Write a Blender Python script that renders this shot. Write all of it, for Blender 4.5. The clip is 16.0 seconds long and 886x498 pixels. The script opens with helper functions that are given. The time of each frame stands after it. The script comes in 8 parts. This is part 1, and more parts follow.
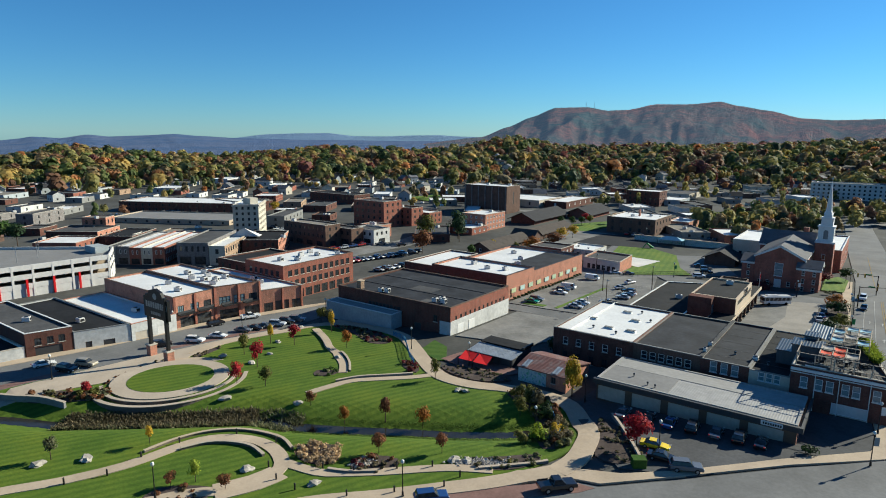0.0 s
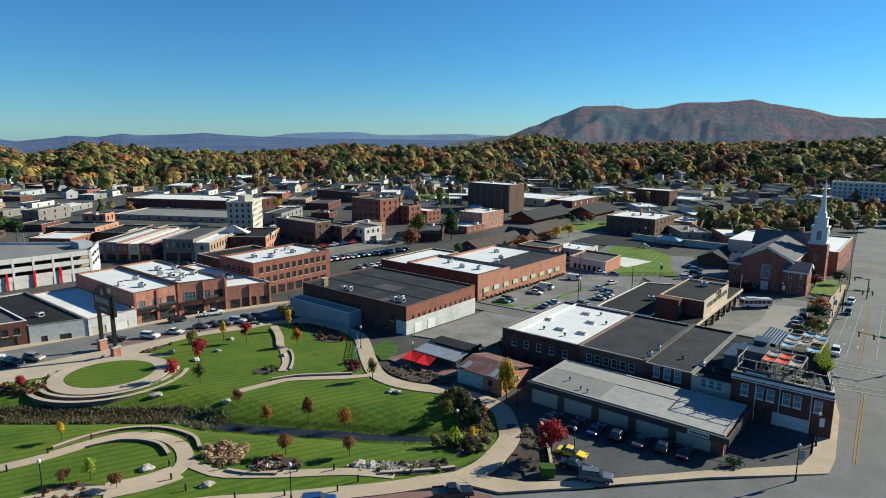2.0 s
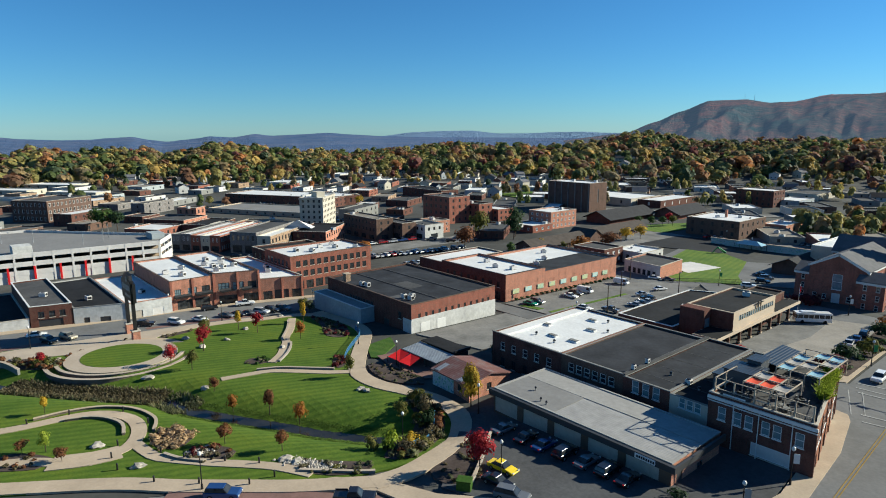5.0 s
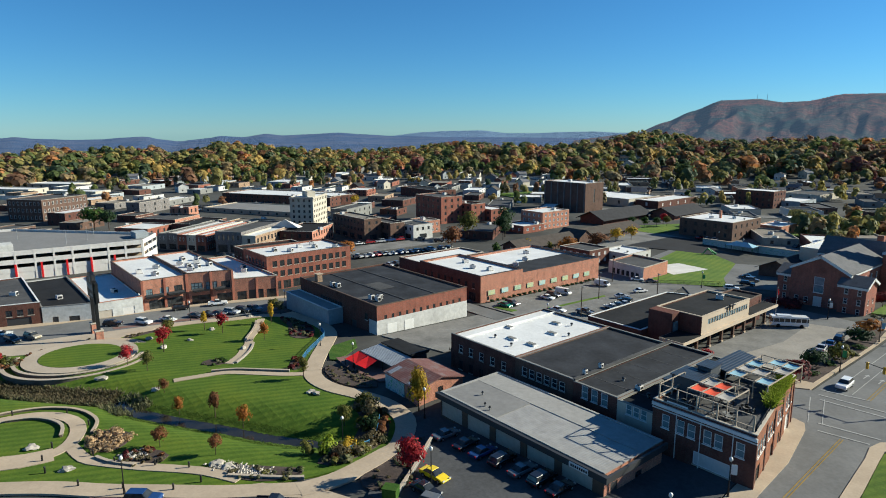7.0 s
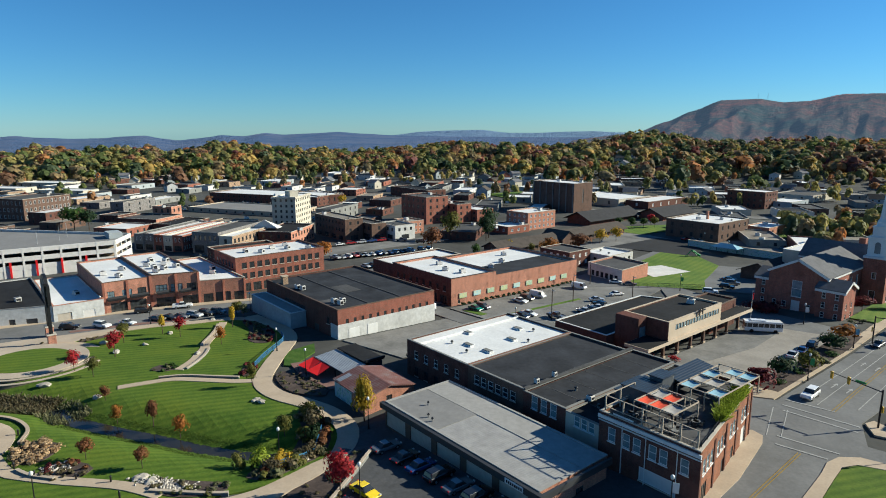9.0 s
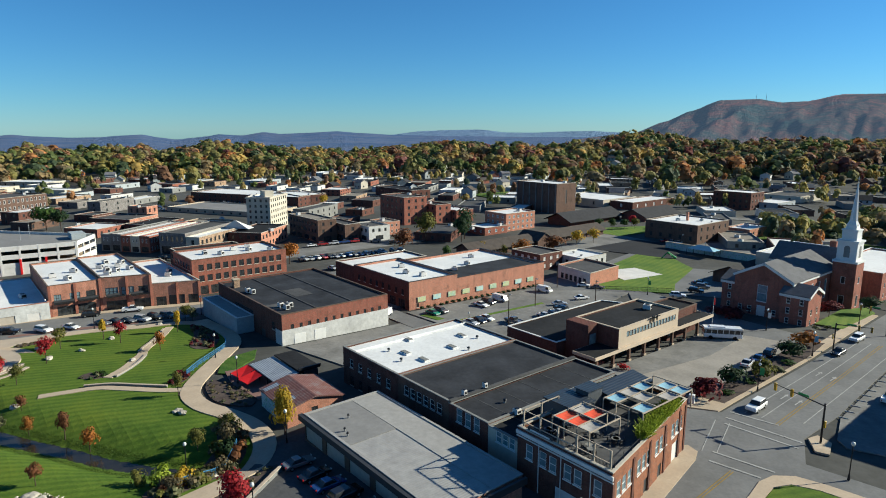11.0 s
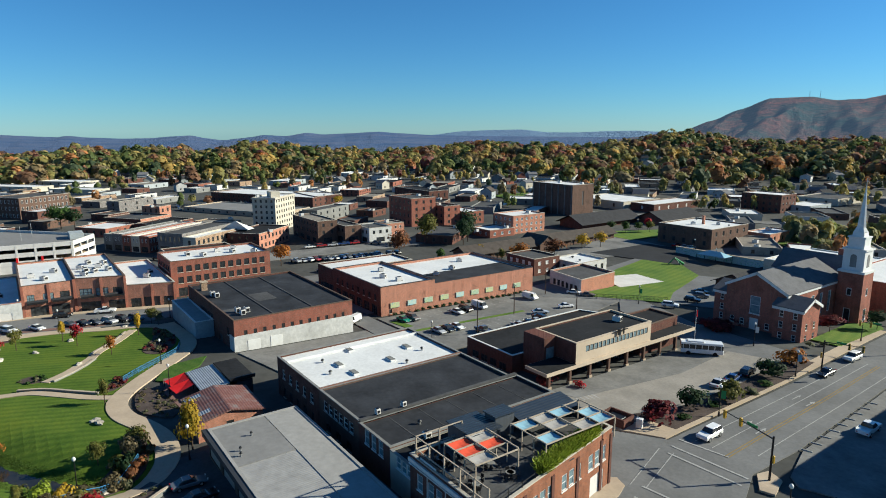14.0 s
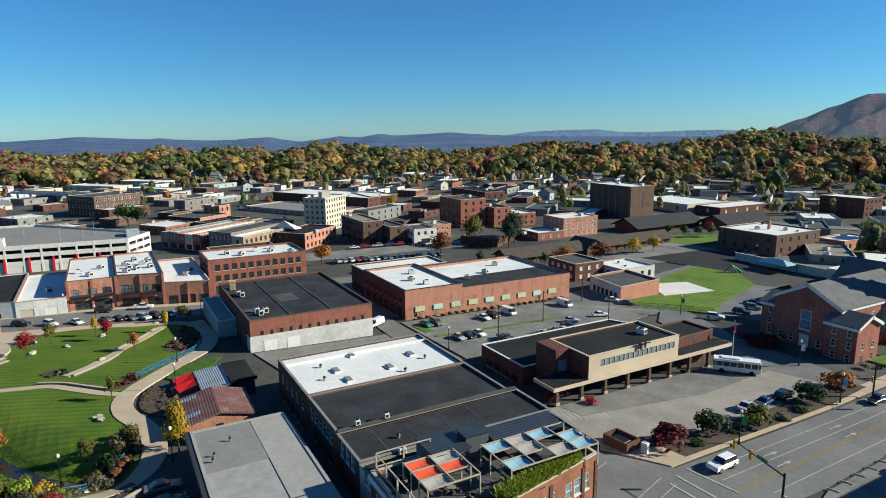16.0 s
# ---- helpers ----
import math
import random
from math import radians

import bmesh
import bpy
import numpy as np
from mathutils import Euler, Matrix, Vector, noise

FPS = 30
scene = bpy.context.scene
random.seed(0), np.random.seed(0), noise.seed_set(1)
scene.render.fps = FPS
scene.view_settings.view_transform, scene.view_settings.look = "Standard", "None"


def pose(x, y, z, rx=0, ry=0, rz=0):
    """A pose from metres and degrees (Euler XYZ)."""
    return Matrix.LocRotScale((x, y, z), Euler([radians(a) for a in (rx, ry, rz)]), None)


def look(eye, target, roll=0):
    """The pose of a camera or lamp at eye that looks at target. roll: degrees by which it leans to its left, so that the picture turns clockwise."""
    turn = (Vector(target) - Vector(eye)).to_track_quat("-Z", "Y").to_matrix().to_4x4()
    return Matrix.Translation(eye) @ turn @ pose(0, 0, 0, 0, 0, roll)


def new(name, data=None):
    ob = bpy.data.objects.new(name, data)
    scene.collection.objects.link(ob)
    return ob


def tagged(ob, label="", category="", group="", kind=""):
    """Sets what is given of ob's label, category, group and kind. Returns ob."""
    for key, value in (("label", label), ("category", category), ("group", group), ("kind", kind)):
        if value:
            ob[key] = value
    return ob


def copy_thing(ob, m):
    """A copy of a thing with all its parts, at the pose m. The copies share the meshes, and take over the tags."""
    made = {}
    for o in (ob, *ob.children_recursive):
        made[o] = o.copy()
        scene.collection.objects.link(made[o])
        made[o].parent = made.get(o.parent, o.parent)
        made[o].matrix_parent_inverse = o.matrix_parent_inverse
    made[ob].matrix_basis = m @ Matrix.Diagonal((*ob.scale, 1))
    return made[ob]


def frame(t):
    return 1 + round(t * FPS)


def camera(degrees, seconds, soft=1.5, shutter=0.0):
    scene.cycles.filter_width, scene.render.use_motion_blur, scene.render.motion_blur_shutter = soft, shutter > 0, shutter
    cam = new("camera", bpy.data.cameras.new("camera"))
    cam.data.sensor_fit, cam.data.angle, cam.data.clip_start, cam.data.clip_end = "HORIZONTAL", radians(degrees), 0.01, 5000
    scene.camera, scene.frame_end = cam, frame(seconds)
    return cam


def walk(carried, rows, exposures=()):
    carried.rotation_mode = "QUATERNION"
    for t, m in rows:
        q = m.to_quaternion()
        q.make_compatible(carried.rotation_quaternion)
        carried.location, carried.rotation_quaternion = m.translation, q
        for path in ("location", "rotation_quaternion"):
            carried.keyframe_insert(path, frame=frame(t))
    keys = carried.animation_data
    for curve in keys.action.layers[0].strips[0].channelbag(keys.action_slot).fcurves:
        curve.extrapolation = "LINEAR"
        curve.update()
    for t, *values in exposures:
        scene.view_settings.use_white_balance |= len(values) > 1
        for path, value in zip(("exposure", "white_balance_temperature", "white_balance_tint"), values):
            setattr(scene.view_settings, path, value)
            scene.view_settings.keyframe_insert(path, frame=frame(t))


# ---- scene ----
cam = camera(71.0, 16.0, 1.0)
METRES, EYE, TILT, LEAN, TURN = 115.65, 48.0, 0.0, 0.0, 35.9
ROWS = [
    (0.0, 0.0, 0.0, 0.0, 0.07, -10.5, -0.38),
    (0.5, 0.0366, 0.0082, 0.0002, 1.01, -10.53, -0.34),
    (1.0, 0.0759, 0.0162, 0.0002, 1.64, -10.55, -0.33),
    (1.5, 0.117, 0.0239, -0.0029, 2.21, -10.58, -0.34),
    (2.0, 0.1591, 0.0316, -0.0065, 2.73, -10.61, -0.34),
    (2.5, 0.2017, 0.0399, -0.0077, 3.79, -10.66, -0.3),
    (3.0, 0.2443, 0.049, -0.0082, 5.96, -10.72, -0.24),
    (3.5, 0.2839, 0.0594, -0.009, 8.31, -10.74, -0.09),
    (4.0, 0.3219, 0.071, -0.0099, 10.6, -10.76, 0.05),
    (6.5, 0.4638, 0.1257, -0.0136, 14.53, -10.77, 0.19),
    (7.0, 0.4795, 0.1368, -0.014, 14.53, -10.78, 0.17),
    (7.5, 0.4933, 0.1501, -0.0145, 14.55, -10.75, 0.19),
    (8.0, 0.5092, 0.1637, -0.0149, 14.59, -10.77, 0.16),
    (10.5, 0.6155, 0.2446, -0.0158, 14.71, -10.86, -0.01),
    (11.0, 0.6392, 0.2625, -0.0161, 14.71, -10.86, -0.03),
    (11.5, 0.6633, 0.2806, -0.0163, 14.72, -10.87, -0.05),
    (12.0, 0.6876, 0.2989, -0.0166, 14.73, -10.87, -0.05),
    (12.5, 0.7117, 0.3176, -0.017, 15.09, -10.86, -0.04),
    (13.0, 0.7354, 0.3357, -0.0173, 15.6, -10.85, -0.02),
    (13.5, 0.7585, 0.3534, -0.0178, 16.39, -10.85, 0.03),
    (14.0, 0.7811, 0.3715, -0.0182, 18.66, -10.84, 0.16),
    (14.5, 0.8028, 0.3906, -0.0187, 21.04, -10.81, 0.29),
    (15.0, 0.8241, 0.4103, -0.0193, 22.72, -10.79, 0.38),
    (15.5, 0.845, 0.4304, -0.02, 24.09, -10.77, 0.46),
    (16.0, 0.8656, 0.4511, -0.0205, 25.32, -10.75, 0.52),
]
walk(cam, [(t, pose(0, 0, EYE, TILT, LEAN, TURN) @ pose(METRES * x, METRES * y, METRES * z, 90 + pitch, roll, yaw)) for t, x, y, z, yaw, pitch, roll in ROWS], [(0.0, 1.0, 5550, -2), (16.0, 1.0, 5550, -2)])

# ---- world and sun ----
SUN_AZ, SUN_EL = math.atan2(0.487, 0.873), radians(26)
world = bpy.data.worlds.new("sky")
scene.world = world
world.use_nodes = True
wn = world.node_tree.nodes
sky = wn.new("ShaderNodeTexSky")
sky.sky_type, sky.sun_disc = "NISHITA", False
sky.sun_elevation, sky.sun_rotation = SUN_EL, SUN_AZ
sky.altitude, sky.air_density, sky.dust_density, sky.ozone_density = 800, 1.0, 0.0, 7.5
air = wn.new("ShaderNodeMix")
air.data_type, air.blend_type = "RGBA", "MULTIPLY"
air.inputs[0].default_value, air.inputs[7].default_value = 1.0, (0.8, 0.99, 1.02, 1)
world.node_tree.links.new(sky.outputs[0], air.inputs[6])
world.node_tree.links.new(air.outputs[2], wn["Background"].inputs[0])
wn["Background"].inputs[1].default_value = 0.0505
sun = new("sun", bpy.data.lights.new("sun", "SUN"))
sun.data.energy, sun.data.angle, sun.data.color = 5.0, radians(0.53), (1.0, 0.83, 0.62)
sun.matrix_world = look((0, 0, 300), (-0.487 * math.cos(SUN_EL), -0.873 * math.cos(SUN_EL), 300 - math.sin(SUN_EL)))
scene.view_settings.exposure = 1.0

# ---- materials ----
MATS = {}


def shader(name, rough=0.8, metal=0.0):
    m = bpy.data.materials.new(name)
    m.use_nodes = True
    b = m.node_tree.nodes["Principled BSDF"]
    b.inputs["Roughness"].default_value, b.inputs["Metallic"].default_value = rough, metal
    b.inputs["Specular IOR Level"].default_value = 0.15 if rough > 0.7 else 0.5
    MATS[name] = m
    return m, m.node_tree.nodes, m.node_tree.links, b


def ramp(n, l, src, stops):
    r = n.new("ShaderNodeValToRGB")
    while len(r.color_ramp.elements) < len(stops):
        r.color_ramp.elements.new(0.5)
    for e, (p, c) in zip(r.color_ramp.elements, stops):
        e.position, e.color = p, (*c, 1)
    l.new(src, r.inputs[0])
    return r.outputs[0]


def tex(n, l, scale, detail=4.0, rough=0.6, stretch=None):
    co = n.new("ShaderNodeTexCoord")
    src = co.outputs["Object"]
    if stretch:
        mp = n.new("ShaderNodeMapping")
        mp.inputs["Scale"].default_value = stretch
        l.new(src, mp.inputs[0])
        src = mp.outputs[0]
    t = n.new("ShaderNodeTexNoise")
    t.inputs["Scale"].default_value, t.inputs["Detail"].default_value, t.inputs["Roughness"].default_value = scale, detail, rough
    l.new(src, t.inputs["Vector"])
    return t.outputs["Fac"]


def mix(n, l, a, b, fac, mode="MIX"):
    m = n.new("ShaderNodeMix")
    m.data_type, m.blend_type = "RGBA", mode
    for sock, v in ((m.inputs[6], a), (m.inputs[7], b), (m.inputs[0], fac)):
        if isinstance(v, tuple):
            sock.default_value = (*v, 1)
        elif isinstance(v, (int, float)):
            sock.default_value = v
        else:
            l.new(v, sock)
    return m.outputs[2]


def bump(n, l, b, src, strength, dist):
    u = n.new("ShaderNodeBump")
    u.inputs["Strength"].default_value, u.inputs["Distance"].default_value = strength, dist
    l.new(src, u.inputs["Height"])
    l.new(u.outputs[0], b.inputs["Normal"])


def tint(c, k):
    return tuple(min(1, v * k) for v in c)


def surface(name, c, rough=0.85, metal=0.0, big=0.15, fine=2.0, var=0.25, grain=0.15, rel=0.0, rand=0.0, stretch=None):
    """A plain surface with stains at one scale and grain at another."""
    m, n, l, b = shader(name, rough, metal)
    c = tint(c, 0.82)
    col = ramp(n, l, tex(n, l, big, 5, 0.6, stretch), [(0.3, tint(c, 1 - var)), (0.55, c), (0.8, tint(c, 1 + var))])
    g = tex(n, l, fine, 3, 0.7, stretch)
    col = mix(n, l, col, ramp(n, l, g, [(0.3, (1 - grain,) * 3), (0.7, (1, 1, 1))]), 1.0, "MULTIPLY")
    if rand:
        oi = n.new("ShaderNodeObjectInfo")
        col = mix(n, l, col, ramp(n, l, oi.outputs["Random"], [(0, (1 - rand,) * 3), (1, (1, 1, 1))]), 1.0, "MULTIPLY")
    l.new(col, b.inputs["Base Color"])
    if rel:
        bump(n, l, b, g, 0.5, rel)
    return m


def brick(name, c, mortar=(0.2, 0.13, 0.1), var=0.38):
    """Brickwork: courses of 75 mm, with stained and patched areas."""
    m, n, l, b = shader(name, 0.9)
    c, mortar = tint(c, 0.84), tint(mortar, 0.84)
    co = n.new("ShaderNodeTexCoord")
    sep, com = n.new("ShaderNodeSeparateXYZ"), n.new("ShaderNodeCombineXYZ")
    l.new(co.outputs["Object"], sep.inputs[0])
    add = n.new("ShaderNodeMath")
    l.new(sep.outputs[0], add.inputs[0]), l.new(sep.outputs[1], add.inputs[1])
    l.new(add.outputs[0], com.inputs[0]), l.new(sep.outputs[2], com.inputs[1])
    bt = n.new("ShaderNodeTexBrick")
    bt.inputs["Scale"].default_value, bt.inputs["Brick Width"].default_value, bt.inputs["Row Height"].default_value = 1.0, 0.22, 0.075
    bt.inputs["Mortar Size"].default_value = 0.008
    bt.inputs["Color1"].default_value, bt.inputs["Color2"].default_value = (*tint(c, 0.75), 1), (*tint(c, 1.2), 1)
    bt.inputs["Mortar"].default_value = (*mortar, 1)
    l.new(com.outputs[0], bt.inputs["Vector"])
    st = ramp(n, l, tex(n, l, 0.35, 6, 0.65), [(0.3, (1 - var,) * 3), (0.5, (1, 1, 1)), (0.75, (1.0, 0.93, 0.9))])
    col = mix(n, l, bt.outputs["Color"], st, 1.0, "MULTIPLY")
    dr = ramp(n, l, tex(n, l, 1.4, 3, 0.6, (1, 1, 0.12)), [(0.35, (0.72, 0.72, 0.72)), (0.6, (1, 1, 1))])
    col = mix(n, l, col, dr, 0.6, "MULTIPLY")
    l.new(col, b.inputs["Base Color"])
    return m


def leafy(name, stops, rough=0.7, grove=0.0):
    """Foliage: hue differs leaf by leaf and, a little, tree by tree."""
    m, n, l, b = shader(name, rough)
    ge, oi = n.new("ShaderNodeNewGeometry"), n.new("ShaderNodeObjectInfo")
    col = ramp(n, l, ge.outputs["Random Per Island"], stops)
    col = mix(n, l, col, ramp(n, l, oi.outputs["Random"], [(0, (0.75, 0.75, 0.75)), (1, (1.1, 1.05, 1))]), 1.0, "MULTIPLY")
    if grove:
        col = mix(n, l, col, ramp(n, l, tex(n, l, grove, 3, 0.6), [(0.33, (0.6, 0.68, 0.7)), (0.5, (1, 1, 1)), (0.67, (1.5, 1.35, 1.1))]), 1.0, "MULTIPLY")
    l.new(col, b.inputs["Base Color"])
    b.inputs["Specular IOR Level"].default_value = 0.2
    tr, mx = n.new("ShaderNodeBsdfTranslucent"), n.new("ShaderNodeMixShader")
    mx.inputs[0].default_value = 0.4
    l.new(col, tr.inputs["Color"])
    l.new(b.outputs[0], mx.inputs[1]), l.new(tr.outputs[0], mx.inputs[2])
    l.new(mx.outputs[0], n["Material Output"].inputs["Surface"])
    return m


def wooded(name, scale, stops, patch, big=0.004, haze_glow=0.045):
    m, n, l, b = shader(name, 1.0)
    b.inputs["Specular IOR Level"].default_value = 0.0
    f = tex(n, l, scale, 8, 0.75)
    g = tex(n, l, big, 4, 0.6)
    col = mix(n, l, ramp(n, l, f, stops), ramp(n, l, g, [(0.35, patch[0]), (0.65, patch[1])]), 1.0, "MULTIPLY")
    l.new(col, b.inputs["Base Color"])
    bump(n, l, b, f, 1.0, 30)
    # Bluish emission stands in for haze over the far woods.
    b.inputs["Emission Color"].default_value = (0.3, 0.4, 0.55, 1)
    b.inputs["Emission Strength"].default_value = haze_glow
    return m


def striped(name, c1, c2, width, angle, rough=0.9, grain=0.4):
    """Mown grass: soft bands left by the mower, and blotches."""
    m, n, l, b = shader(name, rough)
    co, mp, w = n.new("ShaderNodeTexCoord"), n.new("ShaderNodeMapping"), n.new("ShaderNodeTexWave")
    mp.inputs["Rotation"].default_value = (0, 0, radians(angle))
    w.inputs["Scale"].default_value, w.inputs["Distortion"].default_value = 0.314 / width, 0.5
    w.inputs["Detail Scale"].default_value = 0.4
    l.new(co.outputs["Object"], mp.inputs[0]), l.new(mp.outputs[0], w.inputs["Vector"])
    col = mix(n, l, c1, c2, w.outputs["Fac"])
    col = mix(n, l, col, ramp(n, l, tex(n, l, 0.09, 5, 0.65), [(0.3, (0.62, 0.74, 0.66)), (0.5, (1, 1, 1)), (0.72, (1.35, 1.15, 0.95))]), 0.95, "MULTIPLY")
    g = tex(n, l, 2.5, 4, 0.8)
    col = mix(n, l, col, ramp(n, l, g, [(0.25, (1 - grain,) * 3), (0.7, (1.1, 1.1, 1.05))]), 1.0, "MULTIPLY")
    l.new(col, b.inputs["Base Color"])
    b.inputs["Specular IOR Level"].default_value = 0.15
    bump(n, l, b, g, 0.6, 0.05)
    return m


def corrugated(name, c, pitch, angle, rough=0.55, metal=0.0, rust=None, relief=0.06, low=0.85):
    m, n, l, b = shader(name, rough, metal)
    c = tint(c, 0.84)
    co, mp, w = n.new("ShaderNodeTexCoord"), n.new("ShaderNodeMapping"), n.new("ShaderNodeTexWave")
    mp.inputs["Rotation"].default_value = (0, 0, radians(angle))
    w.inputs["Scale"].default_value = 0.314 / pitch
    l.new(co.outputs["Object"], mp.inputs[0]), l.new(mp.outputs[0], w.inputs["Vector"])
    st = tex(n, l, 0.5, 6, 0.7)
    stops = [(0.3, tint(c, 0.7)), (0.6, c)] if not rust else [(0.3, rust), (0.5, tint(rust, 1.4)), (0.72, c)]
    # Groove bottoms are darkened in the colour, as shade between the ribs.
    col = mix(n, l, ramp(n, l, st, stops), ramp(n, l, w.outputs["Fac"], [(0.0, (low, low, low)), (0.3, (1, 1, 1))]), 1.0, "MULTIPLY")
    l.new(col, b.inputs["Base Color"])
    bump(n, l, b, w.outputs["Fac"], 0.8, relief)
    return m


surface("asphalt", (0.2, 0.2, 0.2), 0.9, 0, 0.08, 1.5, 0.25, 0.2)
surface("asphalt_new", (0.035, 0.036, 0.04), 0.9, 0, 0.1, 2.0, 0.25, 0.2)
surface("asphalt_yard", (0.1, 0.102, 0.108), 0.9, 0, 0.1, 1.6, 0.3, 0.25)
surface("wall_brown", (0.2, 0.165, 0.13), 0.9, 0, 0.5, 3.0, 0.25, 0.25)
surface("asphalt_old", (0.24, 0.235, 0.225), 0.92, 0, 0.12, 1.2, 0.35, 0.25)
surface("town_ground", (0.1, 0.1, 0.094), 0.95, 0, 0.03, 0.4, 0.45, 0.3)
surface("concrete", (0.52, 0.42, 0.31), 0.9, 0, 0.2, 2.5, 0.15, 0.15)
surface("concrete_pale", (0.5, 0.42, 0.33), 0.9, 0, 0.15, 2.5, 0.15, 0.15)
surface("concrete_white", (0.72, 0.7, 0.67), 0.85, 0, 0.2, 2.0, 0.15, 0.12)
surface("brick_paving", (0.25, 0.15, 0.13), 0.9, 0, 0.3, 3.0, 0.2, 0.25)
surface("mulch", (0.11, 0.085, 0.075), 1.0, 0, 0.4, 3.0, 0.35, 0.4, 0.08)
surface("earth", (0.16, 0.13, 0.09), 1.0, 0, 0.3, 2.0, 0.35, 0.35, 0.06)
surface("gravel", (0.3, 0.27, 0.24), 1.0, 0, 0.5, 4.0, 0.3, 0.4, 0.1)
surface("rock", (0.58, 0.53, 0.46), 0.95, 0, 0.8, 5.0, 0.3, 0.3, 0.05, 0.3)
surface("white_paint_line", (0.45, 0.45, 0.44), 0.85, 0, 0.6, 4.0, 0.2, 0.3)
surface("yellow_paint_line", (0.36, 0.25, 0.07), 0.85, 0, 0.6, 4.0, 0.2, 0.3)
striped("lawn", (0.07, 0.118, 0.012), (0.1, 0.15, 0.017), 1.7, 25)
striped("lawn_far", (0.095, 0.16, 0.024), (0.125, 0.185, 0.032), 2.5, -10)
striped("bank_grass", (0.046, 0.1, 0.015), (0.063, 0.118, 0.022), 3.0, 70, 0.95, 0.55)
m_, n_, l_, b_ = shader("water", 0.08)
l_.new(ramp(n_, l_, tex(n_, l_, 0.4, 4), [(0.3, (0.012, 0.012, 0.01)), (0.7, (0.035, 0.032, 0.025))]), b_.inputs["Base Color"])
bump(n_, l_, b_, tex(n_, l_, 3.0, 3), 0.25, 0.04)

brick("brick_red", (0.32, 0.115, 0.08))
brick("brick_orange", (0.54, 0.245, 0.165), (0.3, 0.2, 0.15))
brick("brick_bar", (0.32, 0.13, 0.07))
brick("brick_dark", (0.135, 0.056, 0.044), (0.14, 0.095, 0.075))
brick("brick_brown", (0.15, 0.092, 0.07), (0.14, 0.1, 0.08))
brick("brick_church", (0.37, 0.14, 0.1))
brick("brick_buff", (0.42, 0.3, 0.2))
brick("brick_grey", (0.2, 0.18, 0.17), (0.3, 0.3, 0.3))
surface("white_wall", (0.66, 0.66, 0.64), 0.85, 0, 0.25, 1.2, 0.18, 0.25)
surface("pale_blue_wall", (0.42, 0.46, 0.48), 0.8, 0, 0.25, 1.5, 0.15, 0.2)
surface("cream_wall", (0.6, 0.55, 0.45), 0.85, 0, 0.25, 1.5, 0.15, 0.15)
surface("tan_panel", (0.58, 0.48, 0.365), 0.75, 0, 0.2, 1.5, 0.1, 0.08)
surface("grey_wall", (0.26, 0.26, 0.25), 0.85, 0, 0.25, 1.5, 0.2, 0.2)
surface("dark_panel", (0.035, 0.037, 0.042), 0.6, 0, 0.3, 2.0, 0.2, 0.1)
surface("slate_panel", (0.075, 0.085, 0.1), 0.55, 0, 0.3, 2.0, 0.15, 0.1, 0, 0, (6, 6, 0.2))
surface("stone_trim", (0.55, 0.5, 0.42), 0.85, 0, 0.5, 3.0, 0.15, 0.15)
surface("white_trim", (0.76, 0.76, 0.74), 0.6, 0, 0.5, 2.0, 0.08, 0.06)
surface("dark_trim", (0.03, 0.028, 0.027), 0.55, 0, 0.5, 2.0, 0.2, 0.1)
surface("brown_trim", (0.13, 0.08, 0.05), 0.7, 0, 0.5, 2.0, 0.2, 0.15)
surface("roof_white", (0.82, 0.82, 0.81), 0.7, 0, 0.12, 1.5, 0.14, 0.16)
surface("roof_black", (0.026, 0.027, 0.03), 0.9, 0, 0.15, 1.2, 0.4, 0.3)
surface("roof_grey", (0.1, 0.1, 0.102), 0.9, 0, 0.15, 1.2, 0.3, 0.25)
surface("roof_bitumen", (0.045, 0.048, 0.056), 0.85, 0, 0.18, 1.2, 0.45, 0.3)
surface("roof_tan", (0.3, 0.27, 0.23), 0.9, 0, 0.15, 1.2, 0.3, 0.25)
surface("shingle_dark", (0.055, 0.055, 0.06), 0.9, 0, 0.5, 3.0, 0.25, 0.3)
surface("shingle_brown", (0.1, 0.085, 0.075), 0.9, 0, 0.5, 3.0, 0.25, 0.3)
surface("shingle_grey", (0.2, 0.2, 0.215), 0.9, 0, 0.5, 3.0, 0.25, 0.3)
corrugated("roof_ribbed", (0.36, 0.35, 0.335), 0.42, 0, 0.6, 0.0, None, 0.02, 0.93)
surface("roof_pale_grey", (0.38, 0.37, 0.355), 0.8, 0, 0.15, 1.2, 0.12, 0.15)
surface("roof_mid_grey", (0.26, 0.255, 0.25), 0.8, 0, 0.15, 1.2, 0.12, 0.15)
corrugated("roof_blue_metal", (0.035, 0.045, 0.06), 0.5, 0, 0.4)
corrugated("roof_rust", (0.2, 0.185, 0.18), 0.45, 90, 0.7, 0.0, (0.1, 0.042, 0.034), 0.03, 0.9)
corrugated("roof_tin", (0.42, 0.45, 0.48), 0.4, 90, 0.45, 0.3)
corrugated("door_panel", (0.5, 0.44, 0.36), 0.6, 90)
m_, n_, l_, b_ = shader("glass_dark", 0.06)
l_.new(ramp(n_, l_, tex(n_, l_, 0.7, 2), [(0.35, (0.012, 0.014, 0.016)), (0.65, (0.045, 0.05, 0.055))]), b_.inputs["Base Color"])
m_, n_, l_, b_ = shader("glass_blue", 0.08)
l_.new(ramp(n_, l_, tex(n_, l_, 0.7, 2), [(0.35, (0.1, 0.15, 0.18)), (0.65, (0.2, 0.26, 0.28))]), b_.inputs["Base Color"])
surface("steel", (0.45, 0.46, 0.47), 0.4, 0.7, 0.6, 3.0, 0.15, 0.1)
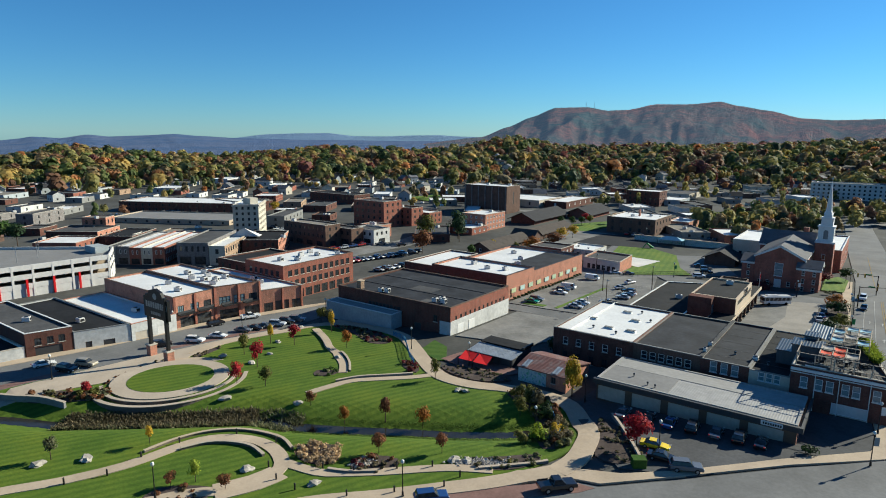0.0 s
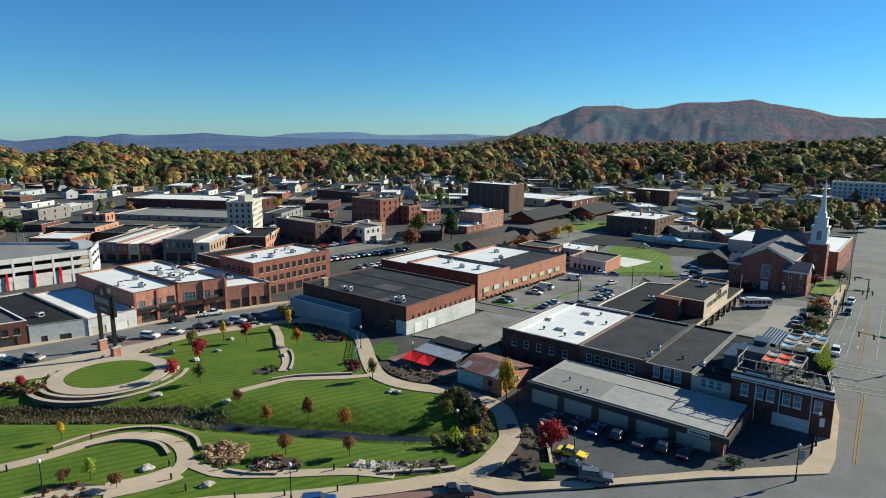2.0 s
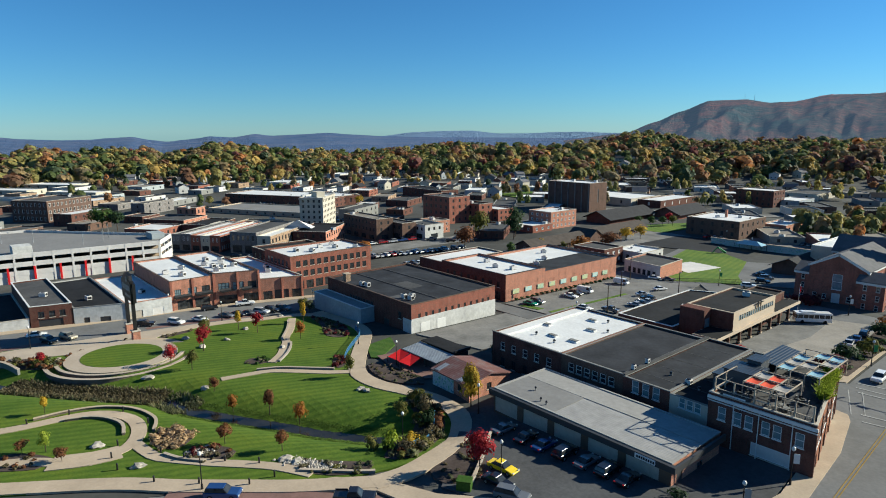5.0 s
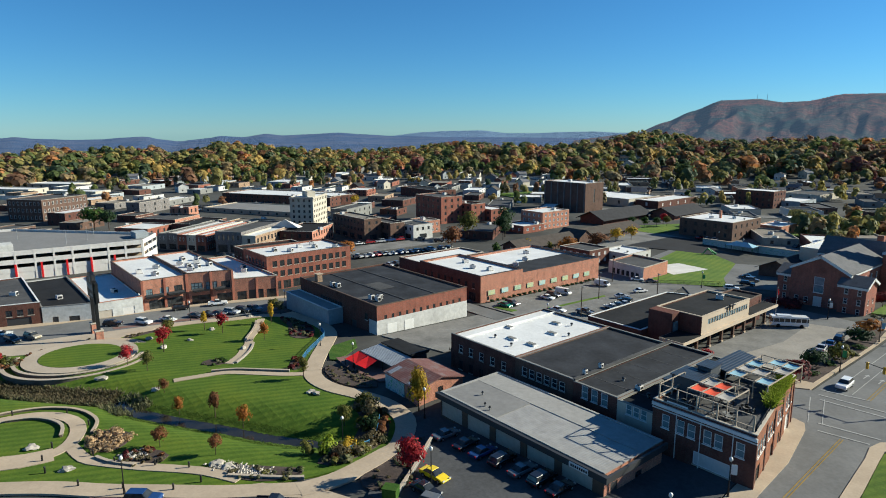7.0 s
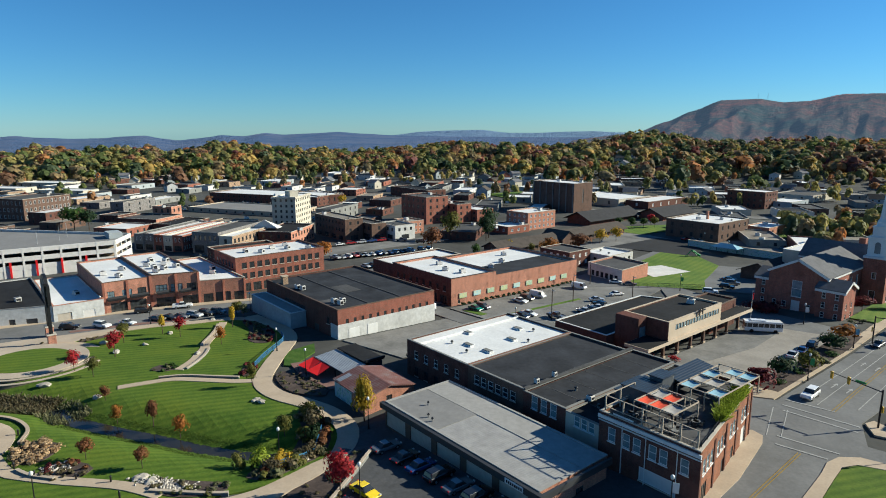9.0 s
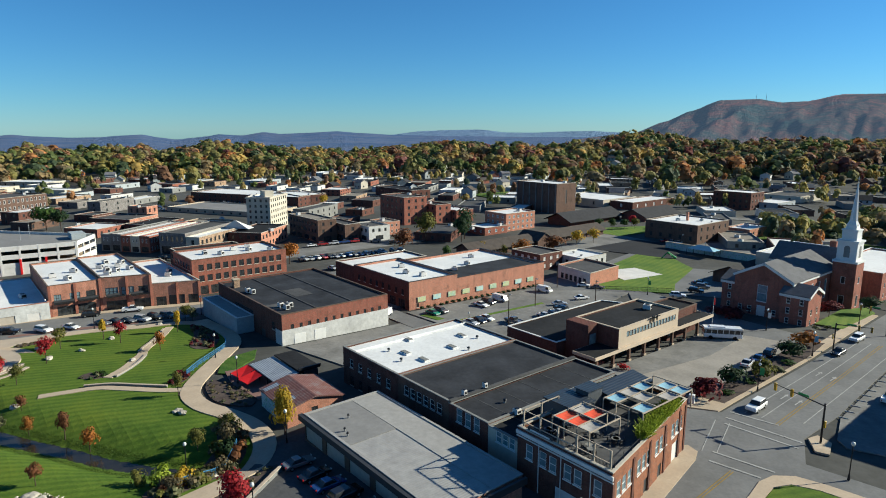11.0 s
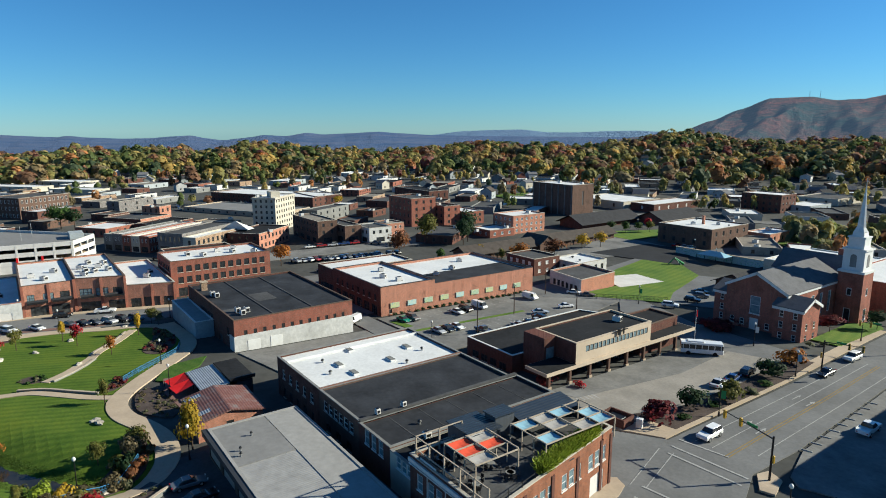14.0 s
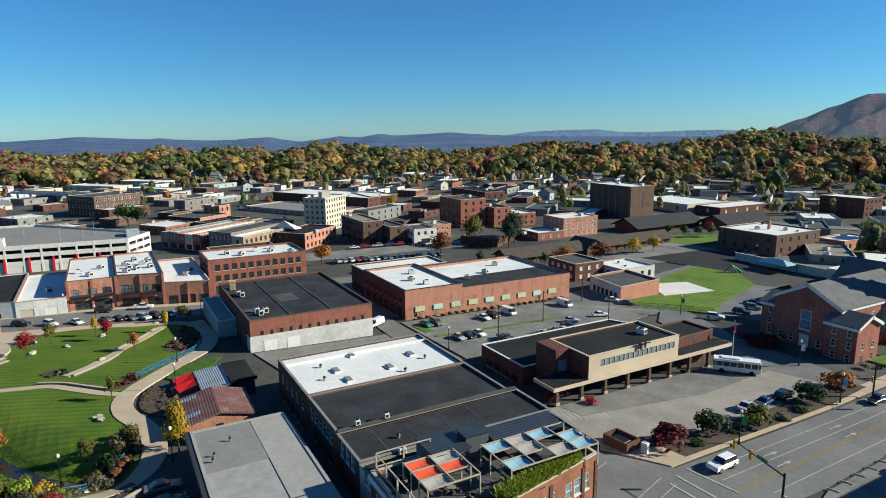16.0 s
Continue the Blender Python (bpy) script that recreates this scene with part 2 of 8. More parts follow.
surface("dark_metal", (0.022, 0.022, 0.024), 0.45, 0.4, 0.6, 3.0, 0.2, 0.1)
surface("blue_rail_paint", (0.06, 0.2, 0.38), 0.5, 0, 0.6, 3.0, 0.15, 0.1)
surface("red_canvas", (0.62, 0.015, 0.02), 0.8, 0, 0.4, 2.0, 0.15, 0.1)
surface("orange_canvas", (0.72, 0.1, 0.05), 0.8, 0, 0.4, 2.0, 0.12, 0.08)
surface("blue_canvas", (0.3, 0.5, 0.62), 0.8, 0, 0.4, 2.0, 0.12, 0.08)
surface("grey_canvas", (0.42, 0.4, 0.38), 0.8, 0, 0.4, 2.0, 0.12, 0.08)
surface("bark", (0.09, 0.065, 0.05), 0.95, 0, 2.0, 8.0, 0.3, 0.3)
surface("wood_pale", (0.5, 0.42, 0.33), 0.8, 0, 1.0, 5.0, 0.2, 0.2)
surface("rubber", (0.015, 0.015, 0.015), 0.85, 0, 2.0, 5.0, 0.1, 0.1)
for nm_, c1_, c2_, c3_ in (("mural_green", (0.2, 0.35, 0.2), (0.5, 0.5, 0.25), (0.15, 0.3, 0.35)), ("mural_blue", (0.15, 0.35, 0.5), (0.4, 0.55, 0.5), (0.5, 0.45, 0.3)), ("mural_gold", (0.55, 0.45, 0.12), (0.25, 0.4, 0.3), (0.6, 0.55, 0.4)), ("graffiti", (0.08, 0.2, 0.25), (0.45, 0.5, 0.5), (0.12, 0.3, 0.18))):
    m_, n_, l_, b_ = shader(nm_, 0.7)
    l_.new(ramp(n_, l_, tex(n_, l_, 1.1, 5, 0.7), [(0.35, c1_), (0.5, c2_), (0.62, c3_)]), b_.inputs["Base Color"])
m_, n_, l_, b_ = shader("mural_town", 0.7)
l_.new(ramp(n_, l_, tex(n_, l_, 0.35, 4, 0.6), [(0.36, (0.1, 0.16, 0.4)), (0.46, (0.3, 0.1, 0.35)), (0.54, (0.2, 0.42, 0.55)), (0.64, (0.55, 0.2, 0.12))]), b_.inputs["Base Color"])
surface("play_green", (0.04, 0.3, 0.08), 0.5, 0, 0.6, 3.0, 0.15, 0.1)
surface("signal_yellow", (0.5, 0.3, 0.02), 0.5, 0, 0.6, 3.0, 0.15, 0.1)
surface("forecourt_slab", (0.34, 0.315, 0.28), 0.9, 0, 0.15, 2.0, 0.2, 0.2)
MATS["water"].node_tree.nodes["Principled BSDF"].inputs["Specular IOR Level"].default_value = 0.25
surface("shingle_church", (0.16, 0.16, 0.17), 0.9, 0, 0.5, 3.0, 0.2, 0.25)

# ---- building blocks ----
from mathutils import geometry


def part(name, bm, material, parent=None, label=""):
    me = bpy.data.meshes.new(name)
    bm.to_mesh(me)
    bm.free()
    me.materials.append(MATS[material])
    ob = new(name, me)
    ob.parent = parent
    if label:
        tagged(ob, label)
    return ob


def raw(name, verts, faces, material, parent=None, label="", smooth=False):
    me = bpy.data.meshes.new(name)
    me.from_pydata([tuple(v) for v in verts], [], faces)
    me.materials.append(MATS[material])
    if smooth:
        me.shade_smooth()
    ob = new(name, me)
    ob.parent = parent
    if label:
        tagged(ob, label)
    return ob


def thing(name, label, category, at=(0, 0, 0), rz=0.0, group="", kind=""):
    ob = new(name)
    ob.matrix_basis = pose(*at, 0, 0, rz)
    return tagged(ob, label, category, group, kind)


def box(bm, x0, x1, y0, y1, z0, z1, bevel=0.0):
    v = [bm.verts.new(p) for p in ((x0, y0, z0), (x1, y0, z0), (x1, y1, z0), (x0, y1, z0), (x0, y0, z1), (x1, y0, z1), (x1, y1, z1), (x0, y1, z1))]
    fs = [bm.faces.new([v[i] for i in q]) for q in ((3, 2, 1, 0), (4, 5, 6, 7), (0, 1, 5, 4), (1, 2, 6, 5), (2, 3, 7, 6), (3, 0, 4, 7))]
    if bevel:
        bmesh.ops.bevel(bm, geom=list({e for f in fs for e in f.edges}), offset=bevel, segments=1, affect="EDGES")
    return v


def prism(bm, poly, z0, z1):
    a = [bm.verts.new((x, y, z0)) for x, y in poly]
    b = [bm.verts.new((x, y, z1)) for x, y in poly]
    bm.faces.new(a[::-1]), bm.faces.new(b)
    n = len(poly)
    for i in range(n):
        bm.faces.new((a[i], a[(i + 1) % n], b[(i + 1) % n], b[i]))


def tube(bm, p, q, r0, r1=None, seg=8):
    p, q = Vector(p), Vector(q)
    r1 = r0 if r1 is None else r1
    m = (q - p).to_track_quat("Z", "Y").to_matrix()
    ra, rb = [], []
    for i in range(seg):
        a = 2 * math.pi * i / seg
        d = m @ Vector((math.cos(a), math.sin(a), 0))
        ra.append(bm.verts.new(p + d * r0)), rb.append(bm.verts.new(q + d * r1))
    for i in range(seg):
        bm.faces.new((ra[i], ra[(i + 1) % seg], rb[(i + 1) % seg], rb[i]))
    bm.faces.new(ra[::-1]), bm.faces.new(rb)


def boxes(*items, bevel=0.0):
    bm = bmesh.new()
    for b in items:
        box(bm, *b, bevel=bevel)
    return bm


# ---- the lie of the land ----
CREEK = [(-175, 15), (-150, 28), (-131, 39.4), (-119, 45), (-104, 57), (-91.5, 67.3), (-83, 69.6), (-72.5, 75.4), (-65.5, 79.6), (-58.5, 83.3), (-50, 89.2), (-44, 95.5), (-36, 103)]
SPOTS = [(5, 152, -1), (8, 168, -0.9), (-20, 90, -1), (-18, 236, -2.9), (-29.5, 204, -3.1), (-70, 208, -5.3), (-92, 168, -5), (-80, 265, -7), (-145, 115, -5.6), (-123, 92, -4.2), (-73, 99, -2.4), (-70, 56, -2.4), (-38, 78, -1.8)]


def smooth(a, b, x):
    t = min(1, max(0, (x - a) / (b - a)))
    return t * t * (3 - 2 * t)


def creek_gap(x, y):
    best = 1e9
    for (ax, ay), (bx, by) in zip(CREEK, CREEK[1:]):
        dx, dy = bx - ax, by - ay
        t = min(1, max(0, ((x - ax) * dx + (y - ay) * dy) / (dx * dx + dy * dy)))
        best = min(best, (x - ax - t * dx) ** 2 + (y - ay - t * dy) ** 2)
    return math.sqrt(best)


def plane(x, y):
    return max(0.637 + 0.0253 * x - 0.01558 * y, -6.3)


# the wooded hills: bearing in degrees left of north, height of the ground at the crest over the plain
CREST = [(-10, 40), (-2.1, 45), (4.4, 38), (8.8, 34), (13.8, 35), (18.2, 31), (21.6, 31), (24.8, 32), (26.2, 38), (28.2, 44), (31.1, 37), (33.7, 31), (36.0, 24), (38.1, 20), (43.2, 21), (46.0, 26), (49.3, 20), (51.5, 16), (53.1, 9), (55.9, 4), (58.1, 6), (60.2, 10), (63.9, 16), (65.2, 22), (68.4, 27), (69.9, 26), (71.2, 17), (72.5, 9), (75.2, 20), (78.1, 19), (79.2, 14), (81.2, 20), (83.4, 25), (84.3, 13), (86.1, 1), (88.2, -8), (89.9, -4), (91.5, 9), (95.0, 20), (110, 20)]
CREST_A, CREST_H = [p[0] for p in CREST], [max(-2, p[1] - 13) for p in CREST]


def ter(x, y):
    r = math.hypot(x + 60, y - 60)
    z = plane(min(x, 60), max(y, -80))
    if r < 300:
        ws = wz = 0.0
        for sx, sy, sz in SPOTS:
            w = math.exp(-((x - sx) ** 2 + (y - sy) ** 2) / 900)
            ws += w
            wz += w * (sz - plane(sx, sy))
        z += wz / (ws + 0.4)
        if -180 < x < -30 and 0 < y < 115:
            d = creek_gap(x, y)
            z -= 2.3 * math.exp(-(d / 5.0) ** 2) * smooth(-34, -46, x)
    if r > 480:
        a = math.degrees(math.atan2(-(x + 60), y - 60))
        h = float(np.interp(a, CREST_A, CREST_H))
        far = smooth(1300, 2200, r)
        z += h * smooth(560, 1080, r) * (1 - far) - 12 * far
        z += 5 * noise.noise((x * 0.006, y * 0.006, 0)) * smooth(540, 800, r)
    return z


def fair(pts, step=1.5, closed=False):
    """A smooth line through the points."""
    n, out = len(pts), []
    for i in range(n if closed else n - 1):
        p = [Vector(pts[(i + k) % n] if closed else pts[min(n - 1, max(0, i + k))]).to_2d() for k in (-1, 0, 1, 2)]
        m = max(2, int((p[2] - p[1]).length / step))
        for j in range(m):
            t = j / m
            out.append(0.5 * (2 * p[1] + (p[2] - p[0]) * t + (2 * p[0] - 5 * p[1] + 4 * p[2] - p[3]) * t * t + (3 * p[1] - p[0] - 3 * p[2] + p[3]) * t ** 3))
    if not closed:
        out.append(Vector(pts[-1]).to_2d())
    return out


def inside(poly, x, y):
    c = False
    for (ax, ay), (bx, by) in zip(poly, poly[1:] + poly[:1]):
        if (ay > y) != (by > y) and x < (bx - ax) * (y - ay) / (by - ay) + ax:
            c = not c
    return c


def drape(name, poly, off, material, res=3.0, skirt=0.25, parent=None, zf=None):
    """A sheet with the given outline that lies off above the land, with an edge that goes down into it."""
    zf = zf or ter
    poly = [Vector(p).to_2d() for p in poly]
    out = []
    for a, b in zip(poly, poly[1:] + poly[:1]):
        m = max(1, int((b - a).length / res))
        out += [a.lerp(b, j / m) for j in range(m)]
    n = len(out)
    pl = [(p.x, p.y) for p in out]
    xs, ys = [p[0] for p in pl], [p[1] for p in pl]
    pts = list(out)
    x = min(xs) + res / 2
    while x < max(xs):
        y = min(ys) + res / 2
        while y < max(ys):
            if inside(pl, x, y):
                pts.append(Vector((x, y)))
            y += res
        x += res
    v, e, f, *_ = geometry.delaunay_2d_cdt(pts, [], [list(range(n))], 1, 0.01)
    verts = [(p.x, p.y, zf(p.x, p.y) + off) for p in v]
    faces = [list(q) for q in f]
    if skirt:
        k = len(verts)
        ring = [(p.x, p.y) for p in out]
        verts += [(a, b, zf(a, b) + off) for a, b in ring] + [(a, b, zf(a, b) + off - skirt) for a, b in ring]
        faces += [[k + i, k + n + i, k + n + (i + 1) % n, k + (i + 1) % n] for i in range(n)]
    return raw(name, verts, faces, material, parent)


def ribbon(pts, w, step=1.5):
    """The outline of a band of width w along a smooth line."""
    ln = fair(pts, step)
    le, ri = [], []
    for i, p in enumerate(ln):
        d = (ln[min(i + 1, len(ln) - 1)] - ln[max(i - 1, 0)]).normalized()
        q = Vector((-d.y, d.x)) * w / 2
        le.append(p + q), ri.append(p - q)
    return [tuple(p) for p in ri + le[::-1]]


def structure(ob, label, category):
    return tagged(ob, label, category, kind="structure")


def axis(lo, hi, dense_lo, dense_hi, step):
    a = list(np.arange(dense_lo, dense_hi + 0.1, step))
    s, x = step, dense_lo
    left = []
    while x > lo:
        s *= 1.18
        x -= s
        left.append(max(x, lo))
    s, x = step, dense_hi
    while x < hi:
        s *= 1.18
        x += s
        a.append(min(x, hi))
    return left[::-1] + a


gx, gy = axis(-4600, 4600, -300, 60, 4), axis(-2500, 4800, 0, 330, 4)
gv = [(x, y, ter(x, y) - 0.22 - (0.5 if -180 < x < -34 and 0 < y < 110 and creek_gap(x, y) < 12 else 0)) for y in gy for x in gx]
nx = len(gx)
gf = [(j * nx + i, j * nx + i + 1, j * nx + i + 1 + nx, j * nx + i + nx) for j in range(len(gy) - 1) for i in range(nx - 1)]
structure(raw("ground", gv, gf, "town_ground", smooth=True), "worn grey town ground that runs out to wooded hills", "ground")

# roads
W_KERB = [(-166, -20), (-162, 20), (-157.9, 48.8), (-155, 62), (-153, 80), (-152, 95), (-148.2, 110), (-143.5, 126), (-141, 140), (-141, 172)]
E_KERB = [(-150, -20), (-146, 20), (-142, 43.5), (-141, 54), (-139.8, 66), (-138, 77), (-136, 91), (-132, 105.7), (-131, 116), (-133, 128), (-132.5, 140), (-132.5, 172)]
def road(poly, label, off=0.0, material="asphalt", name="road", res=4.0, skirt=0.2):
    return structure(drape(name, poly, off, material, res, skirt), label, name)


road([tuple(p) for p in fair(E_KERB, 4)] + [tuple(p) for p in fair(W_KERB, 4)][::-1], "grey asphalt main street with parked cars")
road([(-70, 30), (-46.7, 64.4), (-34, 77.6), (-29.2, 78.7), (-20.6, 87.1), (-7.8, 100.3), (4.8, 112), (4.8, 118), (3.2, 136), (0.8, 150), (-4.5, 168), (-5.2, 210), (-7.4, 264), (-13, 330), (-24, 480), (-10, 480), (2, 330), (5, 264), (6.5, 218), (8.9, 181), (8.6, 168.5), (12, 160), (60, 164), (60, 154), (14, 150), (10.5, 147), (11.5, 135), (13, 118), (12, 108), (0, 92), (-20, 72), (-52, 36), (-58, 26)], "grey asphalt street with turning lanes and a crossing")
road([(-4.5, 168), (0.8, 150), (-4, 151.5), (-60, 159), (-89, 160.5), (-141, 163), (-141, 170), (-96, 167), (-60, 167), (-30, 163.5), (-16, 161)], "narrow asphalt lane behind the brick warehouse", 0.03, "asphalt")
road([(-96, 168), (-62, 168), (-62, 205), (-72, 246), (-92, 246), (-95, 228)], "asphalt car park with painted bays", 0.03, "asphalt_old", "car_park")
road([(-140, 166), (-102, 168), (-102, 232), (-140, 240), (-160, 240), (-160, 166)], "asphalt car park full of cars", 0.03, "asphalt", "car_park")
road([(-16, 163), (-30, 164.5), (-30, 203), (-32, 215), (-12, 222), (-9, 200), (-9, 175)], "worn concrete bus station forecourt", 0.05, "forecourt_slab", "forecourt")
road([(-24.5, 169), (-30, 168), (-30.5, 203), (-31.5, 214), (-23, 217), (-21, 196)], "grey asphalt bus bay beside the canopy", 0.09, "asphalt_old", "bus_bay")
road([(-96, 214), (-101, 232), (-116, 330), (-108, 330), (-92, 246), (-70, 246), (-42, 232), (-9, 226), (-9, 220), (-30, 215), (-62, 228), (-72, 240)], "asphalt side street beside the lawn", 0.06, "asphalt")
road([(-45, 104), (-29, 85.5), (-19.4, 89), (-7.8, 102.5), (2.5, 111.5), (1.5, 125), (-12, 126), (-42, 126)], "dark asphalt yard of the garage building", 0.04, "asphalt_yard", "car_park")
road([(9.5, 181), (7, 218), (5, 262), (40, 262), (46, 182), (14, 170), (12, 172)], "old grey asphalt car park beside the street", 0.03, "asphalt_old", "car_park")
road([(-88, 127.5), (-68, 131), (-61, 156), (-61, 159.5), (-88, 160)], "patched asphalt yard beside the white wall", 0.04, "asphalt_old", "car_park")


def walkway(poly, label, off=0.12, material="concrete", res=3.0, name="pavement"):
    return structure(drape(name, poly, off, material, res, 0.3), label, name)


# kerbed walks along the streets
walkway([tuple(p) for p in fair(W_KERB[1:9], 4)] + [(-147, 126), (-151, 112), (-154.5, 96), (-156, 80), (-159, 62), (-162, 48), (-166, 20)], "concrete walk along the shop fronts")
walkway([(-46.5, 65.2), (-34, 78.4), (-29.4, 79.5), (-20.8, 87.9), (-8, 101.1), (5.2, 112.6), (5.4, 118), (3.9, 136), (1.3, 149), (0.2, 151.6), (-1.8, 152.4), (-3.0, 151), (0.6, 136), (2.4, 118), (1.7, 113), (-9.4, 102.3), (-21.5, 89.5), (-28, 84), (-33, 82), (-41, 76)], "pale concrete walk along the kerb")
walkway([(-5.2, 173), (-6, 210), (-8.2, 262), (-11, 262), (-9, 222), (-8.5, 200), (-8.3, 178), (-11, 169)], "concrete walk beside the shrub bed")
walkway([(-5, 168), (-5.2, 174), (-10.5, 170), (-16, 164.8), (-14, 163)], "pale concrete corner with a kerb ramp", 0.13)
walkway([(9.0, 168.8), (9.6, 171), (12, 169.8), (13.2, 165.5), (11.4, 165)], "concrete traffic island corner", 0.13)
walkway([(10.6, 145.6), (9.9, 150), (10.4, 153), (12.5, 155.2), (16, 156), (40, 158.5), (40, 156.5), (16, 153.8), (13, 152.5), (11.8, 150), (12.2, 146), (13.5, 135), (15, 118), (13.3, 118), (11.6, 135)], "concrete walk round the grassed corner", 0.13)
structure(drape("lawn", [(11.9, 150), (13.1, 152.4), (16, 153.7), (40, 156.4), (40, 100), (15.2, 118), (13.6, 135), (12.3, 146)], 0.08, "lawn"), "mown green corner lawn", "lawn")

# park
PARK = [tuple(p) for p in fair([(-141, 30), (-141, 54), (-137, 77), (-134, 91), (-129.5, 105), (-127, 114), (-122, 119), (-110, 121.5), (-98, 119), (-88, 112), (-76, 103), (-66, 100.5), (-57, 103.5), (-48, 104), (-43, 99.5), (-38, 92), (-37.5, 85), (-40.5, 76), (-46, 68), (-58, 53), (-75, 28), (-90, 8), (-125, 8)], 2, True)]
structure(drape("lawn", PARK, 0.02, "lawn", 1.6, 0.3), "mown green park lawn with a creek through it", "lawn")


def creek_line(w):
    return ribbon([(x + random.uniform(-0.3, 0.3), y + random.uniform(-0.3, 0.3)) for x, y in CREEK[:-1]], w, 1.0)


structure(drape("creek", creek_line(3.2), 0.35, "water", 2.0, 0, zf=lambda x, y: plane(x, y) - 2.45), "shallow dark creek between grassy banks", "creek")


def path(pts, w, label="pale concrete park path", off=0.14, material="concrete"):
    return structure(drape("path", ribbon(pts, w), off, material, 1.5, 0.3), label, "path")


path([(-101, 22), (-97.8, 28.3), (-94.2, 34.2), (-91.5, 40.5), (-90.5, 44.9), (-89.9, 51.2), (-88.4, 55.5), (-84.9, 58.5), (-80.6, 59.8), (-75.4, 59.1), (-71.1, 56.4), (-70, 51.8), (-72.1, 47.4), (-76.2, 43.2), (-80, 36)], 2.4)
path([(-73, 46), (-70.6, 51), (-70, 55)], 4.6, "broad concrete path junction", 0.15)
path([(-71.5, 57.5), (-65.3, 58.4), (-62.2, 60.2), (-57, 64.4), (-53.2, 67.9), (-49.2, 71.2), (-44, 74)], 2.0)
path([(-82, 22), (-70, 38.5), (-60.5, 51.5), (-53.5, 58.6), (-47.5, 65.2), (-43, 70.2), (-39, 75.5), (-35, 81)], 3.2, "broad concrete walk beside the street", 0.16)
path([(-36, 79), (-35.2, 84), (-35.8, 89), (-37.2, 94), (-40.6, 99.2), (-45, 103.4), (-52, 104.3), (-58.5, 103), (-65, 100.7), (-71, 100.4), (-76, 102.2), (-83, 107.2), (-91, 113.6), (-98, 118.6), (-106, 120.8), (-115, 120.6), (-125, 120)], 3.6, off=0.17)
path([(-75, 100.8), (-78.1, 96.8), (-82.9, 92.4), (-87.2, 88), (-88.8, 82.8), (-89.8, 78.5)], 1.9)
path([(-123.5, 111.5), (-118, 108.5), (-113, 105.5), (-109, 102.5), (-106.2, 100.9), (-103.5, 99.8), (-101.1, 98.1), (-96, 94.7), (-92.1, 90.6)], 2.0, off=0.16)
path([(-120, 119.5), (-125, 116), (-127.6, 110.5), (-128.7, 105), (-131, 99.5), (-132.8, 93), (-133.2, 86), (-131, 79.5)], 3.0, off=0.15)
walkway([(-141.2, 45), (-140.5, 54), (-139.3, 66), (-137.5, 77), (-135.5, 91), (-131.7, 105), (-129.5, 105), (-133, 91), (-131, 80), (-128, 74), (-128, 60), (-132, 50), (-136, 40)], "concrete plaza beside the street", 0.13, "concrete_pale")
structure(drape("parking_lane", [(-139.2, 78), (-136.7, 91), (-132.6, 106), (-134.6, 107), (-139, 91), (-141.2, 78)], 0.04, "brick_paving"), "red brick parking lane along the street", "parking lane")
structure(drape("parking_lane", [(-148, 30), (-142.3, 44), (-141.8, 56), (-144, 56), (-145, 44), (-150, 30)], 0.04, "brick_paving"), "red brick parking lane along the street", "parking lane")
structure(drape("parking_lane", [(-33.4, 77.8), (-40, 71.4), (-46.9, 63.9), (-53, 57), (-50.6, 54.8), (-44.4, 61.6), (-37.6, 69.2), (-31, 75.6), (-29.6, 78)], 0.05, "brick_paving"), "red brick parking lane along the street", "parking lane")
OV = (-119.6, 67.2)


def oval(k, n=48, grow=1.0):
    """The stage lawn's outline, drawn out by k metres."""
    a = math.atan2(12.7, 10.3)
    pts = []
    for i in range(n):
        t = 2 * math.pi * i / n
        u, w = (8.6 + k) * math.cos(t), (7.6 + k) * math.sin(t)
        pts.append((OV[0] + u * math.cos(a) - w * math.sin(a), OV[1] + u * math.sin(a) + w * math.cos(a)))
    return pts


flat = lambda x, y: -3.3
structure(drape("plaza", oval(3.2), 0.05, "concrete_pale", 2.0, 1.2, zf=flat), "pale oval concrete ring round a stage lawn", "plaza")
structure(drape("lawn", oval(0.0), 0.1, "lawn", 2.0, 0.1, zf=flat), "oval stage lawn ringed by concrete", "lawn")

# ---- buildings ----
WIN = {}
KINDS = {  # frame, pane, bars across, bars up, sill
    "sash": ("white_trim", "glass_dark", 1, 2, "stone_trim"),
    "dark": ("dark_trim", "glass_dark", 2, 1, "stone_trim"),
    "shop": ("dark_trim", "glass_dark", 3, 1, None),
    "white": ("white_trim", "glass_blue", 1, 2, "white_trim"),
    "strip": ("dark_trim", "glass_blue", 1, 1, None),
    "blank": ("brown_trim", "dark_panel", 1, 1, None),
    "pale": ("white_trim", "concrete_white", 1, 1, "stone_trim"),
    "far": ("dark_trim", "glass_dark", 1, 1, None),
    "loft": ("dark_trim", "glass_blue", 3, 2, "stone_trim"),
}


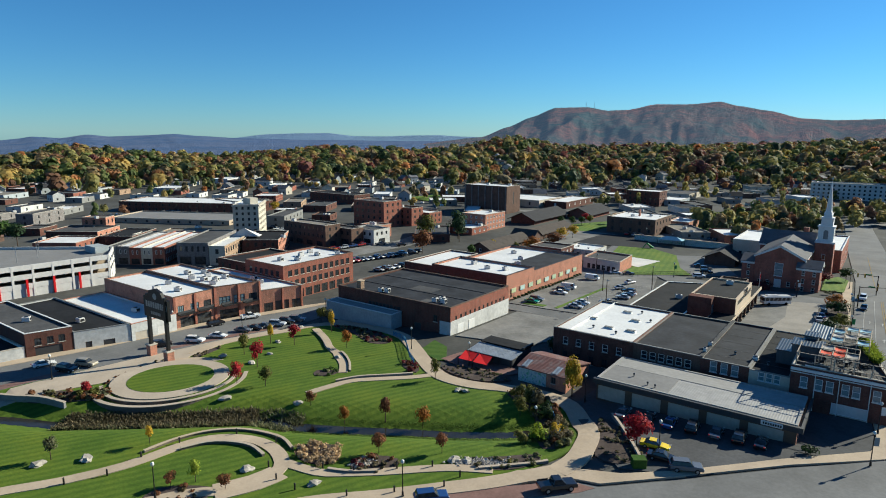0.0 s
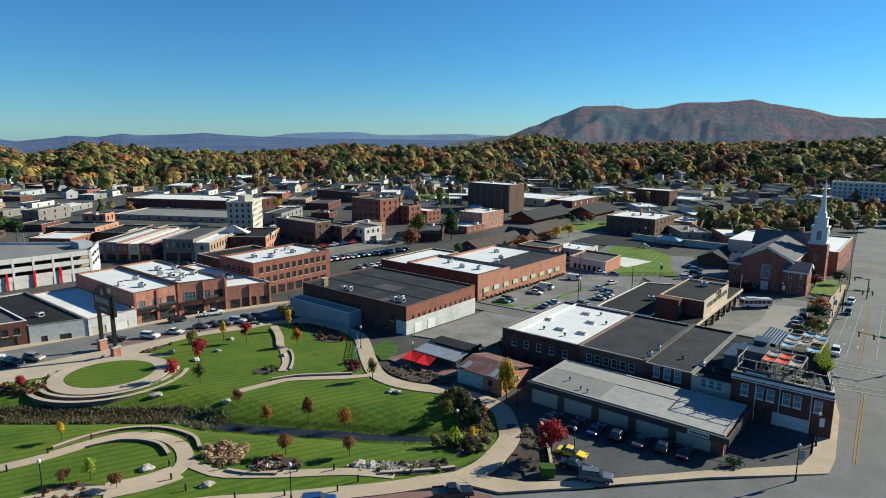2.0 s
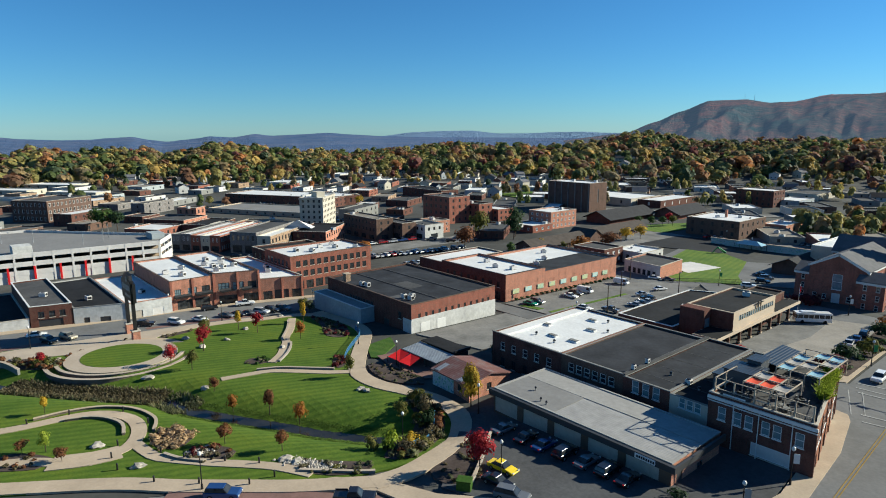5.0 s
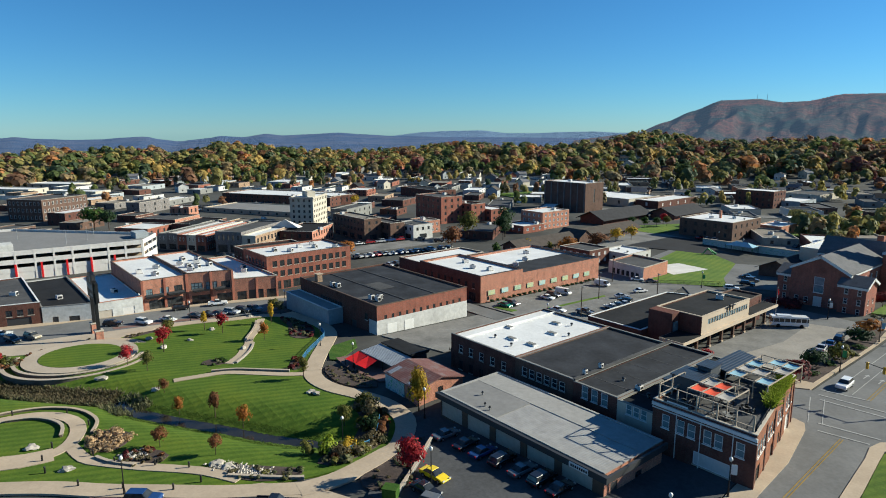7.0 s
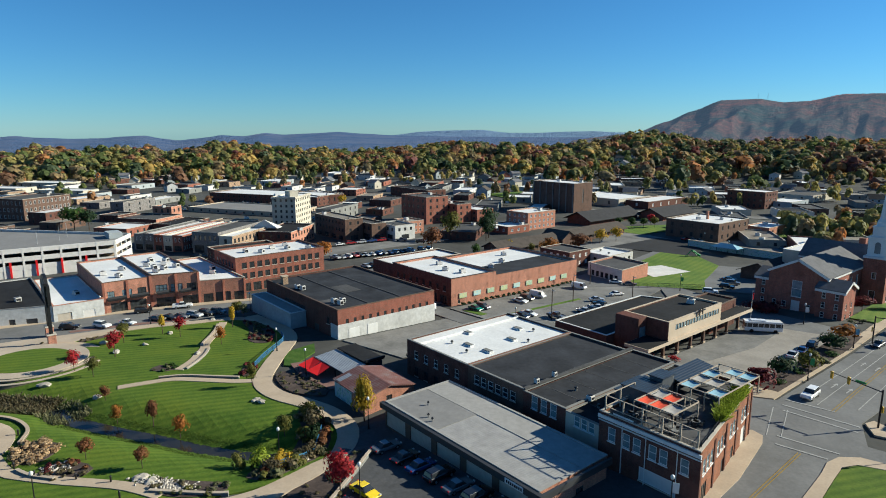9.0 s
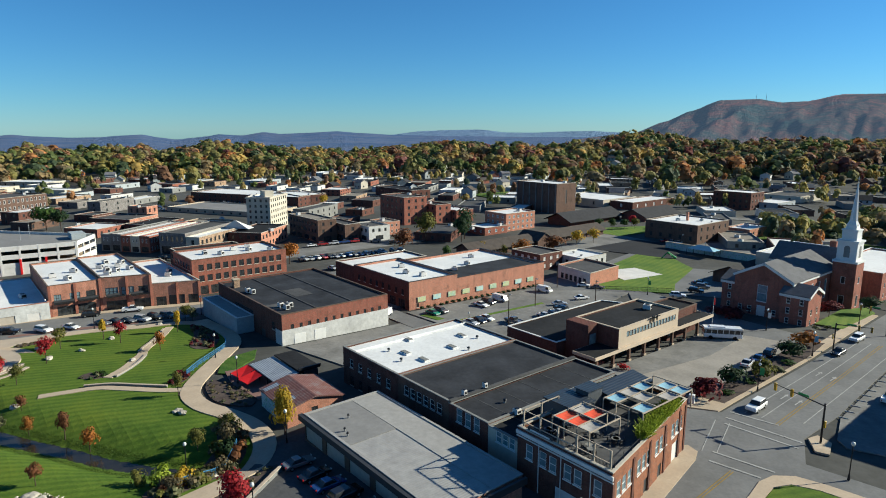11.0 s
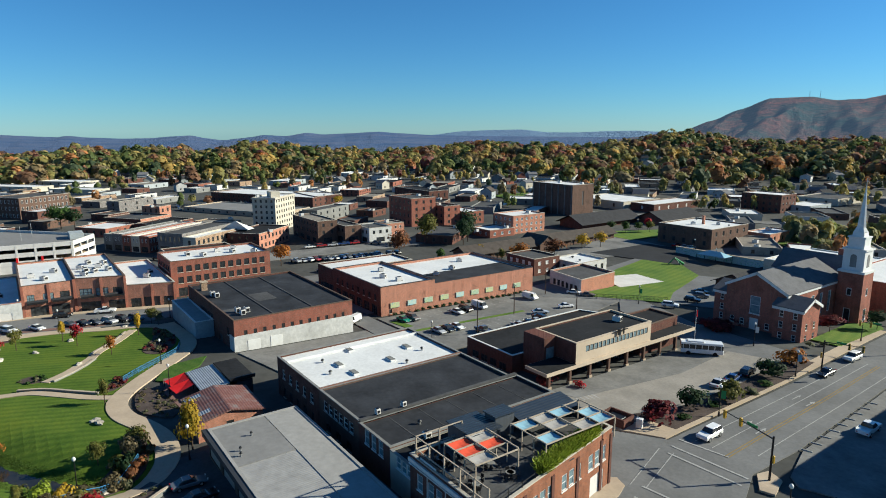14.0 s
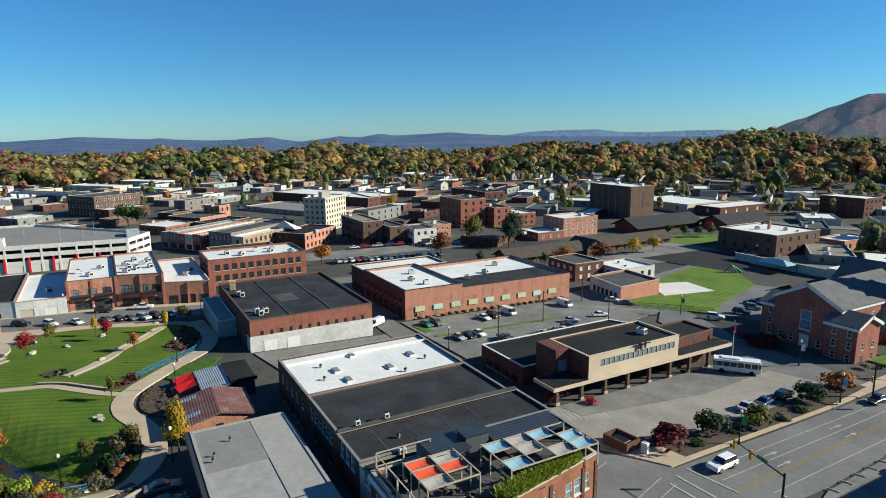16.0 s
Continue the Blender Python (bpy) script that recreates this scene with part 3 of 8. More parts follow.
def window_meshes(w, h, kind):
    key = (round(w, 2), round(h, 2), kind)
    if key not in WIN:
        fm, pm, nx_, nz_, sill = KINDS[kind]
        t = 0.09 if w < 3 else 0.12
        bm = boxes((-w / 2, -w / 2 + t, -0.16, -0.04, 0, h), (w / 2 - t, w / 2, -0.16, -0.04, 0, h), (-w / 2 + t, w / 2 - t, -0.16, -0.04, 0, t), (-w / 2 + t, w / 2 - t, -0.16, -0.04, h - t, h))
        for i in range(1, nx_):
            u = -w / 2 + w * i / nx_
            box(bm, u - t / 2, u + t / 2, -0.15, -0.06, t, h - t)
        for i in range(1, nz_):
            u = h * i / nz_
            box(bm, -w / 2 + t, w / 2 - t, -0.14, -0.07, u - t / 2, u + t / 2)
        f = bpy.data.meshes.new("window_frame")
        bm.to_mesh(f), bm.free(), f.materials.append(MATS[fm])
        p = bpy.data.meshes.new("pane")
        bm = boxes((-w / 2 + 0.02, w / 2 - 0.02, -0.13, -0.1, 0.02, h - 0.02))
        bm.to_mesh(p), bm.free(), p.materials.append(MATS[pm])
        s = None
        if sill:
            s = bpy.data.meshes.new("sill")
            bm = boxes((-w / 2 - 0.1, w / 2 + 0.1, -0.1, 0.09, -0.16, -0.01))
            bm.to_mesh(s), bm.free(), s.materials.append(MATS[sill])
        WIN[key] = (f, p, s)
    return WIN[key]


def child(name, me, parent, m):
    ob = new(name, me)
    ob.parent = parent
    ob.matrix_basis = m
    return ob


def far_window(w, h, kind):
    """One mesh for a window too far off to show its parts: frame and pane."""
    key = ("far", round(w, 2), round(h, 2), kind)
    if key not in WIN:
        fm, pm = KINDS[kind][:2]
        bm = bmesh.new()
        rings = []
        for u, k, y in ((0.0, 0.0, -0.03), (0.12, 0.12, -0.03), (0.12, 0.12, -0.14)):
            rings.append([bm.verts.new(p) for p in ((w / 2 - u, y, k), (-w / 2 + u, y, k), (-w / 2 + u, y, h - k), (w / 2 - u, y, h - k))])
        for r0, r1 in zip(rings, rings[1:]):
            for i in range(4):
                bm.faces.new((r0[i], r0[(i + 1) % 4], r1[(i + 1) % 4], r1[i]))
        bm.faces.new(rings[2]).material_index = 1
        me = bpy.data.meshes.new("window")
        bm.to_mesh(me), bm.free(), me.materials.append(MATS[fm]), me.materials.append(MATS[pm])
        WIN[key] = me
    return WIN[key]


def put_window(parent, m, w, h, kind, name="window"):
    if math.hypot(m[0][3] + parent.location.x + 60, m[1][3] + parent.location.y - 60) > 190:
        return child(name, far_window(w, h, kind), parent, m)
    f, p, s = window_meshes(w, h, kind)
    o = child(name, f, parent, m)
    child("pane", p, o, Matrix())
    if s:
        child("sill", s, o, Matrix())
    return o


def edge_matrix(p, q, u, z):
    """Out of the wall is y, along it is x."""
    d = Vector((q[0] - p[0], q[1] - p[1])).normalized()
    c = Vector(p) + d * u
    return Matrix(((-d.x, d.y, 0, c.x), (-d.y, -d.x, 0, c.y), (0, 0, 1, z), (0, 0, 0, 1)))


def face_wall(bm, p, q, z0, z1, holes, thick=0.3, cap=0.7):
    """One wall from p to q with openings (u, z, w, h), their reveals, and the parapet's back and top."""
    d = Vector((q[0] - p[0], q[1] - p[1]))
    L = d.length
    d /= L
    nn = Vector((d.y, -d.x))
    P = lambda u, k, z: bm.verts.new((p[0] + d.x * u - nn.x * k, p[1] + d.y * u - nn.y * k, z))
    quad = lambda *v: bm.faces.new([P(*a) for a in v])
    us = sorted({0.0, L, *[c - w / 2 for c, z, w, h in holes], *[c + w / 2 for c, z, w, h in holes]})
    zs = sorted({z0, z1, *[z for c, z, w, h in holes], *[z + h for c, z, w, h in holes]})
    for a, b in zip(us, us[1:]):
        for e, g in zip(zs, zs[1:]):
            um, zm = (a + b) / 2, (e + g) / 2
            if b - a > 1e-4 and g - e > 1e-4 and not any(abs(um - c) < w / 2 and z < zm < z + h for c, z, w, h in holes):
                quad((a, 0, e), (b, 0, e), (b, 0, g), (a, 0, g))
    for c, z, w, h in holes:
        a, b, k = c - w / 2, c + w / 2, 0.22
        quad((a, 0, z), (a, 0, z + h), (a, k, z + h), (a, k, z))
        quad((b, 0, z), (b, k, z), (b, k, z + h), (b, 0, z + h))
        quad((a, 0, z), (a, k, z), (b, k, z), (b, 0, z))
        quad((a, 0, z + h), (b, 0, z + h), (b, k, z + h), (a, k, z + h))
    quad((0, thick, z1 - cap), (0, thick, z1), (L, thick, z1), (L, thick, z1 - cap))
    quad((0, 0, z1), (L, 0, z1), (L, thick, z1), (0, thick, z1))


def row(L, n, z, w, h, kind="sash", m0=1.5, m1=1.5):
    s = (L - m0 - m1) / n
    return [(m0 + s * (i + 0.5), z, w, h, kind) for i in range(n)]


def rect(x0, x1, y0, y1):
    return [(x0, y0), (x1, y0), (x1, y1), (x0, y1)]


def building(label, poly, zt, walls="brick_red", roof="roof_black", open_=None, zb=None, cap=0.6, coping="stone_trim", name="building", category="building", band=None, mats=None, group=""):
    """A flat-roofed house: walls with real openings, a parapet and its coping. open_: edge number -> openings (along, above base, w, h, kind)."""
    cx, cy = sum(p[0] for p in poly) / len(poly), sum(p[1] for p in poly) / len(poly)
    zs = [ter(*p) for p in poly]
    zb = min(zs) - 0.3 if zb is None else zb
    th = thing(name, label, category, group=group)
    base = max(zs) if zb is None else zb + 0.3
    shells = {}
    for i, (p, q) in enumerate(zip(poly, poly[1:] + poly[:1])):
        ops = [(u, base + z, w, h, k) for u, z, w, h, k in (open_ or {}).get(i, [])]
        wm = (mats or {}).get(i, walls)
        key = wm if math.hypot(cx + 60, cy - 60) > 190 else (wm, i)
        if key not in shells:
            shells[key] = (bmesh.new(), wm)
        face_wall(shells[key][0], p, q, zb, zt, [o[:4] for o in ops], cap=cap)
        for u, z, w, h, k in ops:
            if k == "roller":
                bm = boxes((-w / 2, w / 2, -0.2, -0.14, 0, h))
                o = part("garage_door", bm, "door_panel", th)
                o.matrix_basis = edge_matrix(p, q, u, z)
            elif k == "void":
                # Dark sheet fills the hole where only shade would show.
                o = part("opening", boxes((-w / 2, w / 2, -0.22, -0.19, 0, h)), "dark_panel", th)
                o.matrix_basis = edge_matrix(p, q, u, z)
            else:
                put_window(th, edge_matrix(p, q, u, z), w, h, k, "shop_front" if k == "shop" else "window")
    for bm, wm in shells.values():
        part("wall", bm, wm, th)
    if coping:
        bm = bmesh.new()
        ins = inset(poly, 0.36)
        outp = inset(poly, -0.06)
        n = len(poly)
        for i in range(n):
            j = (i + 1) % n
            v = [bm.verts.new((*c, z)) for z in (zt - 0.04, zt + 0.1) for c in (outp[i], outp[j], ins[j], ins[i])]
            for q in ((3, 2, 1, 0), (4, 5, 6, 7), (0, 1, 5, 4), (2, 3, 7, 6)):
                bm.faces.new([v[k] for k in q])
        part("coping", bm, coping, th)
    bm = bmesh.new()
    prism(bm, inset(poly, 0.25), zt - cap - 0.25, zt - cap)
    part("roof", bm, roof, th)
    return th


def inset(poly, k):
    out, n = [], len(poly)
    for i in range(n):
        a, b, c = Vector(poly[i - 1]), Vector(poly[i]), Vector(poly[(i + 1) % n])
        d1, d2 = (b - a).normalized(), (c - b).normalized()
        n1, n2 = Vector((-d1.y, d1.x)), Vector((-d2.y, d2.x))
        s = n1 + n2
        s = s / max(0.3, s.dot(n1))
        out.append(tuple(b + s * k))
    return out


def gable(label, x0, x1, y0, y1, eave, ridge, along="x", walls="cream_wall", roof="shingle_dark", zb=None, over=0.5, open_=None, name="house", category="house", at=None, rz=0.0, group=""):
    """A house under a ridged roof; the ridge runs along x or y."""
    th = thing(name, label, category, (at[0], at[1], 0) if at else (0, 0, 0), rz, group)
    px, py = ((x0 + x1) / 2, (y0 + y1) / 2)
    zb = (ter(*at) if at else ter(px, py)) - 0.8 if zb is None else zb
    poly = rect(x0, x1, y0, y1)
    shell = None
    for i, (p, q) in enumerate(zip(poly, poly[1:] + poly[:1])):
        ops = [(u, zb + 0.8 + z, w, h, k) for u, z, w, h, k in (open_ or {}).get(i, [])]
        bm = shell if at and shell else bmesh.new()
        shell = bm
        face_wall(bm, p, q, zb, eave, [o[:4] for o in ops], cap=0.2)
        if (along == "x") == (i in (1, 3)):
            m = ((p[0] + q[0]) / 2, (p[1] + q[1]) / 2)
            bm.faces.new([bm.verts.new(v) for v in ((*p, eave), (*q, eave), (*m, ridge - 0.1))])
        if not at or i == 3:
            part("wall", bm, walls, th)
        for u, z, w, h, k in ops:
            put_window(th, edge_matrix(p, q, u, z), w, h, k)
    sl = (ridge - eave) / ((y1 - y0) / 2 if along == "x" else (x1 - x0) / 2)
    bm = bmesh.new()
    if along == "x":
        xa, xb, m = x0 - over, x1 + over, (y0 + y1) / 2
        prof = [(y0 - over, eave - over * sl), (m, ridge), (y1 + over, eave - over * sl)]
        mk = lambda s, t, dz: bm.verts.new((s, t[0], t[1] + dz))
    else:
        xa, xb, m = y0 - over, y1 + over, (x0 + x1) / 2
        prof = [(x0 - over, eave - over * sl), (m, ridge), (x1 + over, eave - over * sl)]
        mk = lambda s, t, dz: bm.verts.new((t[0], s, t[1] + dz))
    r = [[mk(s, t, dz) for t in prof] for s in (xa, xb) for dz in (0.22, 0.0)]
    a, al, b, bl = r
    for k in (0, 1):
        bm.faces.new((a[k], a[k + 1], b[k + 1], b[k])), bm.faces.new((al[k], bl[k], bl[k + 1], al[k + 1]))
        bm.faces.new((a[k], al[k], al[k + 1], a[k + 1])), bm.faces.new((b[k], b[k + 1], bl[k + 1], bl[k]))
    bm.faces.new((a[0], b[0], bl[0], al[0])), bm.faces.new((a[2], al[2], bl[2], b[2]))
    bmesh.ops.recalc_face_normals(bm, faces=bm.faces)
    part("roof", bm, roof, th)
    return th


# garage building with roller doors
gar = building("low dark garage building with tan doors and ribbed pale roof", rect(-42, -8.2, 108.8, 122.6), 2.3, "brown_trim", "roof_ribbed",
               {0: [(2.9 + 6.6 * i, 0.35, 5.3, 2.7, "roller") for i in range(5)], 1: [(2.2, 0.3, 1.6, 2.3, "blank"), (8, 0.8, 1.6, 1.2, "dark")]}, cap=0.12, coping="roof_pale_grey", mats={1: "brick_orange"})
part("fascia", boxes((-42.5, -7.7, 108.0, 108.75, 1.35, 2.28), (-7.7, -7.3, 108.0, 122.6, 1.35, 2.28)), "dark_panel", gar)
part("rear_roof", boxes((-41.8, -8.4, 117.3, 122.4, 2.2, 2.27)), "roof_pale_grey", gar)
part("flat_roof", boxes((-41.8, -29, 109.0, 117.2, 2.2, 2.26)), "roof_mid_grey", gar)

part("sign_board", boxes((-13.4, -10.2, 107.9, 107.98, 1.42, 2.2), bevel=0.02), "white_trim", gar, "white sign board")
part("lettering", boxes(*[(-13.1 + 0.36 * i, -12.85 + 0.36 * i, 107.87, 107.895, 1.62, 2.0) for i in range(8)]), "dark_metal", gar)

# long brick warehouse in four parts
WH = dict(category="warehouse", name="warehouse", coping="grey_wall")
wz = 4.5
building("white-roofed brick warehouse with skylights", rect(-59.8, -41.2, 126.3, 155.3), wz, "brick_dark", "roof_white", {0: row(18.6, 5, 1.0, 1.2, 1.9, "dark") + row(18.6, 5, 4.6, 1.2, 1.7, "sash"), 3: row(29, 6, 4.4, 1.2, 1.7, "dark")}, cap=0.35, **WH)
building("dark-roofed brick warehouse with old sash windows", rect(-41.2, -27.5, 126.3, 155.3), wz, "brick_brown", "roof_bitumen", {0: row(13.7, 6, 4.3, 1.25, 1.7, "sash") + row(13.7, 3, 1.0, 1.6, 1.4, "dark")}, cap=0.3, **WH)
building("dark-roofed brick warehouse with tall white windows", rect(-27.5, -18.6, 126.3, 157), wz - 0.3, "brick_dark", "roof_bitumen", {0: row(8.9, 3, 4.0, 1.3, 2.2, "white")}, cap=0.3, **WH)
building("pale rendered warehouse end with small windows", rect(-18.6, -11.6, 126.3, 157), wz - 0.6, "cream_wall", "roof_black", {0: row(7, 3, 3.9, 1.1, 1.7, "white")}, cap=0.15, **WH)

# corner building with the roof terrace
BAR = [(-11.5, 125), (3.7, 125), (-1.6, 150.6), (-11.5, 150.6)]
LB = math.dist(BAR[1], BAR[2])
# South wall takes darker brick, its shade put into the colour.
bar = building("two-storey red brick corner building with a roof terrace", BAR, 7.0, "brick_bar", "roof_grey",
               {0: row(15.2, 2, 4.5, 1.2, 2.1, "white", 1, 9.5) + [(6.2, 4.5, 1.2, 2.1, "white"), (8.6, 4.5, 1.2, 2.1, "white"), (10.2, 4.5, 1.2, 2.1, "white"), (13.2, 4.5, 1.2, 2.1, "white"), (9.5, 0.8, 5.5, 2.0, "pale")],
                1: [(2 + i * 1.62 + (i // 3) * 1.4, 4.5, 1.15, 2.1, "white") for i in range(12)] + [(2.5, 0.3, 2.2, 2.8, "shop"), (22.5, 0.3, 3.4, 3.0, "pale"), (6.5, 0.3, 1.2, 2.4, "blank"), (11, 0.3, 1.2, 2.4, "blank"), (16, 0.3, 1.3, 2.2, "blank")]},
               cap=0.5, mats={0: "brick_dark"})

part("cornice", boxes((-11.6, 3.9, 124.75, 124.98, 6.1, 6.6), (-11.6, 3.9, 124.85, 124.98, 5.7, 5.85)), "white_trim", bar)
for u in (0.25, 6.3, 11.9, 17.5, 23.4, LB - 0.25):
    o = part("pilaster", boxes((-0.3, 0.3, 0.0, 0.12, 0, 7.4), bevel=0.02), "brick_dark", bar)
    o.matrix_basis = edge_matrix(BAR[1], BAR[2], u, -1.2)
for u in (3.9, 7.6, 12.2):
    bm = bmesh.new()
    tube(bm, (-11.5 + u, 124.9, -1), (-11.5 + u, 124.9, 6.0), 0.07, None, 6)
    part("downpipe", bm, "white_trim", bar)

# brick and white building beside the park
WB = rect(-130.5, -89.6, 127.3, 157.2)
# Shade is coloured in: south and west walls take darker brick.
building("two-storey brick building with a whitewashed ground floor", WB, 3.6, "brick_red", "roof_bitumen",
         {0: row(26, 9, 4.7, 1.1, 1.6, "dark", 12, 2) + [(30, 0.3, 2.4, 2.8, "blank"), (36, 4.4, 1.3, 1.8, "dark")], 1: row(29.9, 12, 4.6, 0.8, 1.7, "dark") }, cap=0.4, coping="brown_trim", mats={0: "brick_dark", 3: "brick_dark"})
wl = thing("painted_wall", "peeling whitewashed lower wall with two white doors", "wall", kind="structure")
part("render_coat", boxes((-89.6, -89.45, 127.3, 157.2, -5.0, -0.2), (-93.0, -89.45, 127.15, 127.3, -5.0, -0.4)), "white_wall", wl)
for yy in (130.2, 135.6):
    part("door", boxes((-89.45, -89.38, yy, yy + 3.0, -4.6, -1.6), bevel=0.02), "white_trim", wl)
building("low pale blue lean-to along the brick building", rect(-131, -106, 122.8, 127.2), -0.2, "pale_blue_wall", "roof_pale_grey", cap=0.1, coping="white_trim", name="annex", category="annex")

# brick block with murals
E1 = [(-128, 170.2), (-97.8, 170.2), (-97.2, 188), (-128, 188)]
# Darker brick on the south wall stands for the shade on it.
building("brick commercial block with a white roof and dark cornice", E1, 3.2, "brick_orange", "roof_white", {0: row(30.2, 8, 4.6, 1.2, 1.8, "dark") + row(30.2, 6, 0.5, 3.2, 2.8, "shop"), 1: [(3, 1.0, 0.9, 1.2, "dark")]}, cap=0.7, coping="dark_trim", mats={0: "brick_dark"})
e2_ = building("brick commercial block with a patched white roof", [(-128, 188), (-97.2, 188), (-96, 226), (-128, 226)], 2.0, "brick_orange", "roof_white", {2: row(32, 8, 4.0, 1.2, 1.6, "dark")}, cap=0.8, coping="dark_trim")
part("roof_patch", boxes((-111, -97.6, 189, 225, 1.2, 1.24)), "roof_bitumen", e2_, "black membrane half of the roof")
building("small brick shop wing with a white roof", rect(-141, -128, 171, 200), 2.4, "brick_dark", "roof_white", {0: row(13, 3, 0.5, 3.2, 2.8, "shop")}, cap=0.5)
for i in range(9):
    y = 174.5 + i * 5.6
    x = -97.75 + (y - 170) / 56 * 1.75
    mu = thing("mural_panel", "painted mural panel on the brick wall", "mural", (x + 0.12, y, -3.2 - 0.012 * (y - 170)), 88.2, "mural panels")
    part("frame", boxes((-1.5, 1.5, -0.04, 0.04, 0, 1.6), bevel=0.02), "stone_trim", mu)
    part("panel", boxes((-1.4, 1.4, -0.1, -0.05, 0.1, 1.5)), ("mural_green", "mural_blue", "mural_gold")[i % 3], mu)

# bus station
bus = building("low brick bus station wing with a flat black roof", [(-57, 169), (-42, 169), (-42, 212), (-57, 205)], 0.6, "brick_dark", "roof_black", {0: row(15, 4, 1.0, 2.2, 1.6, "dark"), 3: row(36, 8, 1.0, 2.2, 1.6, "dark")}, cap=0.2, coping="white_trim", name="bus_station")
hall = building("bus station hall with tan panels and a strip of windows", [(-42, 175.3), (-30.6, 175.3), (-30.9, 199), (-42, 199)], 5.2, "tan_panel", "roof_black",
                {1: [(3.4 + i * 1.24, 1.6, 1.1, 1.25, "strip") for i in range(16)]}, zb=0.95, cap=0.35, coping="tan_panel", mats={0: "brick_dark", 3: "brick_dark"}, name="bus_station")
part("glass_wall", boxes((-35.6, -35.4, 175.3, 206, -3.6, 0.25)), "glass_dark", hall)
for i in range(12):
    part("mullion", boxes((-35.38, -35.3, 176 + i * 2.6, 176.12 + i * 2.6, -3.6, 0.25)), "brown_trim", hall)
part("stair_tower", boxes((-42, -36, 172, 175.25, -4, 5.3), bevel=0.04), "brick_dark", hall)
part("tower_window", boxes((-35.99, -35.9, 172.6, 174.6, 0.9, 3.2)), "glass_blue", hall)
building("brick end wing of the bus station", [(-42, 199.2), (-33.5, 199.2), (-34.2, 213.5), (-42, 213.5)], 3.1, "brick_dark", "roof_black", {1: [(1.6, 1.2, 1.8, 2.2, "strip")]}, cap=0.3, coping="brown_trim", name="bus_station")
can = thing("bus_canopy", "flat bus station canopy with a pale fascia on brick columns", "canopy")
bm = bmesh.new()
prism(bm, [(-36, 167), (-30.1, 167), (-30.4, 215), (-36.2, 215)], 0.25, 0.93)
part("fascia", bm, "tan_panel", can)
bm = bmesh.new()
prism(bm, [(-35.9, 167.2), (-30.3, 167.2), (-30.3, 175.2), (-35.9, 175.2)], 0.935, 0.97)
part("roof", bm, "roof_black", can)
bm = bmesh.new()
prism(bm, [(-35.9, 199.2), (-30.6, 199.2), (-30.7, 214.8), (-35.9, 214.8)], 0.935, 0.97)
part("roof", bm, "roof_black", can)
for i in range(8):
    y = 168.2 + i * 5.7
    x = -30.8
    z = ter(x, y)
    part("column", boxes((x - 0.3, x + 0.3, y - 0.3, y + 0.3, z, 0.25), bevel=0.03), "brick_brown", can)
    part("column_base", boxes((x - 0.45, x + 0.45, y - 0.45, y + 0.45, z - 0.1, z + 0.45), bevel=0.03), "concrete", can)

# church
CH = dict(name="church", category="church")
church = thing("church", "red brick church with white trim, gabled roofs and a white steeple", "church")
cb = -4.2


def church_block(x0, x1, y0, y1, eave, ridge, along, ops):
    g = gable("red brick church wing with white cornice", x0, x1, y0, y1, eave, ridge, along, "brick_church", "shingle_church", cb - 0.5, 0.5, ops)
    for o in list(g.children):
        o.parent = church
    bpy.data.objects.remove(g)
    sl = math.atan2(ridge - eave, ((x1 - x0) if along == "y" else (y1 - y0)) / 2)
    hl = math.hypot(ridge - eave, ((x1 - x0) if along == "y" else (y1 - y0)) / 2) + 0.5
    for s in (-1, 1):
        o = part("raking_cornice", boxes((0, hl, -0.35, 0.0, -0.6, 0.05)), "white_trim", church)
        if along == "y":
            o.matrix_basis = Matrix.Translation(((x0 + x1) / 2, y0 - 0.2, ridge + 0.1)) @ Matrix.Rotation(0 if s > 0 else math.pi, 4, "Z") @ Matrix.Translation((0, 0.35 if s < 0 else 0, 0)) @ Matrix.Rotation(sl, 4, "Y")
        else:
            o.matrix_basis = Matrix.Translation((x1 + 0.2, (y0 + y1) / 2, ridge + 0.1)) @ Matrix.Rotation(s * math.pi / 2, 4, "Z") @ Matrix.Translation((0, 0.35 if s < 0 else 0, 0)) @ Matrix.Rotation(sl, 4, "Y")
    part("cornice", boxes((x0 - 0.4, x1 + 0.4, y0 - 0.35, y0 - 0.02, eave - 0.9, eave - 0.05) if along == "x" else (x1 + 0.02, x1 + 0.35, y0 - 0.4, y1 + 0.4, eave - 0.9, eave - 0.05)), "white_trim", church)


church_block(-36.8, -21.5, 238.5, 268, 7.0, 11.0, "y", {0: [(7.65, 4.2, 2.6, 4.6, "white"), (2.0, 0.9, 1.1, 1.6, "sash"), (7.65, 0.2, 2.2, 2.9, "pale"), (4.6, 0.9, 1.1, 1.6, "sash"), (11, 0.9, 1.1, 1.6, "sash"), (13.6, 0.9, 1.1, 1.6, "sash")],
                                                          1: [(4 + i * 4.6, 3.0, 1.6, 5.6, "white") for i in range(6)]})
church_block(-23.2, -16.6, 236.0, 244.5, 4.6, 6.6, "x", {0: [(1.8 + k * 3.2, z, 0.95, 1.6, "sash") for k in (0, 1) for z in (0.5, 3.2, 5.9)], 1: [(2.4, z, 0.9, 1.5, "sash") for z in (0.5, 3.2)] + [(6.2, z, 0.9, 1.5, "sash") for z in (0.5, 3.2)]})
church_block(-41.2, -36.8, 240.5, 250, 4.2, 6.2, "x", {0: [(2.2, z, 0.95, 1.5, "sash") for z in (0.5, 3.0, 5.6)]})
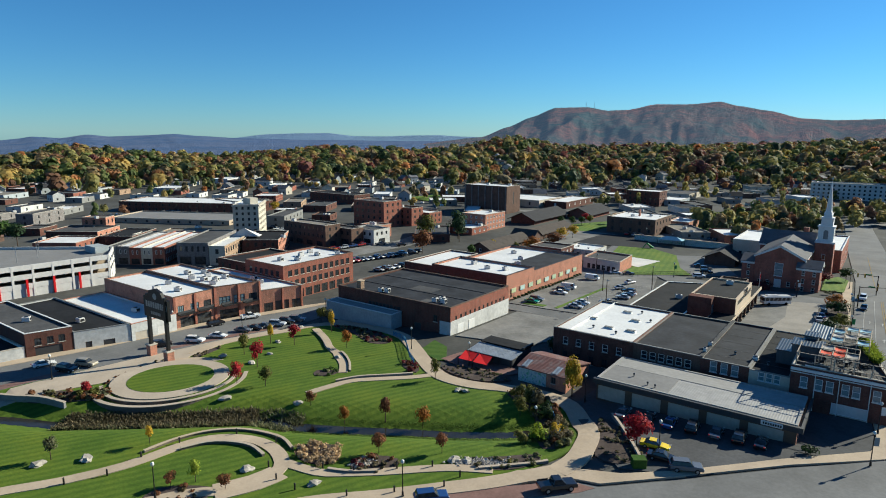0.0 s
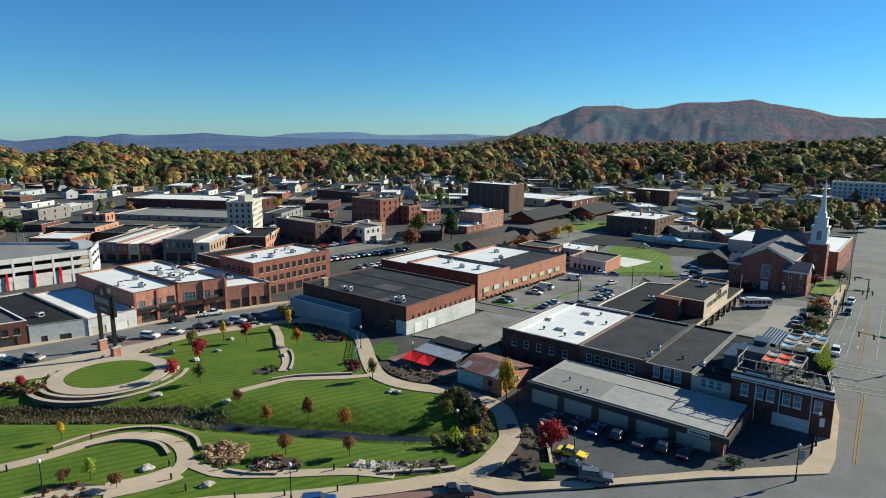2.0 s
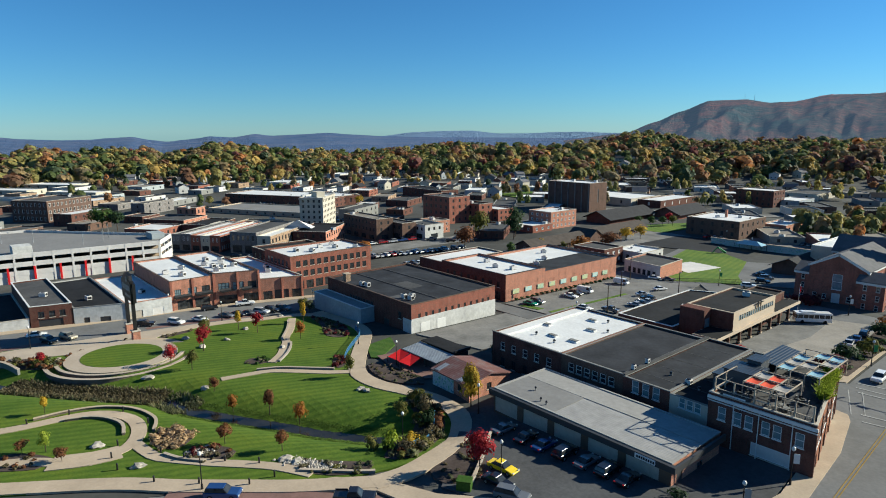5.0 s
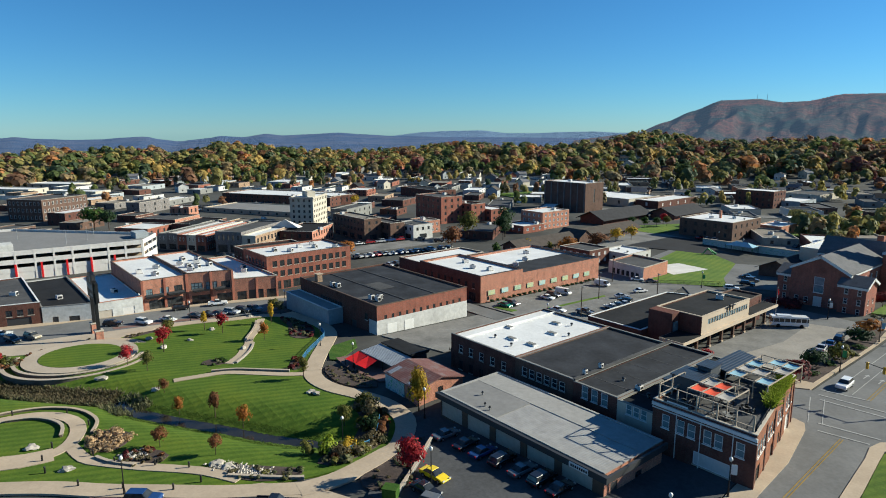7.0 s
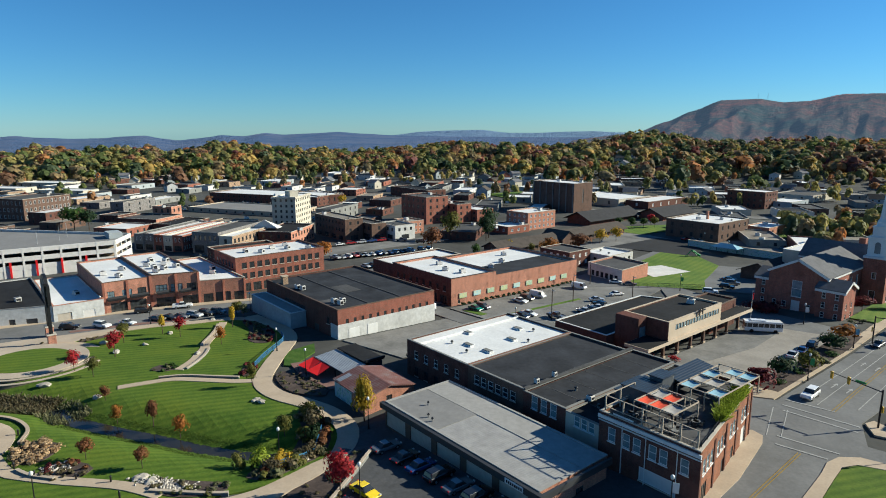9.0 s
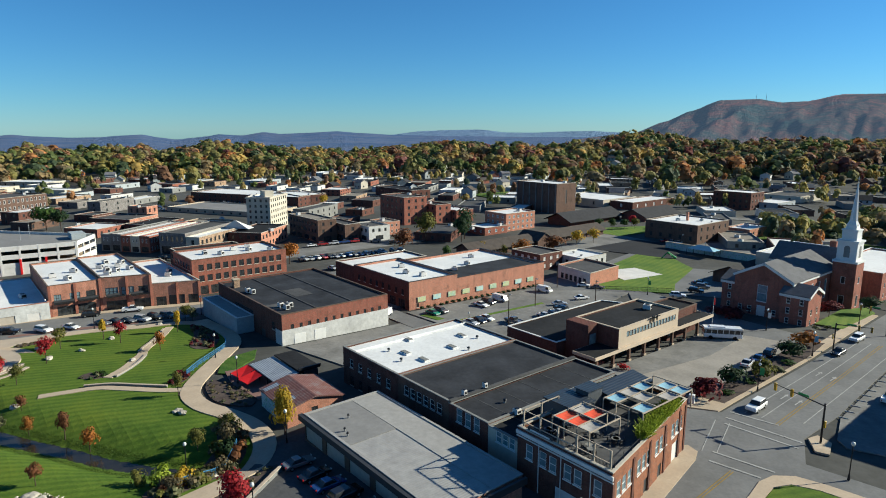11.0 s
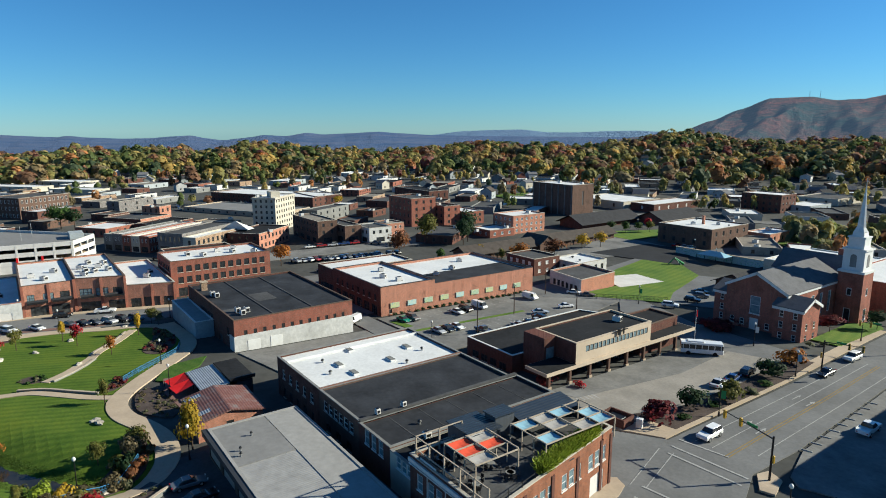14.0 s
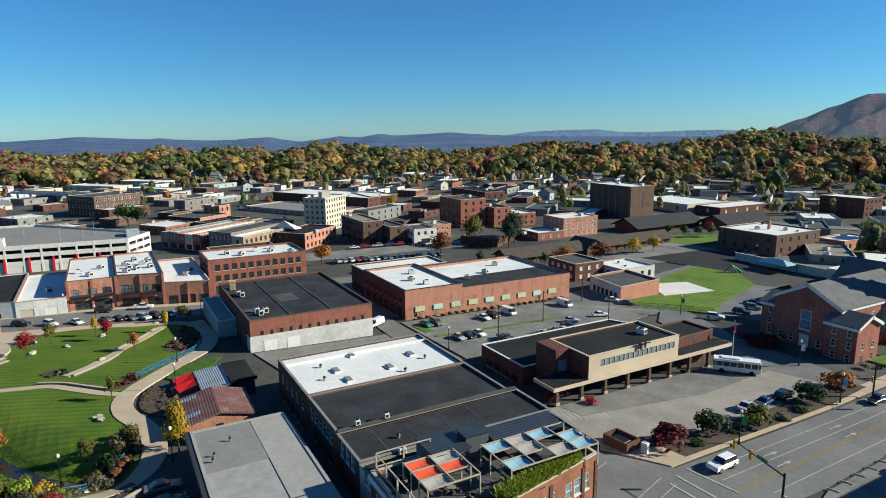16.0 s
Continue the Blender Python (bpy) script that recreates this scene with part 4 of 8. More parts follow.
church_block(-40, -22, 268.2, 281, 7.0, 11.5, "x", {1: [(4 + i * 4, 3.0, 1.4, 4.5, "white") for i in range(2)]})
building("two-storey red brick church annex with a white roof", rect(-30, -13.5, 281.4, 326), 4.6, "brick_church", "roof_white", {1: row(44.6, 14, 5.0, 1.0, 1.5, "sash") + row(44.6, 14, 1.8, 1.0, 1.5, "sash")}, cap=0.5, coping="white_trim", **CH)
building("pale flat-roofed church hall", rect(-54, -31, 290, 322), 4.0, "cream_wall", "roof_white", {0: row(23, 6, 3.5, 1.2, 1.4, "dark")}, cap=0.3, coping="white_trim", **CH)
# tower and steeple
TX, TY, TW = -18.3, 267.0, 3.0
zt = 9.4
for p, q in zip(rect(TX - TW, TX + TW, TY - TW, TY + TW), rect(TX - TW, TX + TW, TY - TW, TY + TW)[1:] + [(TX - TW, TY - TW)]):
    ops = [(TW, 3.4, 1.2, 2.0), (TW, -3.4, 1.6, 3.4)]
    bm = bmesh.new()
    face_wall(bm, p, q, cb - 0.5, zt, ops, cap=0.2)
    part("tower_wall", bm, "brick_church", church)
    for u, z, w, h in ops:
        put_window(church, edge_matrix(p, q, u, z), w, h, "sash")


def stage(w, z0, z1, name, mat="white_trim", top=None):
    bm = bmesh.new()
    t = top or w
    lo = [bm.verts.new((TX + a * w, TY + b * w, z0)) for a, b in ((-1, -1), (1, -1), (1, 1), (-1, 1))]
    hi = [bm.verts.new((TX + a * t, TY + b * t, z1)) for a, b in ((-1, -1), (1, -1), (1, 1), (-1, 1))]
    bm.faces.new(lo[::-1]), bm.faces.new(hi)
    for i in range(4):
        bm.faces.new((lo[i], lo[(i + 1) % 4], hi[(i + 1) % 4], hi[i]))
    return part(name, bm, mat, church)


stage(3.2, zt, zt + 0.6, "cornice")
stage(2.5, zt + 0.6, zt + 5.8, "belfry")
stage(2.8, zt + 5.8, zt + 6.3, "cornice")
stage(1.9, zt + 6.3, zt + 9.0, "lantern")
stage(2.1, zt + 9.0, zt + 9.4, "cornice")
stage(1.4, zt + 9.4, zt + 10.6, "lantern", top=1.25)
bm = bmesh.new()
tube(bm, (TX, TY, zt + 10.6), (TX, TY, zt + 11.7), 1.6, 1.05, 8)
tube(bm, (TX, TY, zt + 11.7), (TX, TY, zt + 22.4), 1.05, 0.1, 8)
part("spire", bm, "white_trim", church)
part("cross", boxes((TX - 0.06, TX + 0.06, TY - 0.06, TY + 0.06, zt + 22.3, zt + 24.2), (TX - 0.45, TX + 0.45, TY - 0.06, TY + 0.06, zt + 23.4, zt + 23.55)), "steel", church)
for k in range(4):
    a = math.pi / 2 * k
    bm = bmesh.new()
    arch = [(-0.75, 0), (0.75, 0)] + [(0.75 * math.cos(t), 2.6 + 0.75 * math.sin(t)) for t in np.linspace(0, math.pi, 9)]
    f1 = [bm.verts.new((x, -2.54, z)) for x, z in arch]
    f0 = [bm.verts.new((x, -2.48, z)) for x, z in arch]
    bm.faces.new(f1)
    for i in range(len(arch)):
        j = (i + 1) % len(arch)
        bm.faces.new((f1[i], f0[i], f0[j], f1[j]))
    o = part("louvre", bm, "grey_wall", church)
    o.matrix_basis = Matrix.Translation((TX, TY, zt + 1.5)) @ Matrix.Rotation(a, 4, "Z")
part("chimney", boxes((-26.6, -24.8, 276, 278, 9, 13.2), bevel=0.03), "brick_church", church)

# shops on the main street
S = dict(category="shop")
building("red brick two-storey shop with steel-framed windows", rect(-192, -154.6, 88.9, 102), 3.9, "brick_orange", "roof_white", {1: [(2.2, 5.0, 1.8, 2.1, "loft"), (6.4, 5.0, 2.6, 2.1, "loft"), (10.4, 5.0, 2.4, 2.1, "dark"), (6.6, 0.4, 9.5, 3.2, "shop")]}, cap=0.5, coping="brown_trim", **S)
building("red brick two-storey shop with wide upper windows", [(-192, 102), (-154.6, 102), (-150.6, 114.6), (-192, 114.6)], 4.3, "brick_orange", "roof_white", {1: [(2.6, 5.0, 3.3, 2.3, "loft"), (6.8, 5.0, 3.3, 2.3, "loft"), (10.9, 5.0, 2.6, 2.2, "dark"), (4.0, 0.4, 6.0, 3.0, "shop"), (10.4, 0.4, 4.4, 3.0, "shop")]}, cap=0.5, coping="brown_trim", **S)
building("single-storey brick shop with deep openings and a white roof", [(-188, 114.6), (-150.6, 114.6), (-146.3, 127.2), (-188, 127.2)], 1.4, "brick_orange", "roof_white", {1: [(2.3, 0.3, 2.8, 3.2, "shop"), (6.6, 0.3, 4.4, 3.4, "void"), (11.2, 0.3, 2.8, 3.2, "shop")]}, cap=0.5, coping="stone_trim", **S)
building("three-storey red brick building with dark window bays", rect(-176, -156.5, 128.3, 160.3), 5.6, "brick_red", "roof_white", {0: row(19.5, 6, 8.2, 1.5, 1.9, "dark") + row(19.5, 6, 4.7, 1.5, 1.9, "dark"), 1: row(32, 11, 8.2, 1.7, 2.0, "dark") + row(32, 11, 4.7, 1.7, 2.0, "dark") + row(32, 8, 0.4, 2.8, 2.8, "shop")}, cap=0.6, coping="brown_trim", name="office_building", category="building")
building("white-fronted low shop with a white membrane roof", rect(-192, -153.2, 76.5, 88.8), -0.2, "white_wall", "roof_white", {1: [(2.6, 0.3, 3.4, 2.8, "roller"), (8.5, 0.3, 3.0, 2.8, "pale")]}, cap=0.5, coping="brick_orange", mats={1: "white_wall"}, **S)
building("white-fronted low shop with a black roof", [(-196, 64.6), (-157.5, 64.6), (-153.4, 76.4), (-196, 76.4)], 0.0, "white_wall", "roof_black", {1: [(3, 0.4, 1.4, 2.2, "blank"), (7.5, 0.6, 2.6, 1.8, "blank")]}, cap=0.4, coping="grey_wall", **S)
building("brown brick shop with a covered shop front", [(-196, 55), (-160, 55), (-157.7, 64.4), (-196, 64.4)], 1.5, "brick_dark", "roof_grey", {1: [(2.5, 3.6, 1.4, 1.7, "dark"), (5.0, 3.6, 1.4, 1.7, "dark"), (7.4, 3.6, 1.4, 1.7, "dark"), (4.6, 0.3, 5.6, 2.8, "void")]}, cap=0.4, coping="white_trim", **S)
building("low white block wall building with a dark roof", [(-196, 30), (-164, 30), (-160.2, 54.8), (-196, 54.8)], -1.6, "white_wall", "roof_black", cap=0.5, **S)

fr_ = thing("shop_canopies", "dark steel canopies and brick piers along the shop fronts", "canopy", kind="structure")
for x, y, top in ((-154.6, 89.2, 3.8), (-154.6, 95.4, 3.8), (-154.6, 101.7, 4.2), (-152.6, 108.3, 4.2), (-150.7, 114.3, 4.2), (-148.4, 121, 1.2), (-146.5, 126.9, 1.2)):
    part("pier", boxes((x - 0.1, x + 0.3, y - 0.35, y + 0.35, -6, top), bevel=0.03), "brick_red", fr_)
for x0, y0, y1 in ((-154.6, 90, 95), (-154.5, 96, 101), (-153.4, 103, 107.6), (-151.6, 109, 113.8)):
    part("steel_canopy", boxes((x0, x0 + 1.5, y0, y1, -1.35, -1.15)), "dark_metal", fr_)
    part("sign_band", boxes((x0, x0 + 0.25, y0, y1, -1.1, -0.5)), "dark_panel", fr_)

# parking garage
pg = thing("parking_garage", "white concrete parking garage with open decks", "parking garage")
PZ = -6.6
PG = [(-235, 36), (-227.8, 108), (-243, 117), (-296, 72), (-300, 36)]
for k, z in enumerate((PZ + 3.6, PZ + 6.7, PZ + 9.8)):
    bm = bmesh.new()
    prism(bm, PG, z - 0.4, z)
    part("deck", bm, "roof_mid_grey" if k == 2 else "concrete", pg)
    for p, q in zip(PG[:4], PG[1:]):
        L = math.dist(p, q)
        o = part("parapet", boxes((-L / 2, L / 2, -0.3, 0.1, -0.7, 1.0)), "concrete_white", pg)
        o.matrix_basis = edge_matrix(p, q, L / 2, z)
for p, q in zip(PG[:4], PG[1:]):
    L = math.dist(p, q)
    n = max(2, round(L / 6.2))
    for i in range(n + 1):
        o = part("column", boxes((-0.35, 0.35, -0.45, 0.16, PZ - 0.5, PZ + 10.7)), "concrete_white", pg)
        o.matrix_basis = edge_matrix(p, q, 0.3 + (L - 0.6) * i / n, 0)
    o = part("wall", boxes((-L / 2, L / 2, -0.35, 0.0, PZ - 0.5, PZ + 3.0)), "concrete_white", pg)
    o.matrix_basis = edge_matrix(p, q, L / 2, 0)
# Dark block within the open decks takes the place of their deep shade.
part("core", (lambda bm: (prism(bm, [(-244, 46), (-239, 98), (-252, 104), (-286, 74), (-290, 46)], PZ - 0.5, PZ + 9.3), bm)[1])(bmesh.new()), "dark_panel", pg, "dark block standing in for shade inside the decks")
part("lift_house", boxes((-240, -233, 60, 66, PZ + 9.8, PZ + 13.2), bevel=0.06), "white_wall", pg)
part("stair_roof", boxes((-246, -238, 108, 113, PZ + 9.8, PZ + 12.2), bevel=0.05), "pale_blue_wall", pg)
# Plain red slabs are put here in place of narrow red trees.
for u in (14, 22, 30, 38, 46, 54, 62):
    o = part("red_screen", boxes((-0.35, 0.35, 0.3, 0.7, PZ + 0.2, PZ + 6.0), bevel=0.05), "red_canvas", pg, "thin red slab standing in for a narrow red tree")
    o.matrix_basis = edge_matrix(PG[0], PG[1], u, 0)
for x, y in ((-243, 84), (-247, 92), (-262, 70), (-256, 96), (-268, 60)):
    bm = bmesh.new()
    tube(bm, (x, y, PZ + 9.8), (x, y, PZ + 15.5), 0.12, 0.08, 6)
    part("deck_lamp", bm, "steel", pg)

building("plain brick block beside the street corner", rect(25, 64, 192, 240), 12.5, "brick_brown", "roof_grey", {3: row(48, 10, 3, 1.4, 1.8, "dark")}, name="building")

# ---- the town beyond ----
TAKEN = []


def block(label, x0, x1, y0, y1, top, walls, roof, floors=2, kind="dark", pitch=3.6, name="building", coping="stone_trim", shop=False, north=False):
    """A town building with rows of windows on the sides that face the park."""
    if y1 - y0 < 8:
        y1 = y0 + 8
    base = ter((x0 + x1) / 2, (y0 + y1) / 2)
    fh = (top - base - 0.6) / floors
    ops = {}
    for e, L in ((0, x1 - x0), (1, y1 - y0)):
        n = max(1, int((L - 1.5) / pitch))
        o = []
        for k in range(floors):
            if k == 0 and shop:
                o += row(L, max(1, n // 2), 0.3, min(pitch * 1.4, L / max(1, n // 2) - 1), fh - 1.0, "shop", 0.8, 0.8)
            else:
                o += row(L, n, k * fh + fh * 0.32, min(pitch * 0.42, 1.5), fh * 0.5, kind, 0.8, 0.8)
        ops[e] = o
    TAKEN.append((x0 - 3, x1 + 3, y0 - 3, y1 + 3))
    return building(label, rect(x0, x1, y0, y1), top, walls, roof, ops, base - 0.4, 0.5, coping, name)




def turned(label, se, w, d, top, walls, roof, floors=2, kind="dark", pitch=3.4, turn=36.0, name="building", coping="stone_trim", shop=False, mats=None, category="building"):
    """A town building on the turned street grid: se is its nearest corner, w runs left along the front, d back along the flank."""
    u = Vector((-math.cos(radians(turn)), -math.sin(radians(turn))))
    v = Vector((-math.sin(radians(turn)), math.cos(radians(turn))))
    p = Vector(se)
    poly = [tuple(p + u * w), tuple(p), tuple(p + v * d), tuple(p + u * w + v * d)]
    xs, ys = [q[0] for q in poly], [q[1] for q in poly]
    TAKEN.append((min(xs) - 2, max(xs) + 2, min(ys) - 2, max(ys) + 2))
    base = -6.6
    fh = (top - base - 0.6) / floors
    ops = {}
    for e, L in ((0, w), (1, d)):
        n = max(1, int((L - 1) / pitch))
        o = []
        for k in range(floors):
            if k == 0 and shop and e == 0:
                m = max(1, n // 2)
                o += row(L, m, 0.3, L / m * 0.72, fh - 1.0, "shop", 0.4, 0.4)
            else:
                o += row(L, n, k * fh + fh * 0.3, min(pitch * 0.45, 1.4), fh * 0.52, kind, 0.5, 0.5)
        ops[e] = o
    return building(label, poly, top, walls, roof, ops, base - 0.3, 0.5, coping, name, category, mats=mats)


hotel = turned("six-storey cream brick hotel with pale cornices", (-265.5, 203.3), 13, 23.5, 11.4, "cream_wall", "roof_white", 6, "dark", 2.6, 43)
part("penthouse", boxes((-279, -273, 204, 209, 10.9, 14.0), bevel=0.05), "cream_wall", hotel)
for k_, (p_, q_) in enumerate((((-274.9, 194.3), (-265.4, 203.2)), ((-265.4, 203.2), (-281.5, 220.4)))):
    o = part("cornice", boxes((-math.dist(p_, q_) / 2 - 0.3, math.dist(p_, q_) / 2 + 0.3, 0.02, 0.5, 10.5, 11.2)), "stone_trim", hotel)
    o.matrix_basis = edge_matrix(p_, q_, math.dist(p_, q_) / 2, 0)
# shop row beside the parking garage
RU, RV = Vector((math.cos(radians(36)), math.sin(radians(36)))), Vector((-math.sin(radians(36)), math.cos(radians(36))))
R0 = Vector((-262.5, 123.0))
for lab, u1, w_, d_, top, wl_, rf_ in (("grey painted", 4.6, 5.0, 44, 0.9, "grey_wall", "roof_grey"), ("slate-coloured", 10.0, 5.2, 40, 1.2, "brick_grey", "roof_white"), ("red brick", 14.8, 4.8, 46, 0.7, "brick_red", "roof_white"), ("cream painted", 19.6, 4.7, 46, 0.7, "cream_wall", "roof_white"), ("dark red brick", 24.8, 5.1, 42, 0.9, "brick_red", "roof_white")):
    turned("narrow %s two-storey shop with a long flat roof" % lab, tuple(R0 + RU * u1), w_, d_, top, wl_, rf_, 2, "sash", 1.6, 36, "shop", None, True, None, "shop")
turned("dark slate stone block with arched upper windows", (-227.5, 148.0), 13.0, 36, 2.9, "brick_grey", "roof_grey", 2, "dark", 2.4, coping="grey_wall", shop=True)
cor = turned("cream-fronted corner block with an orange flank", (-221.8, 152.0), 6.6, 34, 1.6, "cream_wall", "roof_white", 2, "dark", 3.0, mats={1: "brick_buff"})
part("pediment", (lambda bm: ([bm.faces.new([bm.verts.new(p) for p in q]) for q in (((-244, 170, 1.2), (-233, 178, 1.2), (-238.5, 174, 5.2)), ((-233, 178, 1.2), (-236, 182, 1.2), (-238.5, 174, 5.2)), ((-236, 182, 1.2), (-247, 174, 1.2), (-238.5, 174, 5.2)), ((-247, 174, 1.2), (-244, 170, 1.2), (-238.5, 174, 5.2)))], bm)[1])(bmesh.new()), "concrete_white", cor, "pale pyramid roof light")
# Flank in brighter brick: sunlight put into the colour of one side.
turned("buff brick block with a dark roof and a flank coloured as sunlit", (-220.2, 178.5), 16, 27, 0.9, "brick_dark", "roof_black", 2, "dark", 3.2, 40, mats={1: "brick_orange"})
mw = thing("mural_wall", "low wall painted with a bright purple and blue mural", "mural", (-232, 176, -6.6), 40)
part("painting", boxes((-8, 6, -0.2, 0.2, 0, 5.6), bevel=0.05), "mural_town", mw)
turned("long dark brick store with many bays and a white roof", (-352, 262), 96, 34, 0.4, "brick_dark", "roof_white", 2, "far", 5.0, 28)
turned("long low parking deck with a grey roof", (-318, 222), 78, 34, -3.6, "concrete", "roof_mid_grey", 1, "far", 6.5, 28)
turned("orange brick block with a stair tower", (-341, 161.7), 13, 9, 2.6, "brick_orange", "roof_tan", 2, "far", 4.0, 36)
# Orange brick on the flank paints in the sun it catches.
turned("low brick row with a flank coloured orange as if sunlit", (-322, 148), 26, 22, -1.6, "brick_dark", "roof_grey", 1, "far", 5.0, 36, mats={1: "brick_orange"})
turned("low red shop with a white roof", (-300, 128), 20, 20, -2.2, "brick_red", "roof_white", 1, "far", 4.5, 36)
turned("dark-roofed low brick shop", (-296, 152), 16, 26, -1.8, "brick_dark", "roof_black", 1, "far", 4.5, 36)
turned("red brick corner shop with a white roof", (-398, 322), 17, 22, -1.4, "brick_red", "roof_white", 2, "far", 3.4, 36)
turned("low shop with a patched tan roof", (-284, 182), 22, 14, -2.4, "brick_buff", "roof_tan", 1, "far", 4.0, 36)
turned("low white-roofed shop behind the row", (-288, 166), 18, 10, -2.0, "white_wall", "roof_white", 1, "far", 4.0, 36)
via = thing("viaduct", "pale concrete road viaduct on round piers", "viaduct")
VA, VB = Vector((-470, 118)), Vector((-560, 40))
for k_ in range(9):
    a_ = VA.lerp(VB, k_ / 8)
    b_ = VA.lerp(VB, min(1, (k_ + 1) / 8))
    bm = bmesh.new()
    tube(bm, (a_.x, a_.y, -8), (a_.x, a_.y, -0.6), 0.8, 0.8, 8)
    part("pier", bm, "concrete_white", via)
L_ = (VB - VA).length
o = part("deck", boxes((-L_ / 2, L_ / 2, -5, 5, -0.9, 0.0)), "asphalt_old", via)
o.matrix_basis = edge_matrix(tuple(VA), tuple(VB), L_ / 2, 0)
for y_ in (-5.2, 5.0):
    o = part("parapet", boxes((-L_ / 2, L_ / 2, y_, y_ + 0.25, -1.0, 1.1)), "concrete_white", via)
    o.matrix_basis = edge_matrix(tuple(VA), tuple(VB), L_ / 2, 0)
for x_, y_, w_, d_ in ((-540, 150, 46, 18), (-600, 110, 60, 22), (-640, 150, 50, 24), (-690, 90, 60, 30)):
    turned("long low pale shed with a white roof", (x_, y_), w_, d_, -2.0, "cream_wall", "roof_white", 1, "far", 9.0, 40, "warehouse", category="warehouse")

block("three-storey weathered stone-coloured block", -249, -219, 206, 216, 4.3, "brick_brown", "roof_tan", 3, "dark", 3.0, shop=True)
block("brown two-storey block with shop fronts", -236, -212, 216.5, 225, 2.0, "brick_brown", "roof_grey", 2, "dark", 3.6, shop=True)
block("white-fronted two-storey cafe building", -222, -206, 226, 238, 0.8, "white_wall", "roof_grey", 2, "dark", 3.2, shop=True)
block("small orange brick corner building", -230, -217, 242, 252, 0.2, "brick_orange", "roof_tan", 2, "sash", 2.6)
block("tall red brick warehouse block", -262, -238, 270, 286, 9.0, "brick_red", "roof_grey", 4, "dark", 4.0)
block("red brick block with stepped roof", -250, -231, 287, 298, 4.3, "brick_red", "roof_black", 3, "dark", 3.6)
block("red brick block with a white roof", -247, -227, 299, 312, 0.6, "brick_red", "roof_white", 2, "dark", 3.6)
block("long brick building with a white roof", -398, -359, 267, 288, 0.5, "brick_dark", "roof_white", 1, "dark", 4.0)
block("dark brick school-like block", -389, -339, 350, 368, 0.6, "brick_dark", "roof_black", 1, "dark", 4.5)
tall = block("tall dark brown brick warehouse with pilasters", -251, -216, 373, 392, 12.5, "brick_brown", "roof_white", 1, "blank", 80)
for i in range(7):
    part("pilaster", boxes((-250.6 + i * 5.6, -249.9 + i * 5.6, 372.6, 373, -6.5, 12.0)), "brick_grey", tall)
block("low white steel warehouse", -261, -216, 422, 461, -1.1, "cream_wall", "roof_white", 1, "blank", 12, "warehouse")
block("long low brick warehouse with a white roof", -214, -196, 427, 478, -1.4, "brick_dark", "roof_white", 1, "pale", 9, "warehouse")
block("three-storey orange brick building with a pale roof", -202, -186, 298, 320, 2.9, "brick_orange", "roof_white", 3, "white", 3.2)
block("low red brick wing with blue roof light", -199, -184, 281, 297, -2.6, "brick_red", "roof_white", 1, "white", 4.0)
fire = block("broad brown brick hall with a white roof", -131, -103.5, 341, 371, 2.4, "brick_brown", "roof_white", 2, "dark", 5.0)
part("chimney", boxes((-118, -117, 356, 357, 1.5, 6.0)), "brick_orange", fire)
block("low brick store with a white roof", -106, -94, 373, 396, -1.6, "brick_orange", "roof_white", 1, "dark", 6.0)
block("dark brick mill with a tower", -172, -146, 487, 506, 5.0, "brick_dark", "roof_white", 3, "dark", 3.6, "mill")
block("long pale steel shed", -170, -142, 557, 596, -1.8, "cream_wall", "roof_grey", 1, "blank", 9, "warehouse")
block("pale blue metal shed", -150, -134, 500, 528, -1.8, "pale_blue_wall", "roof_white", 1, "blank", 8, "warehouse")
block("white office block with rows of windows", -60, -2, 640, 662, 8, "white_wall", "roof_grey", 4, "dark", 3.6)
block("tall white office block", 0, 40, 650, 680, 22, "white_wall", "roof_white", 7, "dark", 3.6)
block("low white roadside shop", 14, 60, 290, 330, -1.2, "white_wall", "roof_white", 1, "shop", 6)
block("long grey roadside store", 22, 60, 345, 420, 0.0, "grey_wall", "roof_tan", 1, "shop", 8)
turned("three-storey brown brick school with many windows", (-401, 95.6), 26, 34, 6.4, "brick_brown", "roof_grey", 3, "sash", 3.0, 36)
block("red brick shop behind the office building", -200, -178, 134, 158, 2.4, "brick_dark", "roof_black", 2, "dark", 4.0)

# small shops past the car park
brk = block("dark red brick shop with boarded windows", -128, -113, 243, 256, -0.4, "brick_dark", "roof_grey", 2, "pale", 3.2)
block("pale rendered shop with a white roof", -118, -104, 256.5, 272, -2.2, "white_wall", "roof_white", 1, "dark", 3.4)
building("low brick shop with a white front", [(-101, 239), (-84.6, 236.6), (-86, 254.6), (-102, 256)], -1.6, "brick_orange", "roof_grey", {0: row(16.5, 6, 0.8, 1.4, 2.0, "dark")}, mats={0: "white_wall"}, name="shop", category="shop")
for b in ((-130, -88, 234, 272), (-70, -30, 225, 300), (-130, -95, 270, 335)):
    TAKEN.append(b)


def depot(y0, y1, x0, x1, label):
    g = gable(label, x0, x1, y0, y1, -3.4, -0.9, "y", "brick_brown", "shingle_brown", over=1.2, open_={1: row(y1 - y0, int((y1 - y0) / 4), 0.6, 1.8, 2.2, "dark"), 0: [((x1 - x0) / 2, 1.0, 1.2, 1.6, "sash")]}, name="depot", category="market hall")
    TAKEN.append((x0 - 4, x1 + 8, y0 - 4, y1 + 4))
    for i in range(int((y1 - y0) / 5)):
        y = y0 + 2.5 + i * 5
        part("post", boxes((x1 + 1.0, x1 + 1.25, y - 0.12, y + 0.12, ter(x1, y) - 0.2, -3.75)), "brown_trim", g)
    return g


